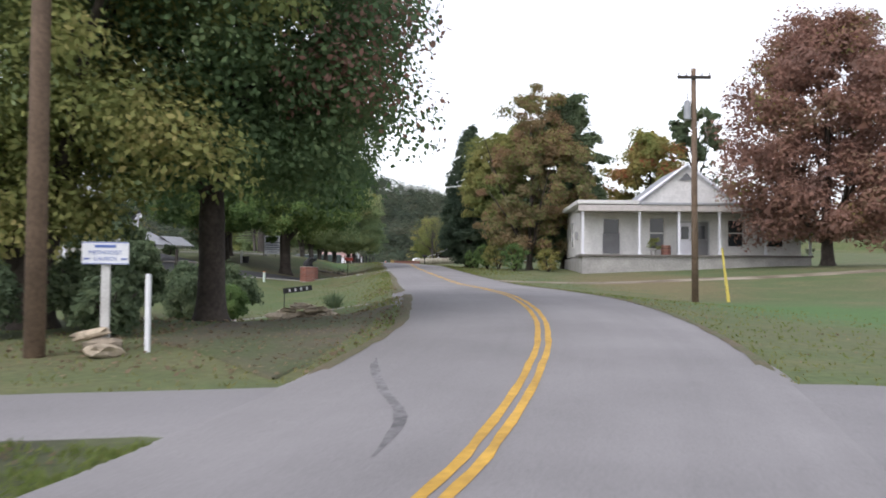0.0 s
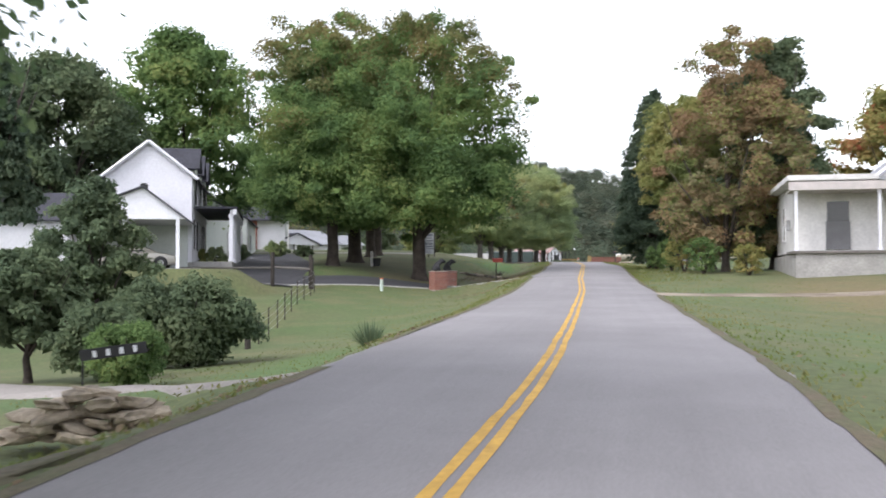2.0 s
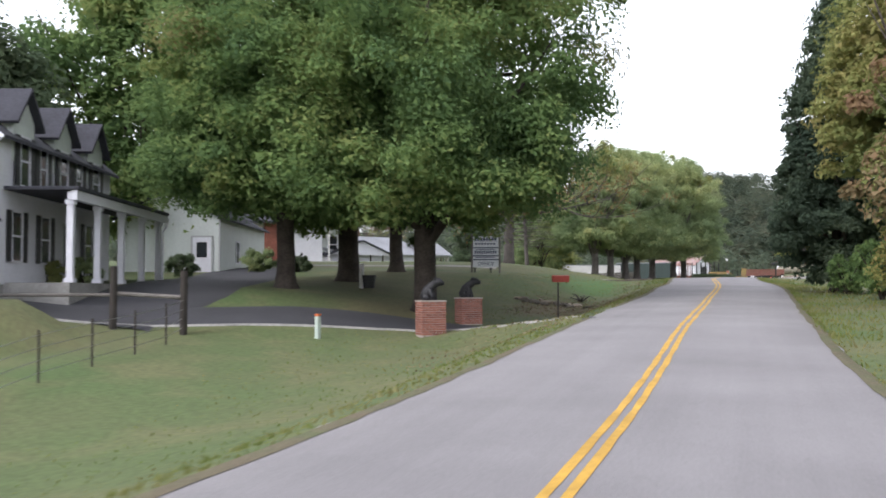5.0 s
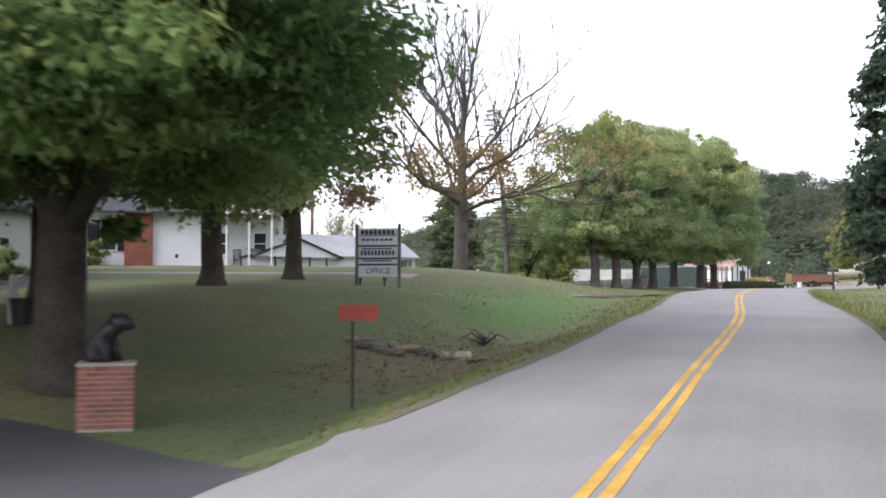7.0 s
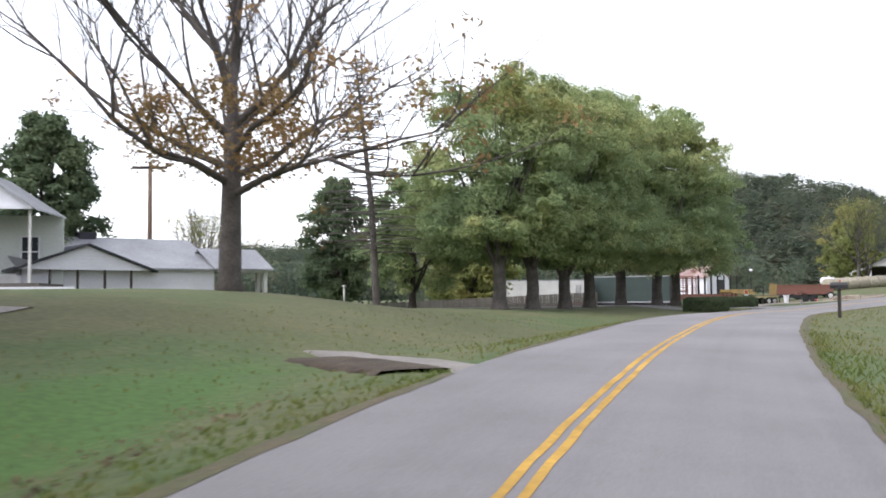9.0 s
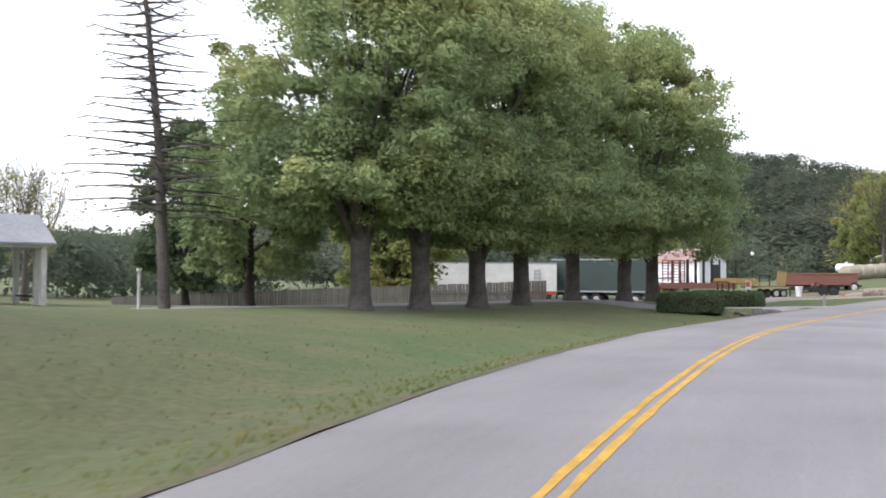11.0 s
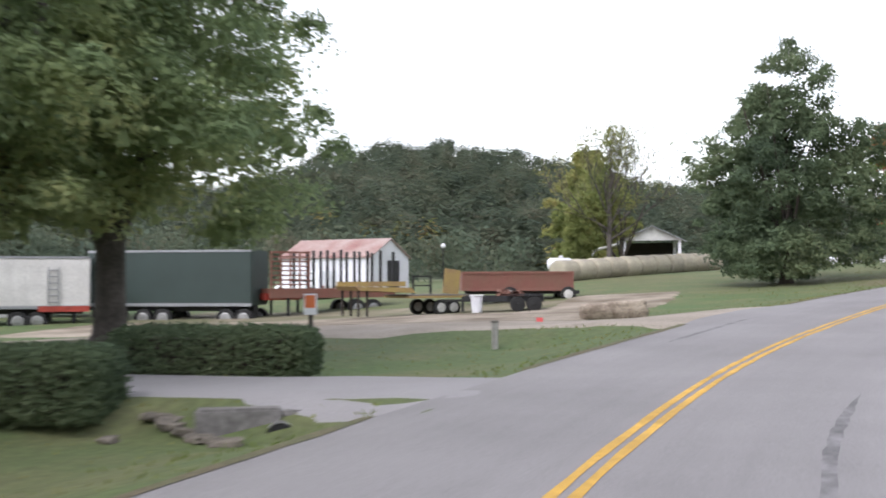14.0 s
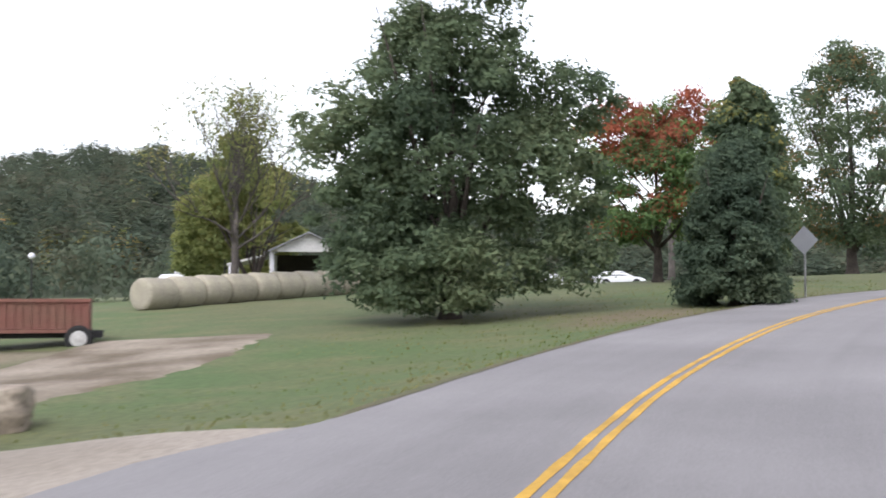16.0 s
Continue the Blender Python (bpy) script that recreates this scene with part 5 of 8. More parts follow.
def low_barn():
    """Long low white building behind the bank, grey metal roof, open porch at its end."""
    h = thing("barn", (-65.5, 115.0, 4.25), "long low white building with a grey metal roof and end porch", "building", turn=72)
    walls(h, 0, 0, 10.4, 8.5, -0.6, 2.4, M["white_paint"], 0.3)
    gable(h, "y", 0, 8.5, 0, 2.402, 1.7, M["white_paint"], -1)
    gable(h, "y", 0, 8.5, 10.4, 2.402, 1.7, M["white_paint"], 1)
    roof(h, "x", 0, 10.4, 0, 8.5, 2.404, 1.7, M["roof_metal"], 0.35, 0.1, 0.5)
    gable(h, "x", -0.3, 6.5, -0.6, 2.2, 1.25, M["white_paint"], -1)
    roof(h, "y", -0.55, 4.0, -0.3, 6.5, 2.21, 1.25, M["roof_dark"], 0.3, 0.1)
    part("chimney", boxes((4.2, 3.9, 3.9, 5.1, 4.6, 4.45)), M["roof_dark"], h, "short dark chimney cap")
    for x in (1.2, 2.6, 4.0, 5.4):
        part("trim_post", boxes((x - 0.05, -0.66, 0, x + 0.05, -0.56, 2.2)), M["dark_wood"], h)
    part("retaining_wall", boxes((-6.0, -1.0, 0.6, -0.5, -0.7, 1.9)), M["white_old"], h)
    roof(h, "x", 10.5, 13.6, -0.2, 3.7, 2.46, 1.05, M["roof_metal"], 0.3, 0.1)
    gable(h, "y", -0.2, 3.7, 13.6, 2.45, 1.05, M["white_paint"], 1)
    part("porch_beam", boxes((13.45, -0.3, 2.2, 13.6, 3.8, 2.44), (10.5, -0.3, 2.2, 13.44, -0.15, 2.44)), M["white_paint"], h)
    for y in (-0.12, 0.75, 3.5):
        part("porch_post", boxes((13.42, y - 0.12, -0.8, 13.62, y + 0.12, 2.195), (13.38, y - 0.16, -0.8, 13.66, y + 0.16, -0.3)), M["white_old"], h)
    part("porch_floor", boxes((10.45, -0.3, -0.7, 13.7, 3.8, -0.45)), M["concrete"], h)
    part("porch_rail", boxes((13.46, 0.9, 0.25, 13.54, 3.38, 0.33), (13.46, 0.9, -0.2, 13.54, 3.38, -0.12)), M["dark_wood"], h)


def tool_shed():
    h = thing("shed", (-61.3, 200.7, 5.75), "white metal shed with a faded red roof", "shed", turn=79.7)
    t = M["white_paint"]
    bm = boxes((0, 0, -0.3, 5.0, 0.1, 2.04), (0, 7.7, -0.3, 5.0, 7.8, 2.04), (4.9, 0.1, -0.3, 5.0, 7.7, 2.04))
    part("wall", bm, t, h)
    for i in range(20):
        part("wall_rib", boxes((-0.03, i * 0.39, -0.3, 0.0, i * 0.39 + 0.06, 2.04)), t, h)
    part("side_wall", boxes((0, 0.1, -0.3, 0.1, 7.7, 2.04)), t, h)
    gable(h, "x", 0, 5.0, 0.0, 2.042, 1.28, t, -1, 0.3)
    gable(h, "x", 0, 5.0, 7.8, 2.042, 1.28, t, 1, 0.3)
    roof(h, "y", 0, 7.8, 0, 5.0, 2.044, 1.28, M["roof_red"], 0.2, 0.08, 0.6)
    # the wall is closed; a black panel stands for the shade inside
    part("doorway", boxes((2.2, -0.05, -0.3, 3.7, -0.005, 1.8)), M["black_paint"], h, "black panel painted as the shaded inside of an open doorway")
    part("door", boxes((3.75, -0.12, -0.25, 4.9, -0.06, 1.85)), t, h, "sliding white shed door")


def picnic_shelter():
    h = thing("shelter", (-42.7, 206.5, 6.3), "small open shelter with a white metal roof", "shelter", turn=12)
    gable(h, "x", -2.0, 2.0, -1.4, 2.45, 0.95, M["white_old"], -1)
    roof(h, "y", -1.4, 3.0, -2.0, 2.0, 2.453, 0.95, M["roof_metal"], 0.3, 0.07)
    part("lean_to_roof", prism(bmesh.new(), [(-4.1, 1.75), (-2.1, 2.25), (-2.1, 2.35), (-4.1, 1.85)], -1.3, 2.8), M["white_old"], h)
    part("back_wall", boxes((-1.9, 2.8, -0.2, 1.9, 2.9, 2.44)), M["dark_wood"], h, "dark wooden back wall")
    for x in (-3.9, -1.85, 1.85):
        for y in (-1.3, 2.7):
            part("post", boxes((x - 0.1, y - 0.1, -0.5, x + 0.1, y + 0.1, 1.75 if x < -2 else 2.445)), M["white_paint"], h)


M["brick_far"] = material("brick_far", (0.27, 0.095, 0.065), 0.85, vary=0.3, scale=2, fine=14, bump=0.1)
white_house()
farmhouse()
garage()
brick_house()
porch_shelter()
low_barn()
tool_shed()
picnic_shelter()


# ---- poles, signs, posts ----
M["weathered_white"] = material("weathered_white", (0.62, 0.62, 0.6), 0.7, vary=0.25, scale=2, second=(0.45, 0.44, 0.42))
M["sign_blue"] = material("sign_blue", (0.10, 0.16, 0.42), 0.5, vary=0.1)
M["sign_white"] = material("sign_white", (0.72, 0.73, 0.75), 0.5, vary=0.08)
M["sign_grey"] = material("sign_grey", (0.33, 0.34, 0.36), 0.4, 0.4, vary=0.1)
M["navy"] = material("navy", (0.03, 0.04, 0.10), 0.5, vary=0.1)
M["guard_yellow"] = material("guard_yellow", (0.62, 0.50, 0.10), 0.5, vary=0.15)
M["orange_paint"] = material("orange_paint", (0.62, 0.16, 0.05), 0.5, vary=0.15)
M["pale_green_plastic"] = material("pale_green_plastic", (0.50, 0.58, 0.52), 0.5, vary=0.1)
M["hair_black"] = material("hair_black", (0.02, 0.02, 0.023), 0.6, vary=0.3, scale=4)


def at_ground(x, y):
    return (x, y, floor_at(x, y))


def words(body, size, place, parent, mat, rx=90, rz=0):
    """Raised lettering in the built-in font."""
    cu = bpy.data.curves.new("lettering", "FONT")
    cu.body, cu.size, cu.align_x, cu.align_y, cu.extrude = body, size, "CENTER", "CENTER", 0.004
    tmp = bpy.data.objects.new("lettering", cu)
    me = bpy.data.meshes.new_from_object(tmp)
    bpy.data.objects.remove(tmp)
    me.materials.append(mat)
    ob = new("lettering", me)
    ob.parent = parent
    ob.matrix_local = pose(*place, rx, 0, rz)
    return ob


def utility_pole(x, y, height, r, label, crossarm=False, lean=(0, 0), turn=0, can=False, arm=1.0):
    t = thing("utility_pole", at_ground(x, y), label, "utility pole", turn=turn)
    part("pole", tube(bmesh.new(), [(0, 0, -0.4), (lean[0] * 0.5, lean[1] * 0.5, height * 0.5), (lean[0], lean[1], height)], [r, r * 0.85, r * 0.68], 12), M["pole_wood"], t, smooth=True)
    if crossarm:
        part("crossarm", boxes((lean[0] - 0.65 * arm, lean[1] - 0.16, height - 0.31 - 0.11 * arm, lean[0] + 0.65 * arm, lean[1] - 0.06, height - 0.31)), M["dark_wood"], t)
        for s in (-0.6 * arm, -0.3 * arm, 0.3 * arm, 0.6 * arm):
            part("insulator", tube(bmesh.new(), [(lean[0] + s, lean[1] - 0.11, height - 0.308), (lean[0] + s, lean[1] - 0.11, height - 0.17)], [0.045, 0.03], 8), M["steel"], t)
    if can:
        part("transformer", tube(bmesh.new(), [(-0.32, -0.1, height - 2.05), (-0.32, -0.1, height - 2.0), (-0.32, -0.1, height - 1.35), (-0.32, -0.1, height - 1.28)], [0.1, 0.14, 0.14, 0.08], 12), M["sign_grey"], t, "grey transformer can")
        part("bushing", rod((-0.32, -0.1, height - 1.28), (-0.32, -0.1, height - 1.0), 0.03), M["steel"], t)
    return t


utility_pole(-7.6, 11.6, 11.0, 0.135, "brown wooden utility pole at the lane corner")
utility_pole(1.2, 41.6, 9.1, 0.14, "tall wooden utility pole with crossarm and transformer", True, (-0.05, 0), 12, True)
utility_pole(-73.7, 130.0, 9.9, 0.19, "distant wooden utility pole with crossarm", True, turn=35, arm=1.8)
g = thing("guy_wire", at_ground(2.45, 41.95), "yellow guy wire guard leaning beside the pole", "guy wire")
part("guard", rod((0, 0, 0), (-0.22, 0.05, 2.1), 0.045), M["guard_yellow"], g)
part("guard", rod((0.06, 0.02, 0), (-0.1, 0.05, 1.2), 0.03), M["guard_yellow"], g)
part("wire", rod((-0.22, 0.05, 2.1), (-1.05, -0.2, 8.4), 0.008, 5), M["steel"], g)


def church_sign():
    t = thing("church_sign", (-7.0, 12.2, floor_at(-7.0, 12.2) - 0.12), "small white wooden sign with blue lettering on a post", "sign", turn=22)
    part("post", boxes((-0.055, 0, -0.3, 0.055, 0.09, 1.3), bevel=0.006), M["weathered_white"], t)
    b = part("board", boxes((-0.29, -0.04, 1.24, 0.29, -0.003, 1.53), bevel=0.01), M["sign_white"], t)
    part("border", boxes((-0.285, -0.046, 1.245, 0.285, -0.041, 1.255), (-0.285, -0.046, 1.515, 0.285, -0.041, 1.525)), M["sign_blue"], b)
    part("letter_bar", boxes((-0.13, -0.046, 1.455, 0.13, -0.041, 1.49)), M["sign_blue"], b)
    words("METHODIST", 0.075, (0, -0.041, 1.39), b, M["sign_blue"])
    words("CHURCH", 0.07, (0, -0.041, 1.31), b, M["sign_blue"])
    for s in (-1, 1):
        part("arrow_bar", boxes((s * 0.23 - 0.035, -0.046, 1.3, s * 0.23 + 0.035, -0.041, 1.32)), M["sign_blue"], b)


church_sign()
p = thing("marker_post", at_ground(-6.44, 12.28), "slim white marker post in the verge", "post")
part("stake", boxes((-0.03, -0.03, -0.2, 0.03, 0.03, 1.0), bevel=0.008), M["sign_white"], p)


def rock(name, x, y, z, sx, sy, sz, seed, label="", parent=None, mat="stone", tilt=(0, 0, 0), category="stone"):
    """A rough slab or boulder."""
    r = np.random.default_rng(seed)
    bm = bmesh.new()
    bmesh.ops.create_icosphere(bm, subdivisions=2, radius=1)
    off = r.uniform(0, 50, 3)
    for v in bm.verts:
        c = v.co
        k = 1 + 0.42 * noise.noise(Vector(c * 1.3) + Vector(off))
        m = max(abs(c.x), abs(c.y), abs(c.z))
        q = c / m * 0.88 + c * 0.12
        v.co = Vector((q.x * sx * k, q.y * sy * k, q.z * sz * (1 + 0.2 * noise.noise(c * 2.1 + Vector(off)))))
    ob = part(name, bm, M[mat], parent)
    ob.matrix_local = pose(x, y, z, *tilt)
    if not parent:
        tagged(ob, label, category)
    return ob


rock("stone", -6.9, 12.0, floor_at(-6.9, 12.0) + 0.1, 0.22, 0.14, 0.1, 1, "flat tan field stone beside the sign post", tilt=(5, 0, 20))
rock("stone", -6.75, 11.75, floor_at(-6.75, 11.75) + 0.07, 0.24, 0.16, 0.09, 2, "pale round field stone beside the sign post", tilt=(0, 6, 70))
rock("stone", -7.1, 12.05, floor_at(-7.1, 12.05) + 0.24, 0.24, 0.14, 0.06, 3, "thin slab leaning on a stone", tilt=(0, -12, 10))

# stone pile at the drive
pile = thing("stone_pile", (-8.85, 25.1, 0.42), "heap of flat tan field stones beside the gravel drive", "stone pile", turn=25)
rr_ = np.random.default_rng(77)
k = 0
for layer, (n_, w_) in enumerate(((15, 1.0), (13, 0.9), (10, 0.75), (6, 0.5), (3, 0.3))):
    for i in range(n_):
        a = rr_.uniform(-w_, w_)
        b_ = rr_.uniform(-0.42, 0.42) * (1 - layer * 0.16)
        rock("stone", a, b_, 0.03 + layer * 0.12, rr_.uniform(0.17, 0.33), rr_.uniform(0.12, 0.19), rr_.uniform(0.05, 0.085), 100 + k, parent=pile, tilt=(rr_.uniform(-14, 14), rr_.uniform(-14, 14), rr_.uniform(0, 180)))
        k += 1


def number_board():
    t = thing("yard_sign", (-9.35, 25.9, 0.28), "tilted black house number board on a thin post", "sign", turn=40)
    part("post", rod((-0.36, 0, -0.4), (-0.36, 0, 1.02), 0.012), M["black_paint"], t)
    b = part("board", boxes((-0.4, -0.015, -0.07, 0.4, 0.012, 0.07), bevel=0.008), M["black_paint"], t)
    for i in range(4):
        part("number_bar", boxes((-0.25 + i * 0.16, -0.022, -0.04, -0.2 + i * 0.16, -0.017, 0.04)), M["sign_white"], b)
    b.matrix_local = pose(0, 0, 1.06, 0, -7, 0)


number_board()


# ---- fence along the farm yard ----
def fence():
    t = thing("wire_fence", at_ground(-19.3, 43.2), "wire fence on steel posts with dark wooden corner posts", "fence")
    o = Vector(at_ground(-19.3, 43.2))
    ends = [(-19.3, 43.2), (-21.9, 48.9), (-24.9, 55.2), (-26.9, 59.8), (-28.4, 62.1)]
    line = spline([(*e, 0) for e in ends], 0.5)
    pts = []
    for i, q in enumerate(line[::4]):
        z = floor_at(q[0], q[1])
        pts.append(Vector((q[0], q[1], z)) - o)
    for i, q in enumerate(pts):
        if i in (0, len(pts) - 1):
            part("post", tube(bmesh.new(), [q + Vector((0, 0, -0.3)), q + Vector((0.02, 0, 1.6))], [0.1, 0.09], 8), M["dark_wood"], t, "dark wooden corner post")
        else:
            part("post", rod(q + Vector((0, 0, -0.3)), q + Vector((0, 0, 1.05)), 0.025, 6), M["dark_wood"], t)
    part("post", tube(bmesh.new(), [Vector((-0.5, -0.4, -0.3)), Vector((-0.5, -0.4, 1.2))], [0.1, 0.09], 8), M["grey_wood"], t, "short weathered post")
    part("rail", rod((-0.5, -0.4, 0.75), (-3.5, 0.2, 0.75), 0.05), M["grey_wood"], t)
    for h in (0.2, 0.45, 0.7, 0.95):
        part("wire", tube(bmesh.new(), [q + Vector((0, 0, h)) for q in pts], [0.007] * len(pts), 4), M["steel"], t)


fence()


def rail_gate():
    t = thing("rail_fence", at_ground(-28.6, 62.3), "short dark post-and-rail fence section", "fence")
    z = [floor_at(-28.6, 62.3), floor_at(-30.2, 61.2)]
    a, b = Vector((0, 0, 0)), Vector((-1.6, -1.1, z[1] - z[0]))
    for q in (a, b):
        part("post", tube(bmesh.new(), [q + Vector((0, 0, -0.3)), q + Vector((0.02, 0, 1.75))], [0.11, 0.1], 8), M["dark_wood"], t)
    part("rail", rod(a + Vector((0.1, 0, 1.0)), b + Vector((-0.1, 0, 1.0)), 0.06), M["grey_wood"], t)
    part("rail", rod(b + Vector((0, 0, 0.95)), b + Vector((-4.0, -2.4, 0.95)), 0.05), M["grey_wood"], t)


rail_gate()
p = thing("marker_post", at_ground(-25.6, 64.5), "pale green marker post with an orange cap", "post")
part("stake", boxes((-0.07, -0.07, -0.2, 0.07, 0.07, 0.62), bevel=0.02), M["pale_green_plastic"], p)
part("cap", boxes((-0.08, -0.08, 0.625, 0.08, 0.08, 0.69), bevel=0.02), M["orange_paint"], p, "orange cap")


# ---- brick pillars with bear figures ----
BRICK = HALF = None


def pillar(x, y, height, label, turn):
    """A brick pillar: every brick a piece of its own round a mortar core."""
    global BRICK, HALF
    t = thing("brick_pillar", at_ground(x, y), label, "pillar", "driveway pillars", turn)
    w = 0.36
    part("core", boxes((-w + 0.006, -w + 0.006, -0.25, w - 0.006, w - 0.006, height - 0.005)), M["mortar"], t, "pale mortar core")
    if BRICK is None:
        BRICK, HALF = bpy.data.meshes.new("brick"), bpy.data.meshes.new("half_brick")
        for me, k in ((BRICK, 0.098), (HALF, 0.047)):
            bm = boxes((-k, -0.045, -0.029, k, 0.045, 0.029))
            bm.to_mesh(me)
            bm.free()
            me.materials.append(M["brick"])
    rows_ = int(height / 0.066)
    for i in range(rows_):
        z = 0.033 + i * (height - 0.066) / (rows_ - 1)
        row = ((-0.257, 1), (-0.051, 1), (0.155, 1), (0.308, 0.49)) if i % 2 else ((-0.308, 0.49), (-0.155, 1), (0.051, 1), (0.257, 1))
        for side in range(4):
            for off, k in row:
                b = new("brick", BRICK if k == 1 else HALF)
                b.parent = t
                b.matrix_local = pose(0, 0, 0, 0, 0, side * 90) @ pose(off, -w + 0.045, z)
    part("cap", boxes((-w - 0.02, -w - 0.02, height, w + 0.02, w + 0.02, height + 0.045), bevel=0.008), M["mortar"], t, "thin pale cap slab")
    return t


def bear_figure(x, y, z, turn):
    """A black sitting bear figure, plain."""
    bm = bmesh.new()
    tube(bm, [(-0.16, 0, 0.0), (-0.14, 0, 0.1), (-0.08, 0, 0.28), (0.04, 0, 0.42), (0.16, 0, 0.5), (0.22, 0, 0.52)], [0.15, 0.19, 0.17, 0.13, 0.12, 0.1], 12)
    tube(bm, [(0.1, 0, 0.52), (0.26, 0, 0.53), (0.4, 0, 0.48)], [0.13, 0.12, 0.05], 12)
    for s in (-1, 1):
        tube(bm, [(0.0, s * 0.12, 0.34), (0.06, s * 0.13, 0.15), (0.1, s * 0.13, 0.0)], [0.07, 0.055, 0.06], 8)
        tube(bm, [(-0.2, s * 0.13, 0.0), (-0.1, s * 0.15, 0.1), (0.02, s * 0.14, 0.03)], [0.06, 0.09, 0.05], 8)
        tube(bm, [(0.16, s * 0.09, 0.6), (0.16, s * 0.1, 0.66)], [0.045, 0.02], 8)
    ob = part("statue", bm, M["hair_black"], smooth=True)
    ob.matrix_world = pose(x, y, z, 0, 0, turn)
    return tagged(ob, "black sitting animal figure on a brick pillar", "statue", "pillar figures")


for x, y, h_, lab in ((-23.55, 67.15, 0.96, "red brick pillar at the driveway edge"), (-24.7, 71.2, 0.82, "red brick pillar on the far side of the driveway")):
    t = pillar(x, y, h_, lab, 50)
    bear_figure(x, y, floor_at(x, y) + h_ + 0.046, 18)


def red_mailbox():
    t = thing("newspaper_tube", at_ground(-22.89, 74.19), "red newspaper box on a thin dark post", "mailbox", turn=38)
    part("post", boxes((-0.022, -0.022, -0.3, 0.022, 0.022, 1.3)), M["dark_wood"], t)
    bm = bmesh.new()
    prism(bm, [(-0.09, 0.0), (0.09, 0.0), (0.11, 0.2), (0.0, 0.24), (-0.11, 0.2)], -0.29, 0.29)
    b = part("box", bm, M["red_paint"], t)
    b.matrix_local = pose(0.09, 0, 1.31, 0, 0, 90)


red_mailbox()


def realty_sign():
    t = thing("sign_board", at_ground(-35.05, 90.2), "white business sign board with dark lettering on wooden posts", "sign", turn=24)
    for x in (-0.75, 0.75):
        part("post", boxes((x - 0.05, 0, -0.4, x + 0.05, 0.1, 2.15)), M["grey_wood"], t)
    b = part("board", boxes((-0.69, 0.02, 0.35, 0.69, 0.07, 2.0)), M["sign_white"], t)
    for i in range(8):
        part("letter_bar", boxes((-0.60 + i * 0.153, 0.002, 1.78, -0.49 + i * 0.153, 0.0115, 1.93)), M["navy"], b)
    part("underline", boxes((-0.62, 0.004, 1.735, 0.62, 0.0115, 1.755)), M["navy"], b)
    for i in range(7):
        part("letter_bar", boxes((-0.56 + i * 0.16, 0.004, 1.56, -0.45 + i * 0.16, 0.0115, 1.64)), M["navy"], b)
    for z in (1.36, 0.93, 0.72):
        part("stripe", boxes((-0.68, 0.004, z, 0.68, 0.0195, z + 0.06)), M["navy"], b)
    for z in (0.86, 1.27):
        part("letter_bar", boxes((-0.55, 0.006, z, 0.50, 0.0195, z + 0.04)), M["navy"], b)
    for i in range(10):
        part("number_bar", boxes((-0.60 + i * 0.122, 0.006, 1.07, -0.52 + i * 0.122, 0.0195, 1.23)), M["navy"], b)
    words("OFFICE", 0.27, (0, 0.013, 0.52), b, M["navy"])
    for x in (-0.55, 0.3):
        f_ = part("floodlight", tube(bmesh.new(), [(x, -0.25, 0.0), (x, -0.25, 0.18), (x, -0.2, 0.26)], [0.03, 0.04, 0.08], 8), M["black_paint"], t, "small black ground floodlight")


realty_sign()
rng_k = np.random.default_rng(12)
for i in range(14):
    u = i / 13
    x, y = -27.3 + 2.6 * u + rng_k.uniform(-0.25, 0.25), 79.4 + 0.9 * u + rng_k.uniform(-0.35, 0.35)
    sx, sy, sz = rng_k.uniform(0.14, 0.32), rng_k.uniform(0.1, 0.2), rng_k.uniform(0.05, 0.12)
    rock("rock", x, y, floor_at(x, y) + sz * 0.4, sx, sy, sz, 300 + i, "grey-brown flat rock lying in the leafy bank", tilt=(rng_k.uniform(-12, 12), rng_k.uniform(-12, 12), i * 40), category="rock", mat="rock_grey" if i % 3 else "stone")
br = thing("branch", at_ground(-25.9, 82.6), "dry broken branch lying in the verge", "branch")
rb = np.random.default_rng(5)
for i in range(9):
    a = rb.uniform(0, 6.28)
    part("twig", tube(bmesh.new(), [(0, 0, 0.03), (math.cos(a) * 0.35, math.sin(a) * 0.35, 0.14 + rb.uniform(0, 0.2)), (math.cos(a) * 0.7, math.sin(a) * 0.7, 0.05 + rb.uniform(0, 0.35))], [0.03, 0.02, 0.006], 5), M["bark_grey"], br)
p = thing("well_post", at_ground(-31.2, 74.0), "short white post with a dark bucket under the trees", "post")
part("stake", boxes((-0.07, -0.07, -0.2, 0.07, 0.07, 0.95), bevel=0.01), M["weathered_white"], p)
part("bucket", tube(bmesh.new(), [(0.35, 0, 0.0), (0.35, 0, 0.5)], [0.2, 0.27], 12), M["black_paint"], p, "dark round bucket")


def curb_mailbox(x, y, label, turn, body="black_paint", rot=0):
    t = thing("mailbox", at_ground(x, y), label, "mailbox", turn=turn)
    part("post", boxes((-0.055, -0.055, -0.3, 0.055, 0.055, 0.98), bevel=0.006), M["dark_wood"], t)
    bm = bmesh.new()
    prism(bm, [(-0.1, 0), (0.1, 0), (0.1, 0.12), (0.07, 0.19), (0, 0.22), (-0.07, 0.19), (-0.1, 0.12)], -0.28, 0.28)
    b = part("box", bm, M[body], t)
    b.matrix_local = pose(0, 0, 0.985)
    part("flag", boxes((0.11, -0.05, 1.05, 0.12, 0.0, 1.3)), M["red_paint"], t)


curb_mailbox(-27.7, 120.6, "black mailbox on a wooden post at the roadside", 100)
curb_mailbox(-14.9, 80.9, "white mailbox on a dark wooden post", 100, "sign_white")


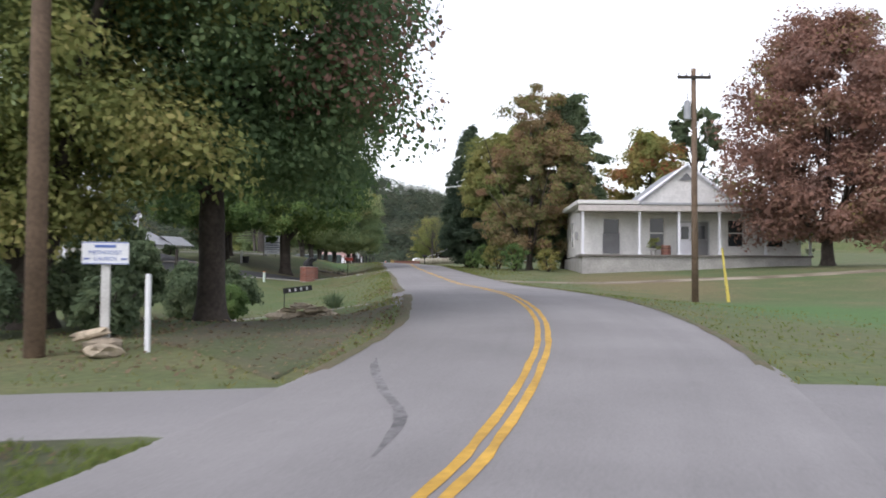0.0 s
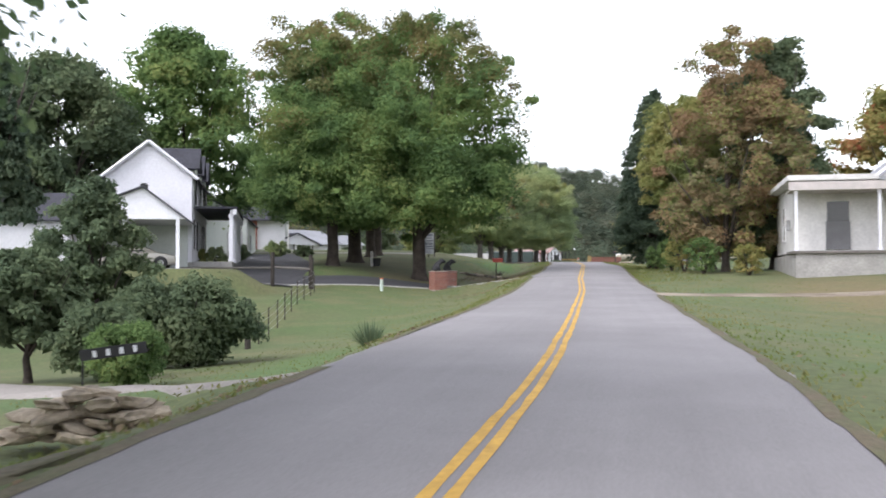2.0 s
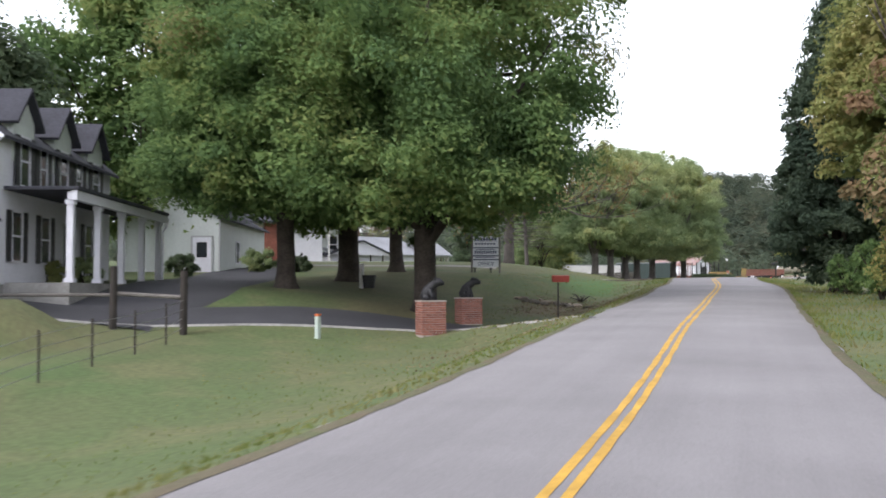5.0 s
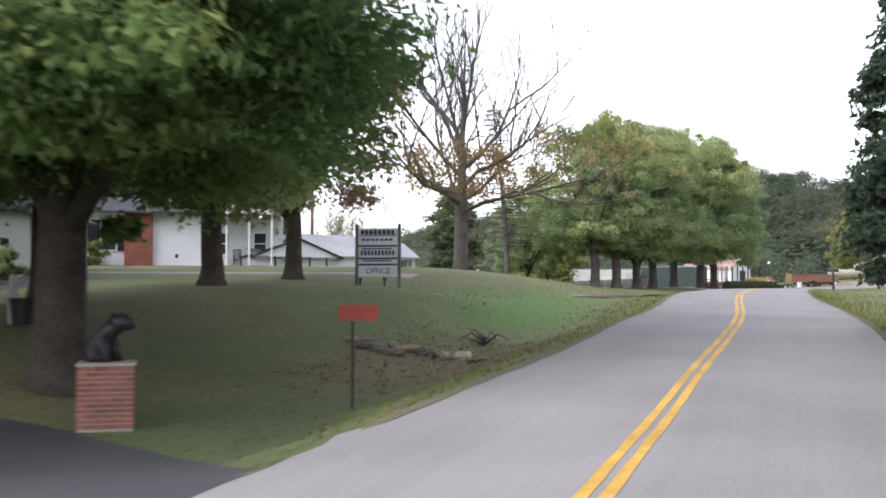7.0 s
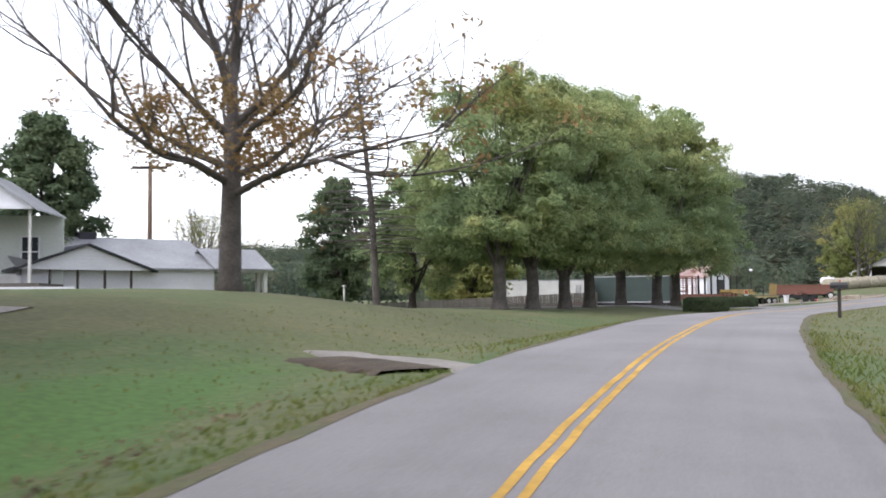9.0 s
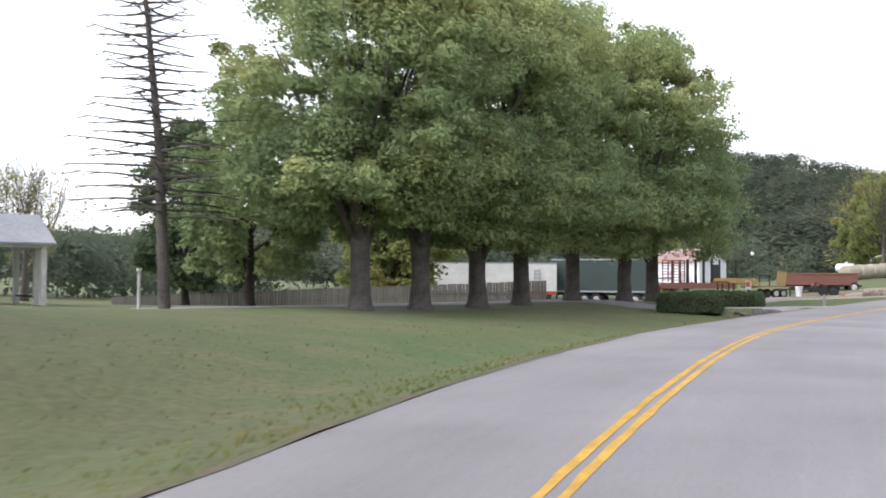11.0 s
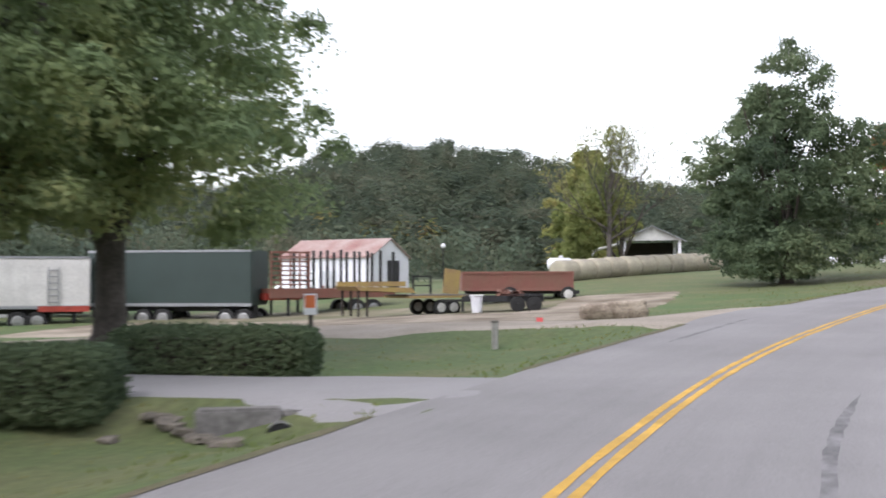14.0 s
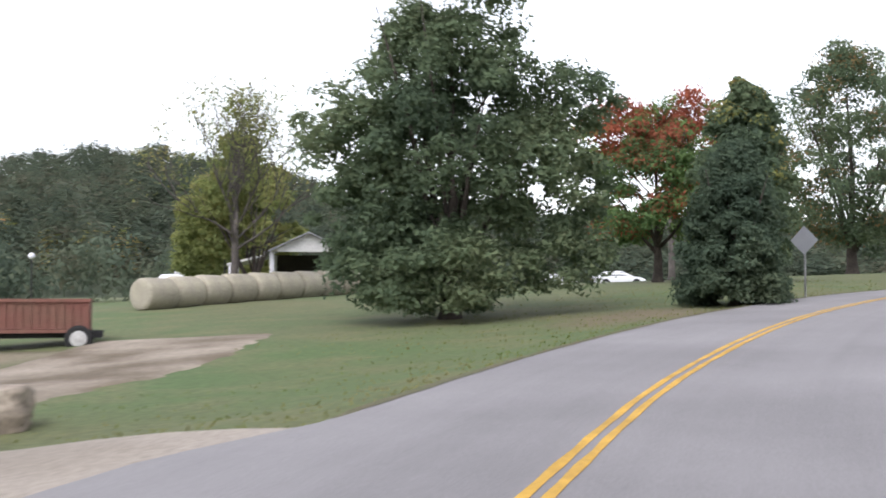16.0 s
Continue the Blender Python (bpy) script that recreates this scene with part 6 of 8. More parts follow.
def diamond_sign():
    t = thing("road_sign", (-23.1, 183.7, 6.55), "diamond road sign seen from behind on a steel post", "road sign", turn=-40)
    part("post", boxes((-0.025, 0.0, -0.4, 0.025, 0.04, 1.9)), M["steel"], t)
    bm = boxes((-0.3, -0.006, -0.3, 0.3, -0.001, 0.3))
    b = part("plate", bm, M["sign_grey"], t, "bare grey back of the sign plate")
    b.matrix_local = pose(0, 0, 1.52, 0, 45, 0)


diamond_sign()


def orange_sign():
    t = thing("yard_sign", at_ground(-40.85, 151.5), "small white and orange notice on a dark post", "sign", turn=12)
    part("post", boxes((-0.035, 0, -0.2, 0.035, 0.06, 1.15)), M["dark_wood"], t)
    b = part("board", boxes((-0.13, -0.02, 0.85, 0.13, -0.002, 1.25), bevel=0.005), M["sign_white"], t)
    part("panel", boxes((-0.1, -0.026, 0.98, 0.1, -0.021, 1.22)), M["orange_paint"], b, "orange panel")


orange_sign()
p = thing("marker_post", at_ground(-38.2, 154.75), "short pale concrete marker post in the grass", "post")
part("stake", tube(bmesh.new(), [(0, 0, -0.2), (0, 0, 0.55)], [0.075, 0.07], 10), M["concrete"], p)
part("cap", tube(bmesh.new(), [(0, 0, 0.552), (0, 0, 0.6)], [0.085, 0.085], 10), M["grey_wood"], p, "grey cap")
p = thing("marker_flag", at_ground(-38.0, 157.4), "small pink flag in the gravel edge", "flag")
part("wire", rod((0, 0, 0), (0, 0, 0.22), 0.006, 5), M["steel"], p)
part("cloth", boxes((0, -0.004, 0.13, 0.16, 0.004, 0.23)), material("pink_cloth", (0.75, 0.12, 0.12), 0.6, vary=0.1), p)


# ---- eroded ditch below the climbing drive ----
M["wet_soil"] = material("wet_soil", (0.050, 0.036, 0.026), 0.95, vary=0.45, scale=2.0, fine=10, bump=0.5, second=(0.085, 0.065, 0.042))
strip("ditch", spline([(-26.9, 95.0, 0), (-28.0, 95.8, 0), (-29.2, 96.45, 0), (-30.6, 97.3, 0)], 0.4), [0.75, 0.62, 0.3, 0.0, -0.3, -0.4], 0.05, M["wet_soil"], "dark eroded soil at the mouth of a drain", "ditch", 0.07, 21, True)


# ---- hedges ----
def hedge(x, y, length, depth, height, turn, label, seed):
    t = thing("hedge", at_ground(x, y), label, "hedge", "clipped hedges", turn)
    r = np.random.default_rng(seed)
    bm = boxes((-length / 2 + 0.15, -depth / 2 + 0.15, 0.05, length / 2 - 0.15, depth / 2 - 0.15, height - 0.15), bevel=0.12)
    part("twig_core", bm, M["bark"], t)
    n = 9000
    u = r.uniform(-1, 1, (n, 3))
    face = r.integers(0, 5, n)
    for k, (ax_, sg) in enumerate(((0, 1), (0, -1), (1, 1), (1, -1), (2, 1))):
        u[face == k, ax_] = sg
    e = np.array([length / 2, depth / 2, height / 2])
    rad = 0.22
    p_ = u * e
    q = np.clip(p_, -e + rad, e - rad)
    d = p_ - q
    nn = np.linalg.norm(d, axis=1)[:, None] + 1e-6
    p_ = q + d / nn * np.minimum(nn, rad) + r.normal(size=(n, 3)) * 0.035
    p_[:, 2] += height / 2
    v, f = leaf_cloud(r, p_, np.full((n, 3), 0.04), 3, 0.035)
    mesh_object("foliage", v, f, M["green_dark"], t)


hedge(-40.6, 143.3, 2.45, 1.35, 0.8, 15, "clipped dark green hedge beside the lane mouth", 1)
hedge(-40.75, 148.05, 3.1, 1.2, 0.74, 10, "long clipped dark green hedge across the lane", 2)

# ---- culvert heads ----
M["old_concrete"] = material("old_concrete", (0.22, 0.21, 0.20), 0.95, vary=0.4, scale=2.5, fine=14, bump=0.3)
c = thing("culvert", (-37.55, 143.7, 4.28), "broken concrete culvert head with a pipe under the lane", "culvert", turn=30)
part("headwall", boxes((-0.62, -0.12, -0.4, 0.30, 0.14, 0.34), (0.30, -0.05, -0.4, 0.62, 0.14, 0.30), bevel=0.03), M["old_concrete"], c)
part("pipe", tube(bmesh.new(), [(0.28, -0.34, 0.04), (0.28, 0.02, 0.04)], [0.17, 0.17], 14, False), M["steel"], c, "dark corrugated pipe end")
# black disc paints the darkness inside the pipe
part("pipe_mouth", tube(bmesh.new(), [(0.28, -0.32, 0.04), (0.28, -0.31, 0.04)], [0.155, 0.155], 14), M["black_paint"], c)
for i in range(16):
    qx, qy = -38.6 + 1.5 * ((i * 0.618) % 1) - 0.3, 143.0 + 0.8 * ((i * 0.377) % 1)
    rock("stone", qx, qy, floor_at(qx, qy) + 0.03, 0.10 + 0.04 * (i % 3), 0.08, 0.05, 500 + i, "grey broken stone beside the culvert head", mat="rock_grey", tilt=(8, -6, i * 47))

# ---- plank fence ----
def plank_fence():
    a, b = Vector((-70.0, 138.2, 3.45)), Vector((-51.0, 150.2, 4.42))
    t = thing("plank_fence", (a.x, a.y, a.z), "weathered grey wooden plank fence behind the trees", "fence")
    d = b - a
    n_ = int(d.length / 0.155)
    turn_ = math.degrees(math.atan2(d.y, d.x))
    bm = boxes((-0.07, -0.011, -0.15, 0.07, 0.011, 1.28))
    me = bpy.data.meshes.new("plank")
    bm.to_mesh(me)
    bm.free()
    me.materials.append(M["grey_wood"])
    r = np.random.default_rng(8)
    for i in range(n_ + 1):
        q = d * (i / n_)
        p_ = new("plank", me)
        p_.parent = t
        p_.matrix_local = pose(q.x, q.y, q.z + r.uniform(-0.015, 0.015), 0, r.uniform(-0.6, 0.6), turn_)
    for h in (0.3, 0.95):
        off = Vector((-d.y, d.x, 0)).normalized() * 0.05 + Vector((0, 0, h))
        part("rail", rod(off, d + off, 0.035, 4), M["grey_wood"], t)


plank_fence()


# ---- bare trees ----
def branch_out(rng, bm, p, d, length, r, depth, droop=0.0, sides=6):
    """A limb that forks into finer ones, bending upwards; returns its tips."""
    tips, pts, rad = [], [p.copy()], [r]
    n = 3
    for i in range(n):
        d = (d + Vector(rng.normal(size=3)) * 0.13 + Vector((0, 0, 0.10 - droop))).normalized()
        p = p + d * (length / n)
        pts.append(p.copy())
        rad.append(r * (1 - 0.55 * (i + 1) / n))
    tube(bm, pts, rad, sides, False)
    if depth == 0:
        return [p]
    tips.append(pts[2])
    for i in range(4):
        a = Vector(rng.normal(size=3))
        a = (a - d * a.dot(d)).normalized()
        k = pts[-1] if i < 2 else pts[2 if i == 2 else 1]
        tips += branch_out(rng, bm, k, (d + a * rng.uniform(0.35, 0.75) + Vector((0, 0, 0.22 - droop))).normalized(), length * rng.uniform(0.55, 0.85), r * 0.5, depth - 1, droop, max(3, sides - 1))
    return tips


def bare_tree(x, y, label, height, trunk, fork, count, depth, seed, mat=None, leaves_per=0, low=0.5, size=0.12, spread=0.7):
    rng = np.random.default_rng(seed)
    t = thing("tree", at_ground(x, y), label, "tree")
    bm = bmesh.new()
    tube(bm, [(0, 0, -0.3), (0.02, 0, 0.4), (0.05, 0.03, fork), (0.1, 0.05, height * 0.55)], [trunk * 1.5, trunk * 1.05, trunk * 0.9, trunk * 0.3], 12)
    part("trunk", bm, M["bark_grey"], t, smooth=True)
    bm = bmesh.new()
    tips = []
    for i in range(count):
        a = 2.4 * i + rng.uniform(-0.3, 0.3)
        u = (i / max(1, count - 1)) ** 1.3
        z = fork + u * (height * 0.5 - fork)
        d = Vector((math.cos(a) * spread * (1.3 - u), math.sin(a) * spread * (1.3 - u), 0.5 + 0.6 * u)).normalized()
        tips += branch_out(rng, bm, Vector((0.05, 0.03, z)), d, (height - z) * 0.44, trunk * 0.38, depth)
    tube(bm, [(0.1, 0.05, height * 0.5), (0.2, 0.1, height * 0.75), (0.25, 0.2, height)], [trunk * 0.34, trunk * 0.18, 0.01], 6)
    tagged(part("branchwork", bm, M["bark_grey"], t, smooth=True), kind="stuff")
    if mat:
        q = np.array([v for v in tips if v.z < height * low and rng.uniform() < 0.8] or [tips[0]])
        v, f = leaf_cloud(rng, q, np.full((len(q), 3), 0.45), leaves_per, size)
        cs, rs = crown_clumps(rng, height * 0.26, height * low, height * 0.27, 60, "full")
        v2, f2 = leaf_cloud(rng, cs, rs * 0.9, leaves_per * 5, size)
        v, f = np.vstack([v, v2]), np.vstack([f, f2 + len(v)])
        mesh_object("crown", v, f, M[mat], t, "thin low leaves turning orange")
    return t


M["orange_brown"] = leaves("orange_brown", [(0.20, 0.155, 0.075), (0.28, 0.195, 0.092), (0.32, 0.205, 0.102), (0.235, 0.14, 0.08)])
bare_tree(-43.0, 107.2, "half-dead maple with bare branches and orange leaves below", 14.2, 0.36, 3.0, 14, 3, 61, "orange_brown", 20, 0.44, 0.085, 1.25)
bare_tree(-79.2, 139.3, "leafless spreading tree behind the low building", 8.5, 0.16, 1.5, 8, 3, 62)
bare_tree(-74.4, 135.9, "nearly leafless twiggy tree beside the shelter", 7.6, 0.14, 1.6, 8, 3, 63, "autumn", 2, 0.9, 0.09)


def dead_conifer(x, y, height, label, seed):
    rng = np.random.default_rng(seed)
    t = thing("tree", at_ground(x, y), label, "tree")
    bm = bmesh.new()
    tube(bm, [(0, 0, -0.3), (-0.2, -0.15, height * 0.4), (-0.85, -0.62, height)], [0.2, 0.15, 0.03], 10)
    part("trunk", bm, M["bark_grey"], t)
    bm = bmesh.new()
    for i in range(120):
        u = (i + 0.5) / 120
        z = height * (0.22 + 0.76 * u)
        a = i * 2.4 + rng.uniform(-0.4, 0.4)
        ln = (3.0 * (1 - u) ** 0.8 + 0.5) * rng.uniform(0.45, 1.15)
        d = Vector((math.cos(a), math.sin(a), 0))
        p0 = Vector((-0.85, -0.62, 0)) * (z / height) ** 1.5 + Vector((0, 0, z))
        p1, p2 = p0 + d * ln * 0.5 + Vector((0, 0, 0.02)), p0 + d * ln + Vector((0, 0, (0.16 - 0.2 * (1 - u)) * ln))
        tube(bm, [p0, p1, p2], [0.045, 0.03, 0.008], 5)
        for k in range(5):
            q = p1.lerp(p2, k / 5) if k > 1 else p0.lerp(p1, 0.6 + 0.3 * k)
            sd = Vector((-d.y, d.x, 0)) * (1 if k % 2 else -1)
            tube(bm, [q, q + (sd * 0.7 + d * 0.5 + Vector((0, 0, -0.15))) * rng.uniform(0.4, 0.9)], [0.022, 0.007], 4)
    tagged(part("branchwork", bm, M["bark_grey"], t), kind="stuff")


dead_conifer(-50.8, 124.9, 12.8, "dead leafless conifer with long level branches", 64)
tree((-63.9, 137.6), "green tree with orange top behind the dead maple", 9.0, 2.9, "green_dark", 60, 260, 0.11, 0.18, 0.8, "oval", seed=65, extra=("orange_brown", 12))
tree((-70.7, 119.9), "dark green trees behind the deck", 11.5, 3.6, "green_dark", 90, 300, 0.13, 0.25, 1.0, "oval", seed=66)
tree((-13.0, 214.0), "tall thin-leaved green tree beyond the far lawn", 13.2, 5.0, "green_dark", 170, 220, 0.1, 0.3, 1.5, "oval", seed=67, core=False, sparse=0.9, extra=("orange_brown", 40))
tree((-5.0, 209.0), "large autumn tree beside the far lawn", 11.6, 5.0, "autumn", 90, 260, 0.12, 0.3, 1.5, "oval", seed=68)
tree((-48.5, 214.0), "yellow-green tree behind the hay", 10.0, 3.6, "yellow_green", 60, 240, 0.15, 0.2, 1.0, "oval", seed=69)
bare_tree(-43.7, 196.4, "tall thin tree with sparse yellowing leaves", 9.0, 0.17, 2.2, 12, 3, 71, "yellow_green", 6, 1.0, 0.075, 0.75)
bare_tree(-23.0, 215.0, "tall bare-topped tree with thin twigs", 11.5, 0.2, 2.5, 9, 3, 70)

# ---- shrubs and clumps ----
for i, (x, y, r_, h_) in enumerate([(-9.0, 15.4, 0.9, 1.3), (-8.1, 14.2, 0.6, 0.9), (-10.3, 17.4, 1.0, 1.4), (-9.9, 13.4, 0.9, 1.2)]):
    shrub((x, y), "dark tangled undergrowth beneath the roadside trees", r_, h_, "green_dark", 180 + i, 30, 170, 0.05, "bush")
shrub((-37.3, 64.4), "rounded yellow-green shrub beside the porch", 0.62, 0.95, "yellow_green", 71, 26, 200, 0.05)
shrub((-37.0, 65.7), "rounded green shrub beside the porch steps", 0.7, 1.05, "green_b", 72, 26, 200, 0.05)
shrub((-57.6, 95.4), "yellow-green shrub against the white house", 0.85, 1.5, "yellow_green", 77, 26, 120, 0.08)
shrub((-58.6, 94.2), "low dark clipped shrub at the house foot", 0.9, 0.6, "green_dark", 79, 26, 120, 0.08)
shrub((-42.5, 80.6), "rounded green shrub at the garage corner", 0.9, 1.2, "green_b", 73, 30, 220, 0.06)
shrub((-40.9, 81.6), "low dark shrub near the garage", 0.7, 0.9, "green_dark", 74, 26, 200, 0.06)
shrub((-41.6, 74.6), "dark green shrub beside the black driveway", 0.8, 1.1, "green_dark", 75, 26, 200, 0.06)
for i, (x, y, r_, h_) in enumerate([(-9.6, 68.2, 1.1, 2.0), (-11.2, 71.6, 1.2, 2.4), (-12.6, 75.2, 1.0, 2.0), (-7.2, 66.6, 0.9, 1.6), (-14.4, 79.4, 0.8, 1.5)]):
    shrub((x, y), "thin brushy brown-green bush on the roadside bank", r_, h_, "autumn" if i % 2 else "green_a", 80 + i, 34, 70, 0.06, "bush")
yc = thing("spiky_clump", at_ground(-12.3, 38.2), "spiky grey-green clump of long stiff leaves at the road edge", "plant")
ry = np.random.default_rng(78)
v_, f_ = [], []
for i in range(220):
    a_, tilt = ry.uniform(0, 6.283), ry.uniform(0.05, 1.25)
    ln_, w_ = ry.uniform(0.4, 0.8), 0.016
    d_ = Vector((math.cos(a_) * math.sin(tilt), math.sin(a_) * math.sin(tilt), math.cos(tilt)))
    sd_ = Vector((-math.sin(a_), math.cos(a_), 0)) * w_
    p_ = Vector((math.cos(a_), math.sin(a_), 0)) * ry.uniform(0, 0.22) + Vector((0, 0, 0.02))
    m_ = p_ + d_ * ln_ * 0.55
    e_ = p_ + d_ * ln_ - Vector((0, 0, 0.10 * ln_ * tilt))
    k_ = len(v_)
    v_ += [p_ - sd_, p_ + sd_, m_ + sd_, m_ - sd_, e_, e_]
    f_ += [(k_, k_ + 1, k_ + 2, k_ + 3), (k_ + 3, k_ + 2, k_ + 4, k_ + 5)]
tagged(mesh_object("blades", [tuple(q) for q in v_], f_, M["green_dark"], yc), kind="stuff")


# ---- vehicles ----
def wheel(parent, x, y, r, w=0.2, rim="steel", dual=False):
    """A tyre with its rim, axle along y."""
    bm = bmesh.new()
    tube(bm, [(x, y - w / 2, r), (x, y - w / 2 + 0.02, r), (x, y + w / 2 - 0.02, r), (x, y + w / 2, r)], [r * 0.86, r, r, r * 0.86], 18)
    t = part("wheel", bm, M["rubber"], parent, "black rubber tyre")
    for s in (-1, 1):
        bm = bmesh.new()
        tube(bm, [(x, y + s * (w / 2 + 0.001), r), (x, y + s * (w / 2 + 0.012), r), (x, y + s * (w / 2 + 0.013), r), (x, y + s * (w / 2 + 0.04), r)], [r * 0.6, r * 0.52, r * 0.2, r * 0.16], 14)
        part("rim", bm, M[rim], t)
    return t


def loft(sections, n_round=3):
    """A body through upright cross-sections: x, half width, low z, high z; corners rounded off at the top."""
    bm = bmesh.new()
    rings = []
    for x, w, z0, z1, tuck in sections:
        h = z1 - z0
        ring = [(-w * 0.94, z0), (-w, z0 + h * 0.3), (-w, z0 + h * 0.6), (-w * tuck, z1 - h * 0.06), (-w * tuck * 0.86, z1), (w * tuck * 0.86, z1), (w * tuck, z1 - h * 0.06), (w, z0 + h * 0.6), (w, z0 + h * 0.3), (w * 0.94, z0)]
        rings.append([bm.verts.new((x, y, z)) for y, z in ring])
    for a, b in zip(rings, rings[1:]):
        for k in range(len(a)):
            j = (k + 1) % len(a)
            bm.faces.new((a[k], a[j], b[j], b[k]))
    bm.faces.new(rings[0][::-1])
    bm.faces.new(rings[-1])
    return bm


def car(place, turn, label, mat, k=1.0, van=False):
    """A parked sedan, or a boxier van; nose towards +x, length about 4.5 m times k."""
    t = thing("car", place, label, "car", turn=turn)
    S = lambda rows: [tuple(c * k if i < 4 else c for i, c in enumerate(r)) for r in rows]
    part("body", loft(S([(-2.25, 0.70, 0.32, 0.78, 0.97), (-2.18, 0.80, 0.24, 0.92, 0.96), (-1.5, 0.86, 0.2, 0.98, 0.96), (0.0, 0.88, 0.2, 0.97, 0.96), (0.9, 0.87, 0.2, 0.95, 0.95), (1.7, 0.84, 0.2, 0.86, 0.94), (2.15, 0.76, 0.24, 0.74, 0.95), (2.27, 0.62, 0.34, 0.64, 0.95)])), mat, t, smooth=False)
    roof_rows = [(-2.1, 0.74, 0.94, 0.98, 0.95), (-1.9, 0.72, 0.94, 1.6, 0.82), (0.5, 0.72, 0.94, 1.64, 0.82), (1.3, 0.72, 0.9, 0.98, 0.9)] if van else [(-1.85, 0.72, 0.93, 0.975, 0.95), (-1.1, 0.70, 0.93, 1.36, 0.80), (-0.2, 0.71, 0.93, 1.42, 0.80), (0.25, 0.71, 0.93, 1.38, 0.80), (1.15, 0.72, 0.90, 0.945, 0.95)]
    cab = part("cabin", loft(S(roof_rows)), mat, t)
    top = 1.5 if van else 1.3
    for s in (-1, 1):
        for x0, x1, i0, i1 in ((-1.35, -0.42, -1.0 if not van else -1.4, -0.42), (-0.34, 0.62 if not van else 0.7, -0.34, 0.2 if not van else 0.5)):
            bm = bmesh.new()
            q = [(x0, s * 0.722, 0.99), (x1, s * 0.722, 0.99), (i1, s * 0.655, top), (i0, s * 0.655, top)]
            a = [bm.verts.new(Vector(c) * k) for c in q]
            b = [bm.verts.new(Vector((c[0], c[1] - s * 0.05, c[2])) * k) for c in q]
            bm.faces.new(a)
            bm.faces.new(b[::-1])
            for i in range(4):
                bm.faces.new((a[i], a[(i + 1) % 4], b[(i + 1) % 4], b[i]))
            part("side_window", bm, M["glass_dark"], cab, "dark side window")
        part("mirror", boxes((0.55 * k, s * 0.86 * k - 0.06, 0.97 * k, 0.68 * k, s * 0.86 * k + 0.06, 1.08 * k), bevel=0.02), mat, t)
        part("headlight", boxes((2.1 * k, s * 0.55 * k - 0.13 * k, 0.56 * k, 2.24 * k, s * 0.55 * k + 0.13 * k, 0.68 * k), bevel=0.03), M["steel"], t, "clear headlight")
        part("tail_light", boxes((-2.27 * k, s * 0.6 * k - 0.12 * k, 0.62 * k, -2.15 * k, s * 0.6 * k + 0.12 * k, 0.78 * k), bevel=0.03), M["red_paint"], t, "red tail light")
        for x in (-1.35, 1.38):
            w_ = wheel(t, x * k, s * 0.78 * k, 0.32 * k, 0.2 * k)
            part("wheel_arch", tube(bmesh.new(), [(x * k, s * 0.868 * k, 0.33 * k), (x * k, s * 0.885 * k, 0.33 * k)], [0.39 * k, 0.39 * k], 18), M["black_paint"], t, "dark wheel arch")
    for rows in ([(0.62, 1.2), (0.45, 1.3)],):
        bm = bmesh.new()
        y_ = 0.56
        q = [(1.06, -0.62, 0.985), (1.06, 0.62, 0.985), (0.34 if not van else 0.62, y_, 1.36 if not van else 1.54), (0.34 if not van else 0.62, -y_, 1.36 if not van else 1.54)]
        a = [bm.verts.new(Vector(c) * k) for c in q]
        b = [bm.verts.new((Vector(c) - Vector((0.06, 0, 0.05))) * k) for c in q]
        bm.faces.new(a)
        bm.faces.new(b[::-1])
        for i in range(4):
            bm.faces.new((a[i], a[(i + 1) % 4], b[(i + 1) % 4], b[i]))
        part("windscreen", bm, M["glass_dark"], cab)
    return t


M["white_car"] = material("white_car", (0.75, 0.76, 0.78), 0.3, vary=0.05, bump=0)
# the carport's frame: its bay lies along local y
fa = radians(123)
def carport_spot(x, y, z):
    return (-34.9 + x * math.cos(fa) - y * math.sin(fa), 60.7 + x * math.sin(fa) + y * math.cos(fa), 3.1 + z)


car(carport_spot(-3.3, 2.35, -0.245), 123 - 90, "silver-beige sedan parked under the white carport", M["silver_car"], 0.86)
car((-58.4, 185.5, floor_at(-58.4, 185.5)), 155, "white van parked behind the trailers", M["white_car"], 0.95, True)
car((-24.5, 236.0, floor_at(-24.5, 236.0)), 10, "white car parked at the far lawn", M["white_car"], 0.9)
car((-29.6, 236.0, floor_at(-29.6, 236.0)), 30, "pale car parked beyond the far lawn", M["white_car"], 0.9)


def axis_frame(a, b):
    """Middle, turn and length of a thing from its left end a to its right end b."""
    m = ((a[0] + b[0]) / 2, (a[1] + b[1]) / 2)
    return m, math.degrees(math.atan2(b[1] - a[1], b[0] - a[0])), math.hypot(b[0] - a[0], b[1] - a[1])


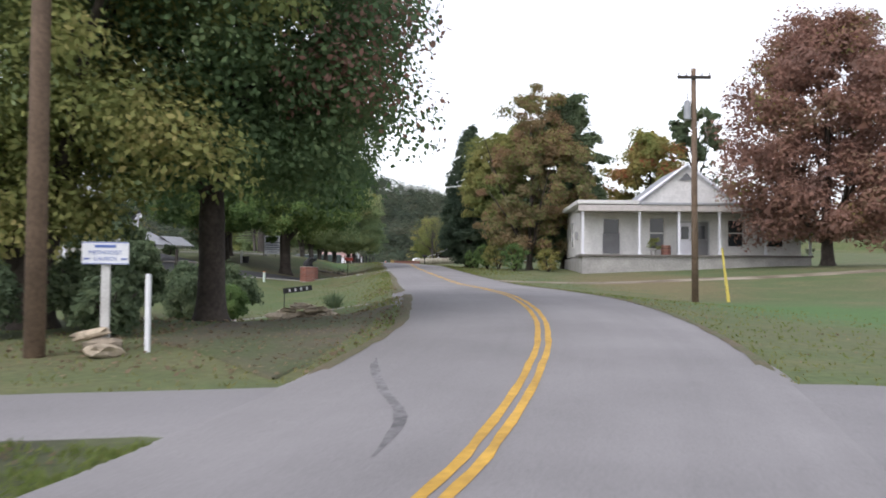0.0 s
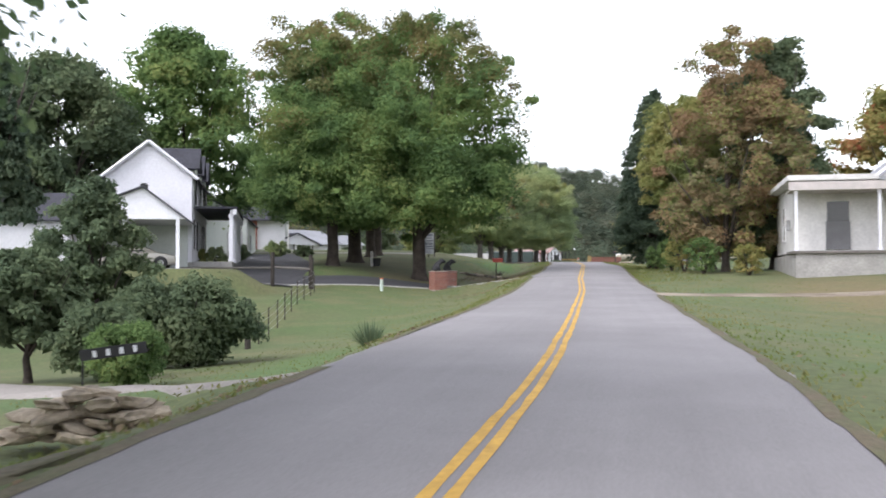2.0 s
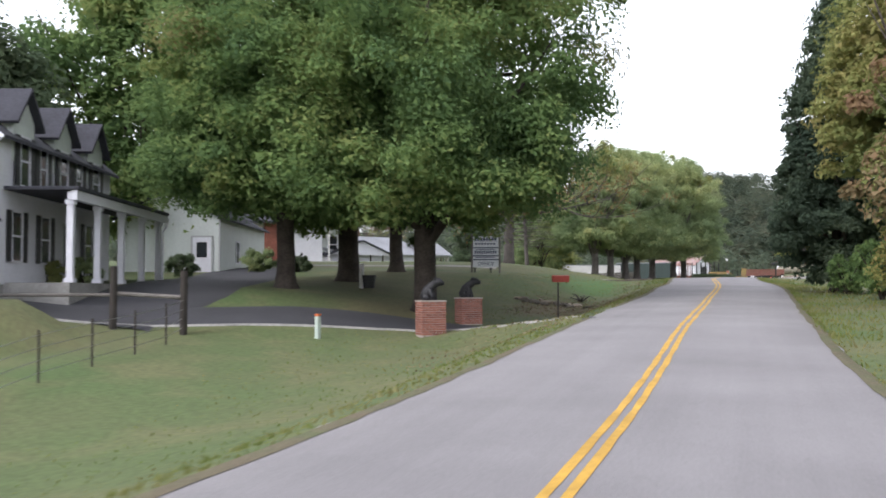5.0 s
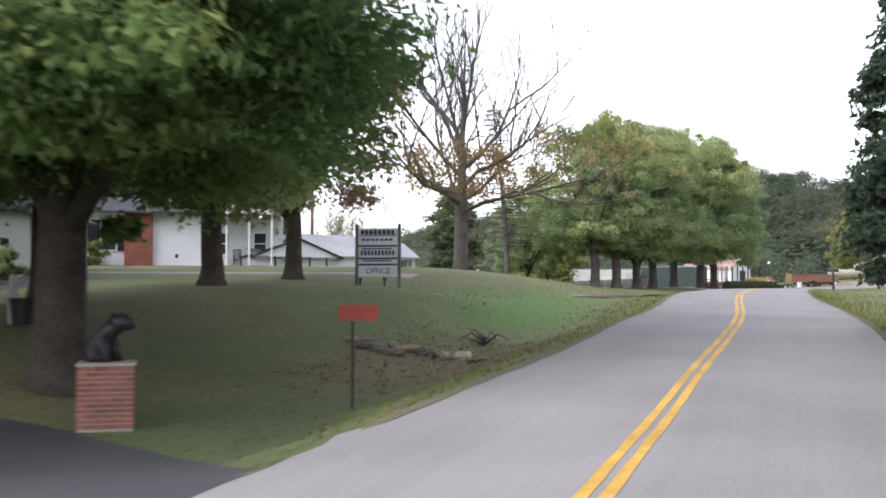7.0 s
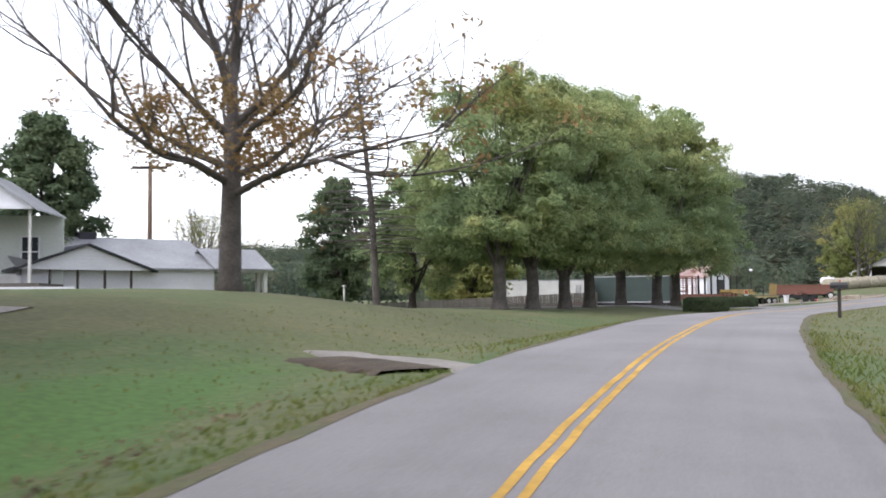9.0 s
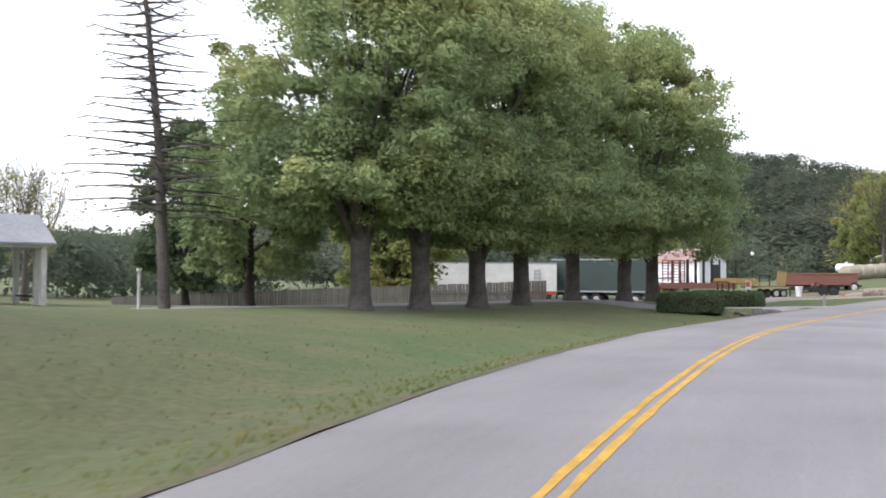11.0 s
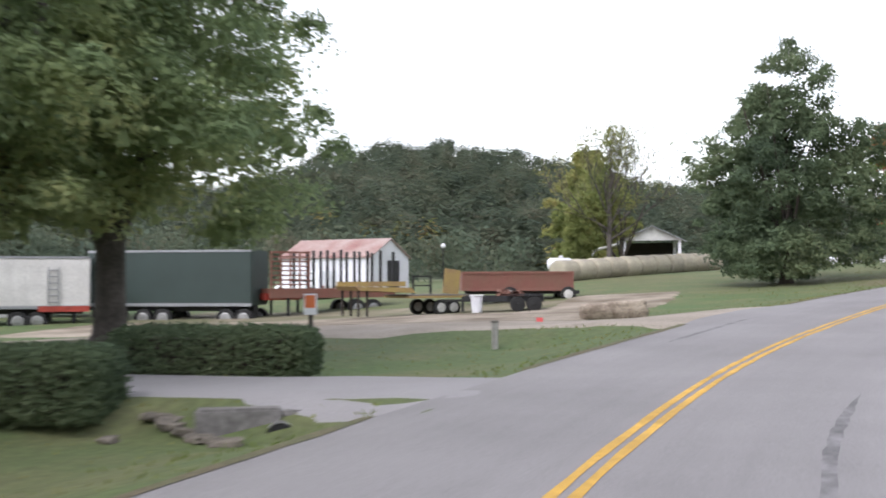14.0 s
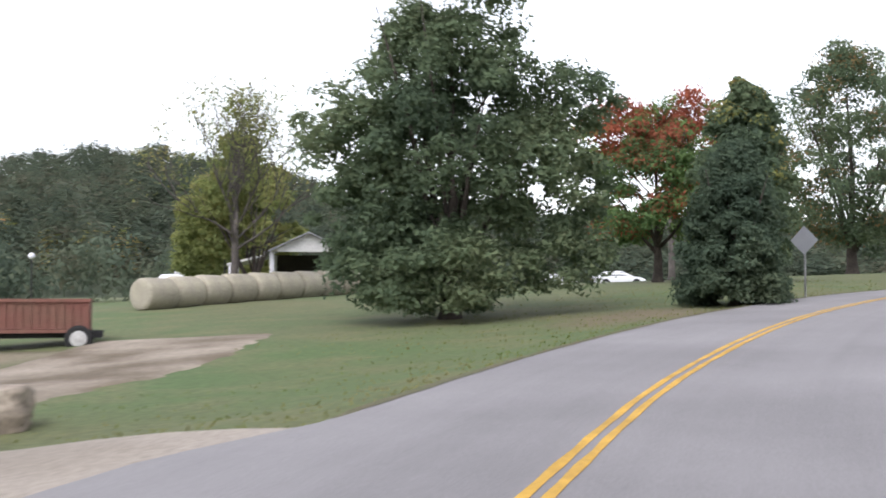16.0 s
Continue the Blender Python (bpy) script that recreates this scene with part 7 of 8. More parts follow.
def box_trailer(a, b, z, label, skin, height=3.15, deep=2.2, ribs=True, red=False, wheels_at=(0.78, 0.88), legs_at=0.2):
    m, turn, n = axis_frame(a, b)
    t = thing("trailer", (m[0], m[1], z), label, "trailer", turn=turn)
    h = n / 2
    body = part("body", boxes((-h, 0, 0.98, h, deep, height), bevel=0.05), skin, t)
    if ribs:
        for i in range(int(n / 0.6)):
            x = -h + 0.3 + i * 0.6
            part("rib", boxes((x - 0.02, -0.018, 1.1, x + 0.02, -0.002, height - 0.1)), skin, body)
    part("side_rail", boxes((-h, -0.035, 0.94, h, -0.003, 1.08), bevel=0.01), M["red_paint"] if red else M["sign_grey"], body)
    part("top_rail", boxes((-h, -0.03, height - 0.09, h, -0.003, height + 0.01), bevel=0.01), M["sign_grey"], body)
    part("chassis", boxes((-h + 0.3, 0.5, 0.72, h - 0.3, 0.62, 0.975), (-h + 0.3, deep - 0.62, 0.72, h - 0.3, deep - 0.5, 0.975)), M["black_paint"], t, "black steel frame rails")
    for u in wheels_at:
        for y in (0.18, deep - 0.2):
            wheel(t, -h + n * u, y, 0.42, 0.34)
    for y in (0.35, deep - 0.35):
        leg = part("landing_leg", boxes((-h + n * legs_at - 0.06, y - 0.06, 0.048, -h + n * legs_at + 0.06, y + 0.06, 0.96)), M["black_paint"], t)
        part("foot", boxes((-h + n * legs_at - 0.15, y - 0.12, 0.0, -h + n * legs_at + 0.15, y + 0.12, 0.05)), M["black_paint"], leg)
    part("mud_flap", boxes((-h + n * (wheels_at[-1] + 0.06), 0.05, 0.2, -h + n * (wheels_at[-1] + 0.06) + 0.02, 0.55, 0.95)), M["rubber"], t)
    return t


rt = box_trailer((-68.6, 164.8), (-61.0, 170.5), 3.95, "long white box trailer with a red rail and ladder", M["white_old"], 3.15, 2.2, True, False, (0.70, 0.78), 0.93)
part("red_rail", boxes((2.7, -0.06, 0.82, 4.75, -0.04, 1.06)), M["red_paint"], rt, "red lower rail")
lad = bmesh.new()
for x in (3.1, 3.5):
    box(lad, x - 0.025, -0.09, 1.1, x + 0.025, -0.04, 2.7)
for i in range(6):
    box(lad, 3.12, -0.08, 1.2 + i * 0.27, 3.48, -0.05, 1.24 + i * 0.27)
part("ladder", lad, M["sign_grey"], rt, "steel access ladder")
box_trailer((-62.3, 172.0), (-54.9, 173.5), 4.0, "box trailer covered with a dark green tarpaulin", M["green_tarp"], 3.4, 2.3, False, False, (0.34, 0.46, 0.84, 0.95), 0.12)
box_trailer((-69.0, 172.6), (-62.6, 173.4), 4.0, "grey-white corrugated box trailer between two others", M["weathered_white"], 3.15, 2.2, True, False, (0.2, 0.32), 0.9)


def stake_trailer():
    a, b = (-54.4, 174.2), (-50.6, 179.4)
    m, turn, n = axis_frame(a, b)
    t = thing("stake_trailer", (m[0], m[1], 4.35), "dark red flatbed trailer with tall black stakes and slatted headboard", "trailer", turn=turn)
    h = n / 2
    part("bed", boxes((-h, 0, 1.15, h, 2.1, 1.35), (-h, 0, 0.92, h, 0.14, 1.15), bevel=0.015), M["red_rust"], t)
    part("neck", boxes((-h - 0.1, 0.3, 0.85, -h + 1.6, 1.8, 1.146)), M["red_paint"], t)
    for y in (0.05, 2.05):
        for i in range(7):
            x = -h + 2.15 + i * (n - 2.25) / 6
            part("stake", boxes((x - 0.055, y - 0.055, 1.354, x + 0.055, y + 0.055, 3.05 + 0.03 * (i % 3)), bevel=0.012), M["black_paint"], t)
    hb = part("headboard", boxes((-h + 0.03, -0.05, 2.92, -h + 1.93, 0.05, 3.0)), M["red_rust"], t, "open rusty rack of bars")
    for i in range(5):
        part("upright", boxes((-h + 0.03 + i * 0.46, -0.03, 1.354, -h + 0.10 + i * 0.46, 0.04, 2.917)), M["red_rust"], hb)
    for i in range(7):
        part("bar", boxes((-h + 0.03, 0.045, 1.50 + i * 0.205, -h + 1.93, 0.075, 1.56 + i * 0.205)), M["red_rust"], hb)
    for x in (-h + 0.95, -h + 2.3):
        for y in (0.1, 1.9):
            part("landing_leg", boxes((x - 0.05, y, 0, x + 0.05, y + 0.1, 0.92)), M["black_paint"], t)
    for x in (h - 2.0, h - 1.15):
        for y in (0.2, 1.9):
            wheel(t, x, y, 0.42, 0.3)


stake_trailer()


def gooseneck():
    a, b = (-48.1, 168.4), (-45.0, 172.2)
    m, turn, n = axis_frame(a, b)
    t = thing("flatbed_trailer", (m[0], m[1], floor_at(*m) + 0.02), "yellow gooseneck flatbed trailer with worn plank deck", "trailer", turn=turn)
    h = n / 2
    bm = bmesh.new()
    prism(bm, [(-h, 1.1), (-h + 2.3, 1.05), (-h + 2.5, 0.86), (-h + 2.3, 0.86), (-h + 0.2, 0.96)], -0.9, 0.9)
    part("neck", bm, M["yellow_rust"], t)
    bm = boxes((-h + 0.1, -0.85, 1.1, -h + 2.1, -0.78, 1.28), (-h + 0.1, 0.78, 1.1, -h + 2.1, 0.85, 1.28))
    part("neck_rail", bm, M["yellow_rust"], t, "raised yellow side rails")
    d = part("deck", boxes((-h + 2.2, -1.05, 0.66, h, 1.05, 0.74), bevel=0.01), M["yellow_rust"], t)
    for i in range(9):
        y = -0.98 + i * 0.22
        part("plank", boxes((-h + 2.2, y, 0.744, h - 0.02, y + 0.2, 0.79)), M["grey_wood"], d)
    part("frame_stand", boxes((-h + 2.6, -0.5, 0.8, -h + 2.66, -0.44, 1.5), (-h + 3.35, -0.5, 0.8, -h + 3.41, -0.44, 1.5), (-h + 2.6, -0.5, 1.44, -h + 3.41, -0.44, 1.5), (-h + 2.6, -0.5, 1.1, -h + 3.41, -0.44, 1.15)), M["black_paint"], t, "black steel frame on the deck")
    r_ = part("ramp", boxes((-0.35, -0.03, 0, 0.35, 0.03, 0.95), bevel=0.01), M["yellow_rust"], t, "upright steel loading ramp")
    r_.matrix_local = pose(h - 0.55, -0.3, 0.8, 0, 7, 0)
    for x in (-h + 0.25, -h + 0.6):
        for y in (-0.7, 0.63):
            part("landing_leg", boxes((x - 0.035, y, 0, x + 0.035, y + 0.07, 0.98)), M["dark_wood"], t)
    for x in (h - 1.35, h - 0.8):
        for y in (-0.88, 0.88):
            wheel(t, x, y, 0.3, 0.2, "weathered_white")


gooseneck()


def red_wagon():
    a, b = (-46.0, 175.6), (-41.6, 177.4)
    m, turn, n = axis_frame(a, b)
    z = floor_at(*m)
    t = thing("box_wagon", (m[0], m[1], z), "rusty red steel box wagon with ribbed sides", "wagon", turn=turn)
    h = n / 2
    for y in (-0.05, 1.8):
        side = part("side_wall", boxes((-h, y, 0.565, h, y + 0.05, 1.215)), M["red_rust"], t)
        for i in range(26):
            x = -h + 0.05 + i * (n - 0.1) / 25
            part("rib", boxes((x - 0.022, y - 0.04, 0.57, x + 0.022, y - 0.001, 1.21)), M["red_rust"], side)
        for z0 in (0.48, 1.22):
            part("rail", boxes((-h, y - 0.06, z0, h, y + 0.07, z0 + 0.08)), M["red_rust"], side)
    for x in (-h, h - 0.05):
        part("end_wall", boxes((x, 0.0, 0.5, x + 0.05, 1.8, 1.28)), M["red_rust"], t)
    part("floor_plate", boxes((-h + 0.05, 0, 0.5, h - 0.05, 1.8, 0.56)), M["red_rust"], t)
    part("axle_frame", boxes((-h + 0.2, 0.3, 0.34, h + 0.3, 0.4, 0.495), (-h + 0.2, 1.4, 0.34, h + 0.3, 1.5, 0.495)), M["black_paint"], t)
    for x in (-0.35, h - 0.25):
        for y in (-0.05, 1.85):
            wheel(t, x, y, 0.33, 0.18, "weathered_white")


red_wagon()


def low_trailer():
    a, b = (-44.2, 170.6), (-41.4, 171.4)
    m, turn, n = axis_frame(a, b)
    t = thing("utility_trailer", (m[0], m[1], floor_at(*m)), "low black steel trailer with tandem wheels", "trailer", turn=turn)
    h = n / 2
    part("bed", boxes((-h, -0.75, 0.42, h, 0.75, 0.5), (-h, -0.82, 0.36, h, -0.75, 0.58), (-h, 0.75, 0.36, h, 0.82, 0.58), bevel=0.01), M["black_paint"], t)
    part("hitch", boxes((-h - 0.9, -0.05, 0.36, -h, 0.05, 0.44)), M["black_paint"], t)
    part("jack", boxes((-h - 0.1, -0.5, 0.0, -h, -0.4, 0.55)), M["black_paint"], t)
    for x in (h - 0.95, h - 0.35):
        for y in (-0.95, 0.95):
            wheel(t, x, y, 0.28, 0.2, "rubber")
    part("fender", boxes((h - 1.3, -1.05, 0.6, h, -0.84, 0.63)), M["black_paint"], t)
    part("fender", boxes((h - 1.3, 0.84, 0.6, h, 1.05, 0.63)), M["black_paint"], t)
    rr = np.random.default_rng(3)
    v, f = leaf_cloud(rr, rr.uniform(-0.4, 0.4, (14, 3)) * np.array([1, 0.6, 0.2]) + np.array([0.2, -0.2, 0.6]), np.full((14, 3), 0.16), 18, 0.1)
    tagged(mesh_object("scrap", v, f, M["red_rust"], t, "heap of rusty scrap on the bed"), kind="stuff")


low_trailer()
bk = thing("bucket", at_ground(-43.5, 169.9), "tall white plastic bin beside the trailer", "bin")
bm = bmesh.new()
tube(bm, [(0, 0, 0), (0, 0, 0.02), (0, 0, 0.6), (0, 0, 0.61), (0, 0, 0.66)], [0.16, 0.18, 0.23, 0.26, 0.26], 16)
part("bin_body", bm, M["white_paint"], bk, smooth=False)
M["slab_stone"] = material("slab_stone", (0.40, 0.34, 0.27), 0.95, vary=0.45, scale=2.2, fine=14, bump=0.4, second=(0.20, 0.155, 0.12))


def slab():
    a, b = (-38.35, 163.8), (-36.5, 164.5)
    m, turn, n = axis_frame(a, b)
    bm = bmesh.new()
    bmesh.ops.create_icosphere(bm, subdivisions=4, radius=1)
    for v in bm.verts:
        c = v.co
        k = max(abs(c.x), abs(c.y), abs(c.z))
        q = c / k * 0.72 + c * 0.28
        w = 1 + 0.10 * noise.noise(c * 1.7) + 0.06 * noise.noise(c * 5) + 0.03 * noise.noise(c * 12)
        v.co = Vector((q.x * n / 2 * w, q.y * 0.5 * w, q.z * 0.27 * w * (1 + 0.12 * q.x)))
    ob = part("stone_slab", bm, M["slab_stone"], smooth=True)
    ob.matrix_world = pose(m[0], m[1], floor_at(*m) + 0.22, 0, -2, turn)
    tagged(ob, "large rough tan stone slab lying in the yard", "stone slab")


slab()

# ---- round hay bales ----
M["hay_wrap"] = material("hay_wrap", (0.40, 0.365, 0.275), 0.95, vary=0.35, scale=2.2, fine=30, bump=0.35, second=(0.33, 0.30, 0.24), per_object=0.12)


def bale_mesh():
    bm = bmesh.new()
    pts, rad = [], []
    for x, r in ((-0.70, 0.30), (-0.71, 0.48), (-0.68, 0.58), (-0.6, 0.625), (-0.3, 0.64), (0, 0.635), (0.3, 0.64), (0.6, 0.625), (0.68, 0.58), (0.71, 0.48), (0.70, 0.30)):
        pts.append((x, 0, 0))
        rad.append(r)
    rings = [[bm.verts.new((p[0], math.cos(2 * math.pi * k / 28) * r * 1.03, max(-0.58, math.sin(2 * math.pi * k / 28) * r) + 0.01 * math.sin(k * 2.3))) for k in range(28)] for p, r in zip(pts, rad)]
    for a, b in zip(rings, rings[1:]):
        for k in range(28):
            bm.faces.new((a[k], a[(k + 1) % 28], b[(k + 1) % 28], b[k]))
    bm.faces.new(rings[0][::-1])
    bm.faces.new(rings[-1])
    return bm


h0_, h1_ = (-45.5, 190.5), (-39.8, 202.4)
m_, turn_b, n_b = axis_frame(h0_, h1_)
for i in range(11):
    u = (i + 0.5) / 9 if i < 3 else (i + 0.5 + 0.05 * (i - 2)) / 9
    x, y = h0_[0] + (h1_[0] - h0_[0]) * u, h0_[1] + (h1_[1] - h0_[1]) * u
    b_ = part("hay_bale", bale_mesh(), M["hay_wrap"], smooth=True)
    b_.matrix_world = pose(x, y, floor_at(x, y) + 0.56, 0, 0, turn_b + (i * 37 % 5 - 2) * (0.8 if i < 3 else 2.5)) @ pose(0, 0, 0, i * 50 % 7, 0, 0)
    tagged(b_, "round grey-gold hay bale in a long row on the grass", "hay bale", "row of hay bales")


# ---- yard lamps, tank, small posts ----
def yard_lamp(x, y, height, label, globes=1):
    t = thing("yard_lamp", at_ground(x, y), label, "lamp post")
    part("pole", tube(bmesh.new(), [(0, 0, -0.2), (0, 0, 0.3), (0, 0, height - 0.3)], [0.07, 0.045, 0.035], 10), M["black_paint"], t)
    for i in range(globes):
        o = 0 if globes == 1 else (i - (globes - 1) / 2) * 0.38
        bm = bmesh.new()
        bmesh.ops.create_uvsphere(bm, u_segments=14, v_segments=9, radius=0.19)
        bmesh.ops.translate(bm, vec=(o, 0, height - 0.14 + (0.12 if i == 1 else 0)), verts=bm.verts[:])
        part("globe", bm, M["white_paint"], t, "white globe shade", smooth=True)
    if globes > 1:
        part("arm", rod((-0.38, 0, height - 0.36), (0.38, 0, height - 0.36), 0.025), M["black_paint"], t)


yard_lamp(-45.5, 201.0, 2.75, "lamp post with three white globe shades", 3)
yard_lamp(-58.3, 207.5, 3.2, "lamp post with a white globe shade")
yard_lamp(-61.3, 206.4, 2.6, "lamp post with a white globe beside the shed")
tk = thing("propane_tank", at_ground(-47.6, 200.5), "white propane tank behind the hay bales", "tank")
bm = bmesh.new()
tube(bm, [(-0.95, 0, 1.0), (-0.9, 0, 1.0), (-0.75, 0, 1.0), (0.75, 0, 1.0), (0.9, 0, 1.0), (0.95, 0, 1.0)], [0.08, 0.26, 0.4, 0.4, 0.26, 0.08], 16)
part("tank_shell", bm, M["white_paint"], tk, smooth=True)
part("tank_dome", tube(bmesh.new(), [(0, 0, 1.39), (0, 0, 1.5), (0, 0, 1.56)], [0.16, 0.16, 0.09], 12), M["white_paint"], tk)
for x in (-0.55, 0.55):
    part("tank_foot", boxes((x - 0.08, -0.25, -0.05, x + 0.08, 0.25, 0.64)), M["concrete"], tk)
p = thing("marker_post", at_ground(-54.8, 127.2), "slim white post with a cap at the lawn edge", "post")
part("stake", tube(bmesh.new(), [(0, 0, -0.2), (0, 0, 1.35)], [0.06, 0.055], 10), M["weathered_white"], p)
part("cap", tube(bmesh.new(), [(0, 0, 1.352), (0, 0, 1.45)], [0.11, 0.09], 10), M["weathered_white"], p)


# ---- road wear ----
M["tyre_mark"] = material("tyre_mark", (0.232, 0.224, 0.230), 0.85, vary=0.5, scale=2.0, fine=12)


def mark(pts, width, mat, label, seed):
    ln = spline([(*p, 0) for p in pts], 0.25)
    s_, l_, z_ = road_place(ln[:, 0], ln[:, 1])
    ln[:, 2] = z_ + 0.03 * (1 - np.clip(np.abs(l_) / 2.4, 0, 1)) + 0.003
    u = np.linspace(0, 1, len(ln))
    w = width / 2 * np.clip(np.minimum(u, 1 - u) * 6, 0.15, 1)
    strip("road_mark", ln, [w, w * 0, -w], 0.0035, mat, label, "road mark", 0.008, seed)


mark([(-3.31, 11.87), (-2.95, 10.6), (-2.5, 9.3), (-2.12, 8.35), (-1.95, 7.6), (-1.85, 6.6)], 0.1, M["tyre_mark"], "dark curved skid mark on asphalt", 1)
mark([(-31.62, 135.8), (-31.75, 139.0), (-31.7, 142.5), (-31.4, 145.5)], 0.11, M["tyre_mark"], "long dark tyre mark on asphalt", 4)
mark([(-31.2, 136.5), (-31.3, 139.5), (-31.25, 142.5)], 0.07, M["tyre_mark"], "faint dark tyre mark beside another", 5)
mark([(-34.21, 151.03), (-33.85, 153.3), (-33.5, 155.4), (-33.2, 156.8), (-33.0, 157.5)], 0.12, M["tyre_mark"], "faint dark tyre mark on asphalt", 3)


# ---- verges, grass tufts, fallen leaves ----
M["verge"] = material("verge", (0.095, 0.105, 0.045), 0.95, vary=0.4, scale=1.6, fine=16, bump=0.4, second=(0.125, 0.10, 0.062))
M["blades"] = leaves("blades", [(0.14, 0.19, 0.06), (0.17, 0.21, 0.065), (0.22, 0.22, 0.085), (0.28, 0.25, 0.12)])
M["litter"] = leaves("litter", [(0.13, 0.10, 0.072), (0.19, 0.145, 0.10), (0.31, 0.24, 0.165), (0.18, 0.135, 0.095)])
M["bank_soil"] = material("bank_soil", (0.115, 0.094, 0.062), 0.95, vary=0.4, scale=0.8, fine=12, bump=0.35, second=(0.07, 0.088, 0.035))


def along_road(rng, n, s0, s1, l0, l1, power=1.0):
    """Random places beside the road: s along it, l to its left."""
    k = rng.uniform(s0, s1, n)
    l_ = l0 + (l1 - l0) * rng.uniform(0, 1, n) ** power
    i = np.searchsorted(ALONG, k).clip(1, len(ALONG) - 2)
    return np.stack([LINE[i, 0] - TANGENT[i, 1] * l_, LINE[i, 1] + TANGENT[i, 0] * l_], 1) + rng.uniform(-0.5, 0.5, (n, 2)) * TANGENT[i]


def clear_of_drives(xy, margin=0.12):
    ok = np.ones(len(xy), bool)
    for pts, w in DRIVES:
        q = spline([(*p, 0) for p in pts], 0.8)[:, :2]
        for i in range(0, len(xy), 5000):
            j = slice(i, i + 5000)
            ok[j] &= (((xy[j, None] - q[None]) ** 2).sum(-1).min(1) > (w / 2 + margin) ** 2)
    return ok


for sgn in (1, -1):
    inner = EDGE if sgn > 0 else np.full(len(FINE), 2.40)
    rv = np.random.default_rng(40 + sgn)
    wob = np.convolve(rv.normal(size=len(FINE) + 8), np.ones(9) / 9, "valid") * 0.22
    t_ = np.gradient(FINE[:, :2], axis=0)
    t_ /= np.hypot(t_[:, 0], t_[:, 1])[:, None]
    mid = FINE[:, :2] + np.stack([-t_[:, 1], t_[:, 0]], 1) * (sgn * (inner + 0.3))[:, None]
    ok = clear_of_drives(mid, -0.15) & (FINE_S > -20) & (FINE_S < 220)
    cut = np.flatnonzero(np.diff(np.concatenate([[0], ok.astype(int), [0]])))
    for i0, i1 in zip(cut[::2], cut[1::2]):
        if i1 - i0 > 4:
            q = slice(i0, i1)
            ends = FINE[q].copy()
            for e, dz in ((0, 0.16), (1, 0.06), (-1, 0.16), (-2, 0.06)):
                ends[e, 2] -= dz
            strip("verge", ends, [sgn * (inner[q] - 0.03 + wob[q] * 0.45), sgn * (inner[q] + 0.10), sgn * (inner[q] + 0.28 + wob[q])], [0.006, 0.006, -0.10], M["verge"], "crumbling edge of grit, thin grass and leaves", "verge", 0.012, 44 + sgn)
bank = (FINE_S > 10.5) & (FINE_S < 22.5)
wide = np.clip(np.minimum(FINE_S[bank] - 10.5, 22.5 - FINE_S[bank]) / 4, 0, 1)
strip("bank", FINE[bank], [2.75 + o * wide for o in (3.2, 3.0, 2.2, 1.5, 0.8, 0.2, 0.0)], 0.03, M["bank_soil"], "bank of leaf litter and thin grass", "bank", 0.12, 7, True)
rng = np.random.default_rng(90)
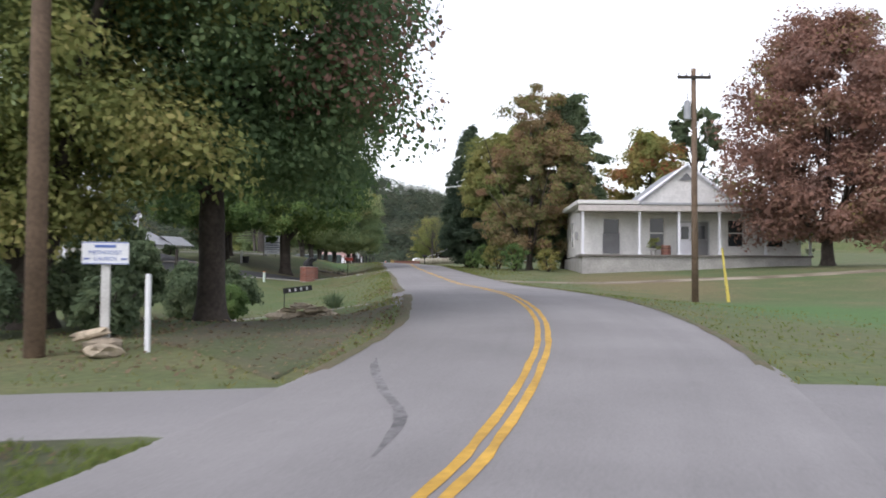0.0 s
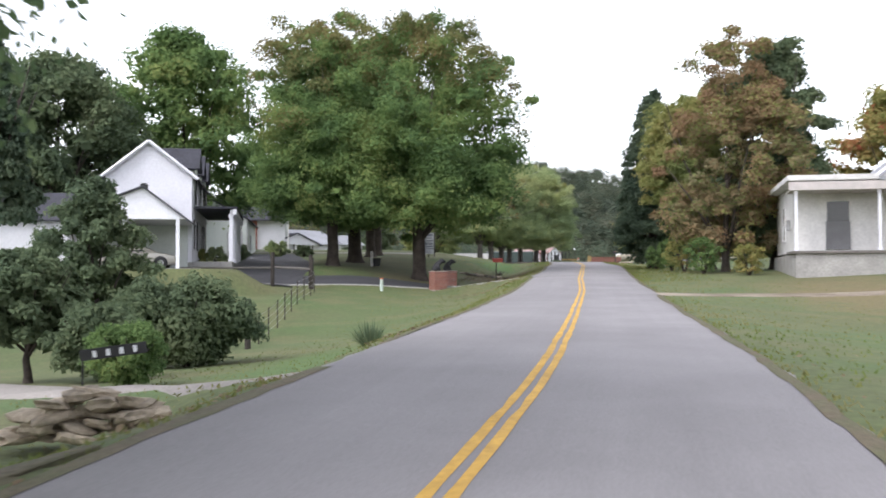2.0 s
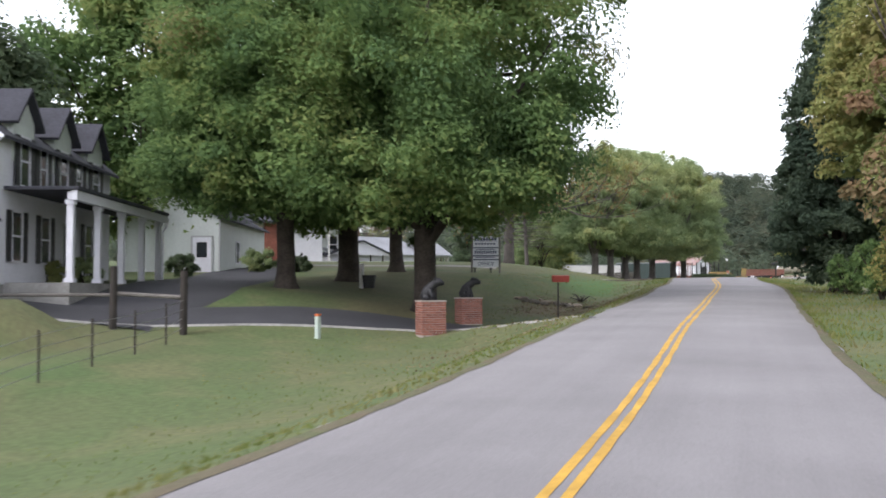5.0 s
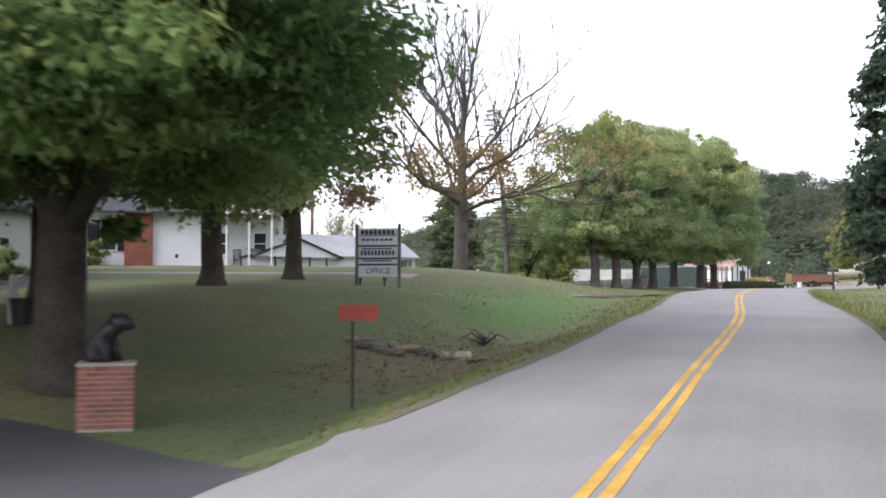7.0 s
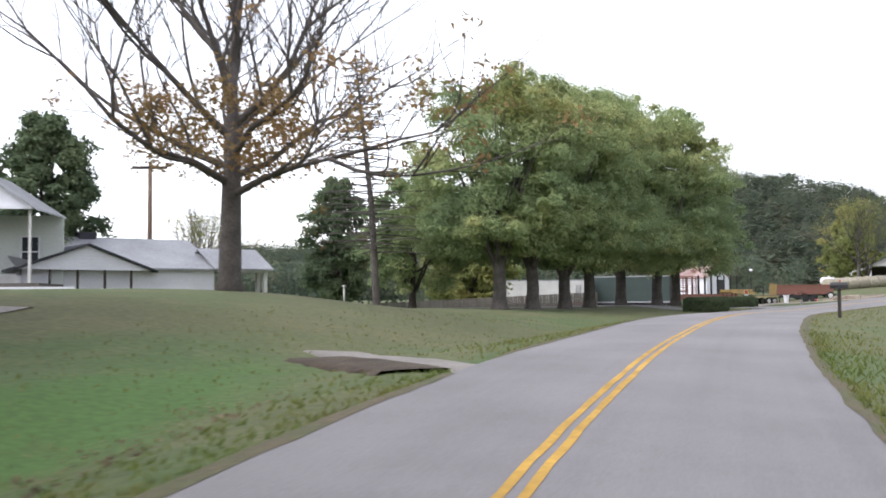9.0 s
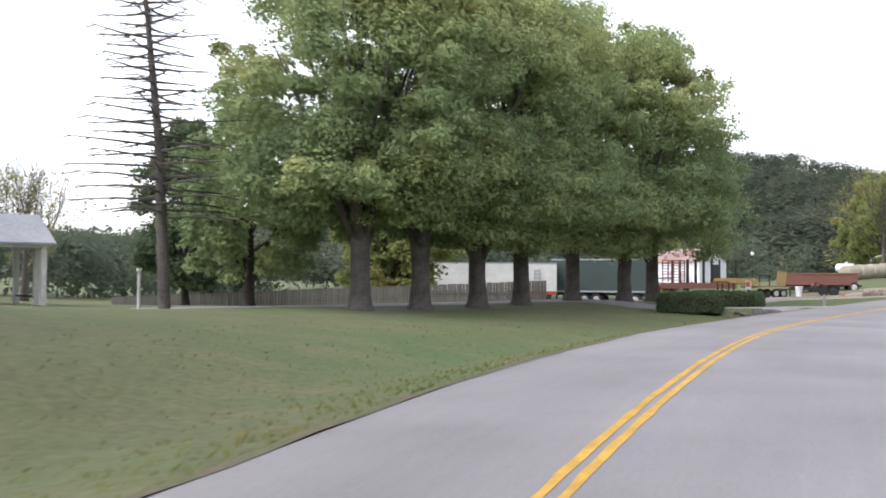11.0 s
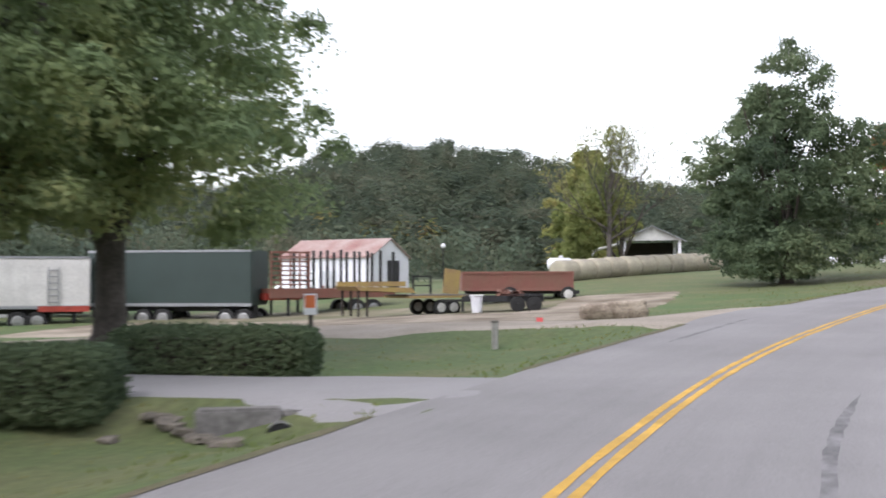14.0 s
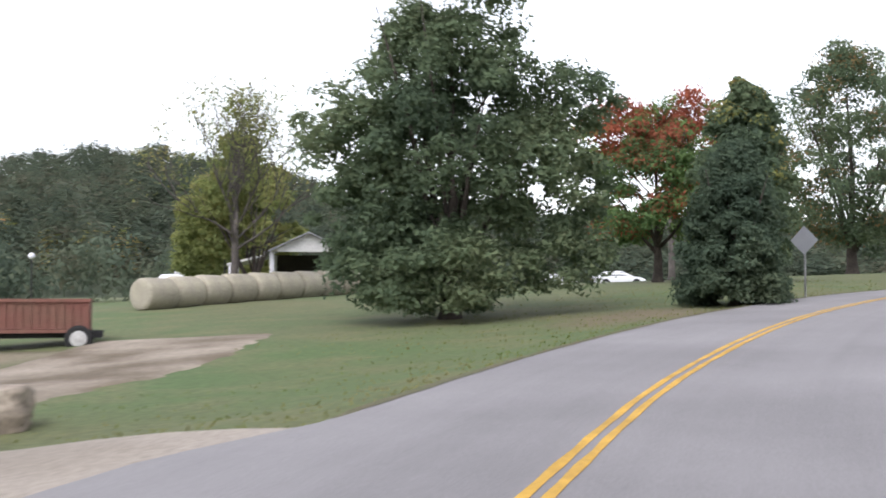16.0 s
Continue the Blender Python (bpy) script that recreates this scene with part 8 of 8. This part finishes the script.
for s0, s1, l0, l1, n_, hh in ((0, 7.5, 2.45, 6, 9000, 0.09), (2, 60, 2.3, 9, 26000, 0.07), (2, 60, -2.46, -9, 16000, 0.07), (60, 120, 2.2, 10, 26000, 0.08), (60, 110, -2.46, -6, 14000, 0.14), (120, 200, 2.42, 11, 24000, 0.07), (110, 200, -2.46, -6, 9000, 0.09)):
    xy = along_road(rng, n_ // 2, s0, s1, l0, l1, 2.6)
    xy = xy[xy[:, 1] < 6.95] if s0 == 0 else xy[clear_of_drives(xy)]
    s_, l_, _ = road_place(xy[:, 0], xy[:, 1])
    xy = xy[np.where(l_ > 0, l_ - np.interp(s_, FINE_S, EDGE), -l_ - 2.4) > 0.1]
    n = len(xy)
    z = np.maximum(land(xy[:, 0], xy[:, 1]), sheet(xy[:, 0], xy[:, 1]))
    p = np.column_stack([xy, z - 0.02])
    a = rng.uniform(0, 2 * np.pi, n)
    w = np.stack([np.cos(a), np.sin(a), np.zeros(n)], 1) * rng.uniform(0.012, 0.03, (n, 1))
    up = np.column_stack([rng.normal(size=(n, 2)) * 0.6, np.ones(n)]) * hh * 0.65 * rng.uniform(0.5, 1.5, (n, 1))
    v = np.stack([p - w, p + w, p + up + w * 0.2, p + up - w * 0.2], 1).reshape(-1, 3)
    tagged(mesh_object("grass", v, np.arange(n * 4).reshape(n, 4), M["blades"]), "tufts of uncut grass along the road", "grass", kind="stuff")
for s0, s1, l0, l1, n_ in ((10, 21, 2.5, 7.5, 1700), (0, 7.5, 2.7, 6, 420), (79, 87, 3.6, 7.6, 1500), (92, 97, 3.6, 5.2, 160), (62, 74, 2.6, 6, 700), (22, 40, 2.5, 4, 240), (5, 30, -2.5, -5, 70)):
    xy = along_road(rng, n_, s0, s1, l0, l1)
    xy = xy[xy[:, 1] < 6.95] if s0 == 0 else xy[clear_of_drives(xy)]
    n = len(xy)
    c = np.column_stack([xy, np.maximum(land(xy[:, 0], xy[:, 1]), sheet(xy[:, 0], xy[:, 1])) + 0.03])
    v, f = leaf_cloud(rng, c, np.full((n, 3), 0.012), 1, 0.04, 0.85, kite=True)
    tagged(mesh_object("fallen_leaves", v, f, M["litter"]), "dry brown leaves scattered on the bank", "fallen leaves", kind="stuff")


# ---- the land past the crest lies lower ----
def dip(x, y):
    u = np.clip((y - 84 + 0.8 * (x + 20)) / 17, 0, 1)
    return -0.42 * u * u * (3 - 2 * u)


for ob in scene.objects:
    if ob.parent or ob.type not in ("MESH", "EMPTY", "CURVE", "FONT"):
        continue
    if ob.type == "MESH" and ob.location.length < 0.01:
        co = np.empty(len(ob.data.vertices) * 3, np.float32)
        ob.data.vertices.foreach_get("co", co)
        co = co.reshape(-1, 3)
        co[:, 2] += dip(co[:, 0], co[:, 1])
        ob.data.vertices.foreach_set("co", co.ravel())
        ob.data.update()
    else:
        ob.location.z += float(dip(ob.location.x, ob.location.y))
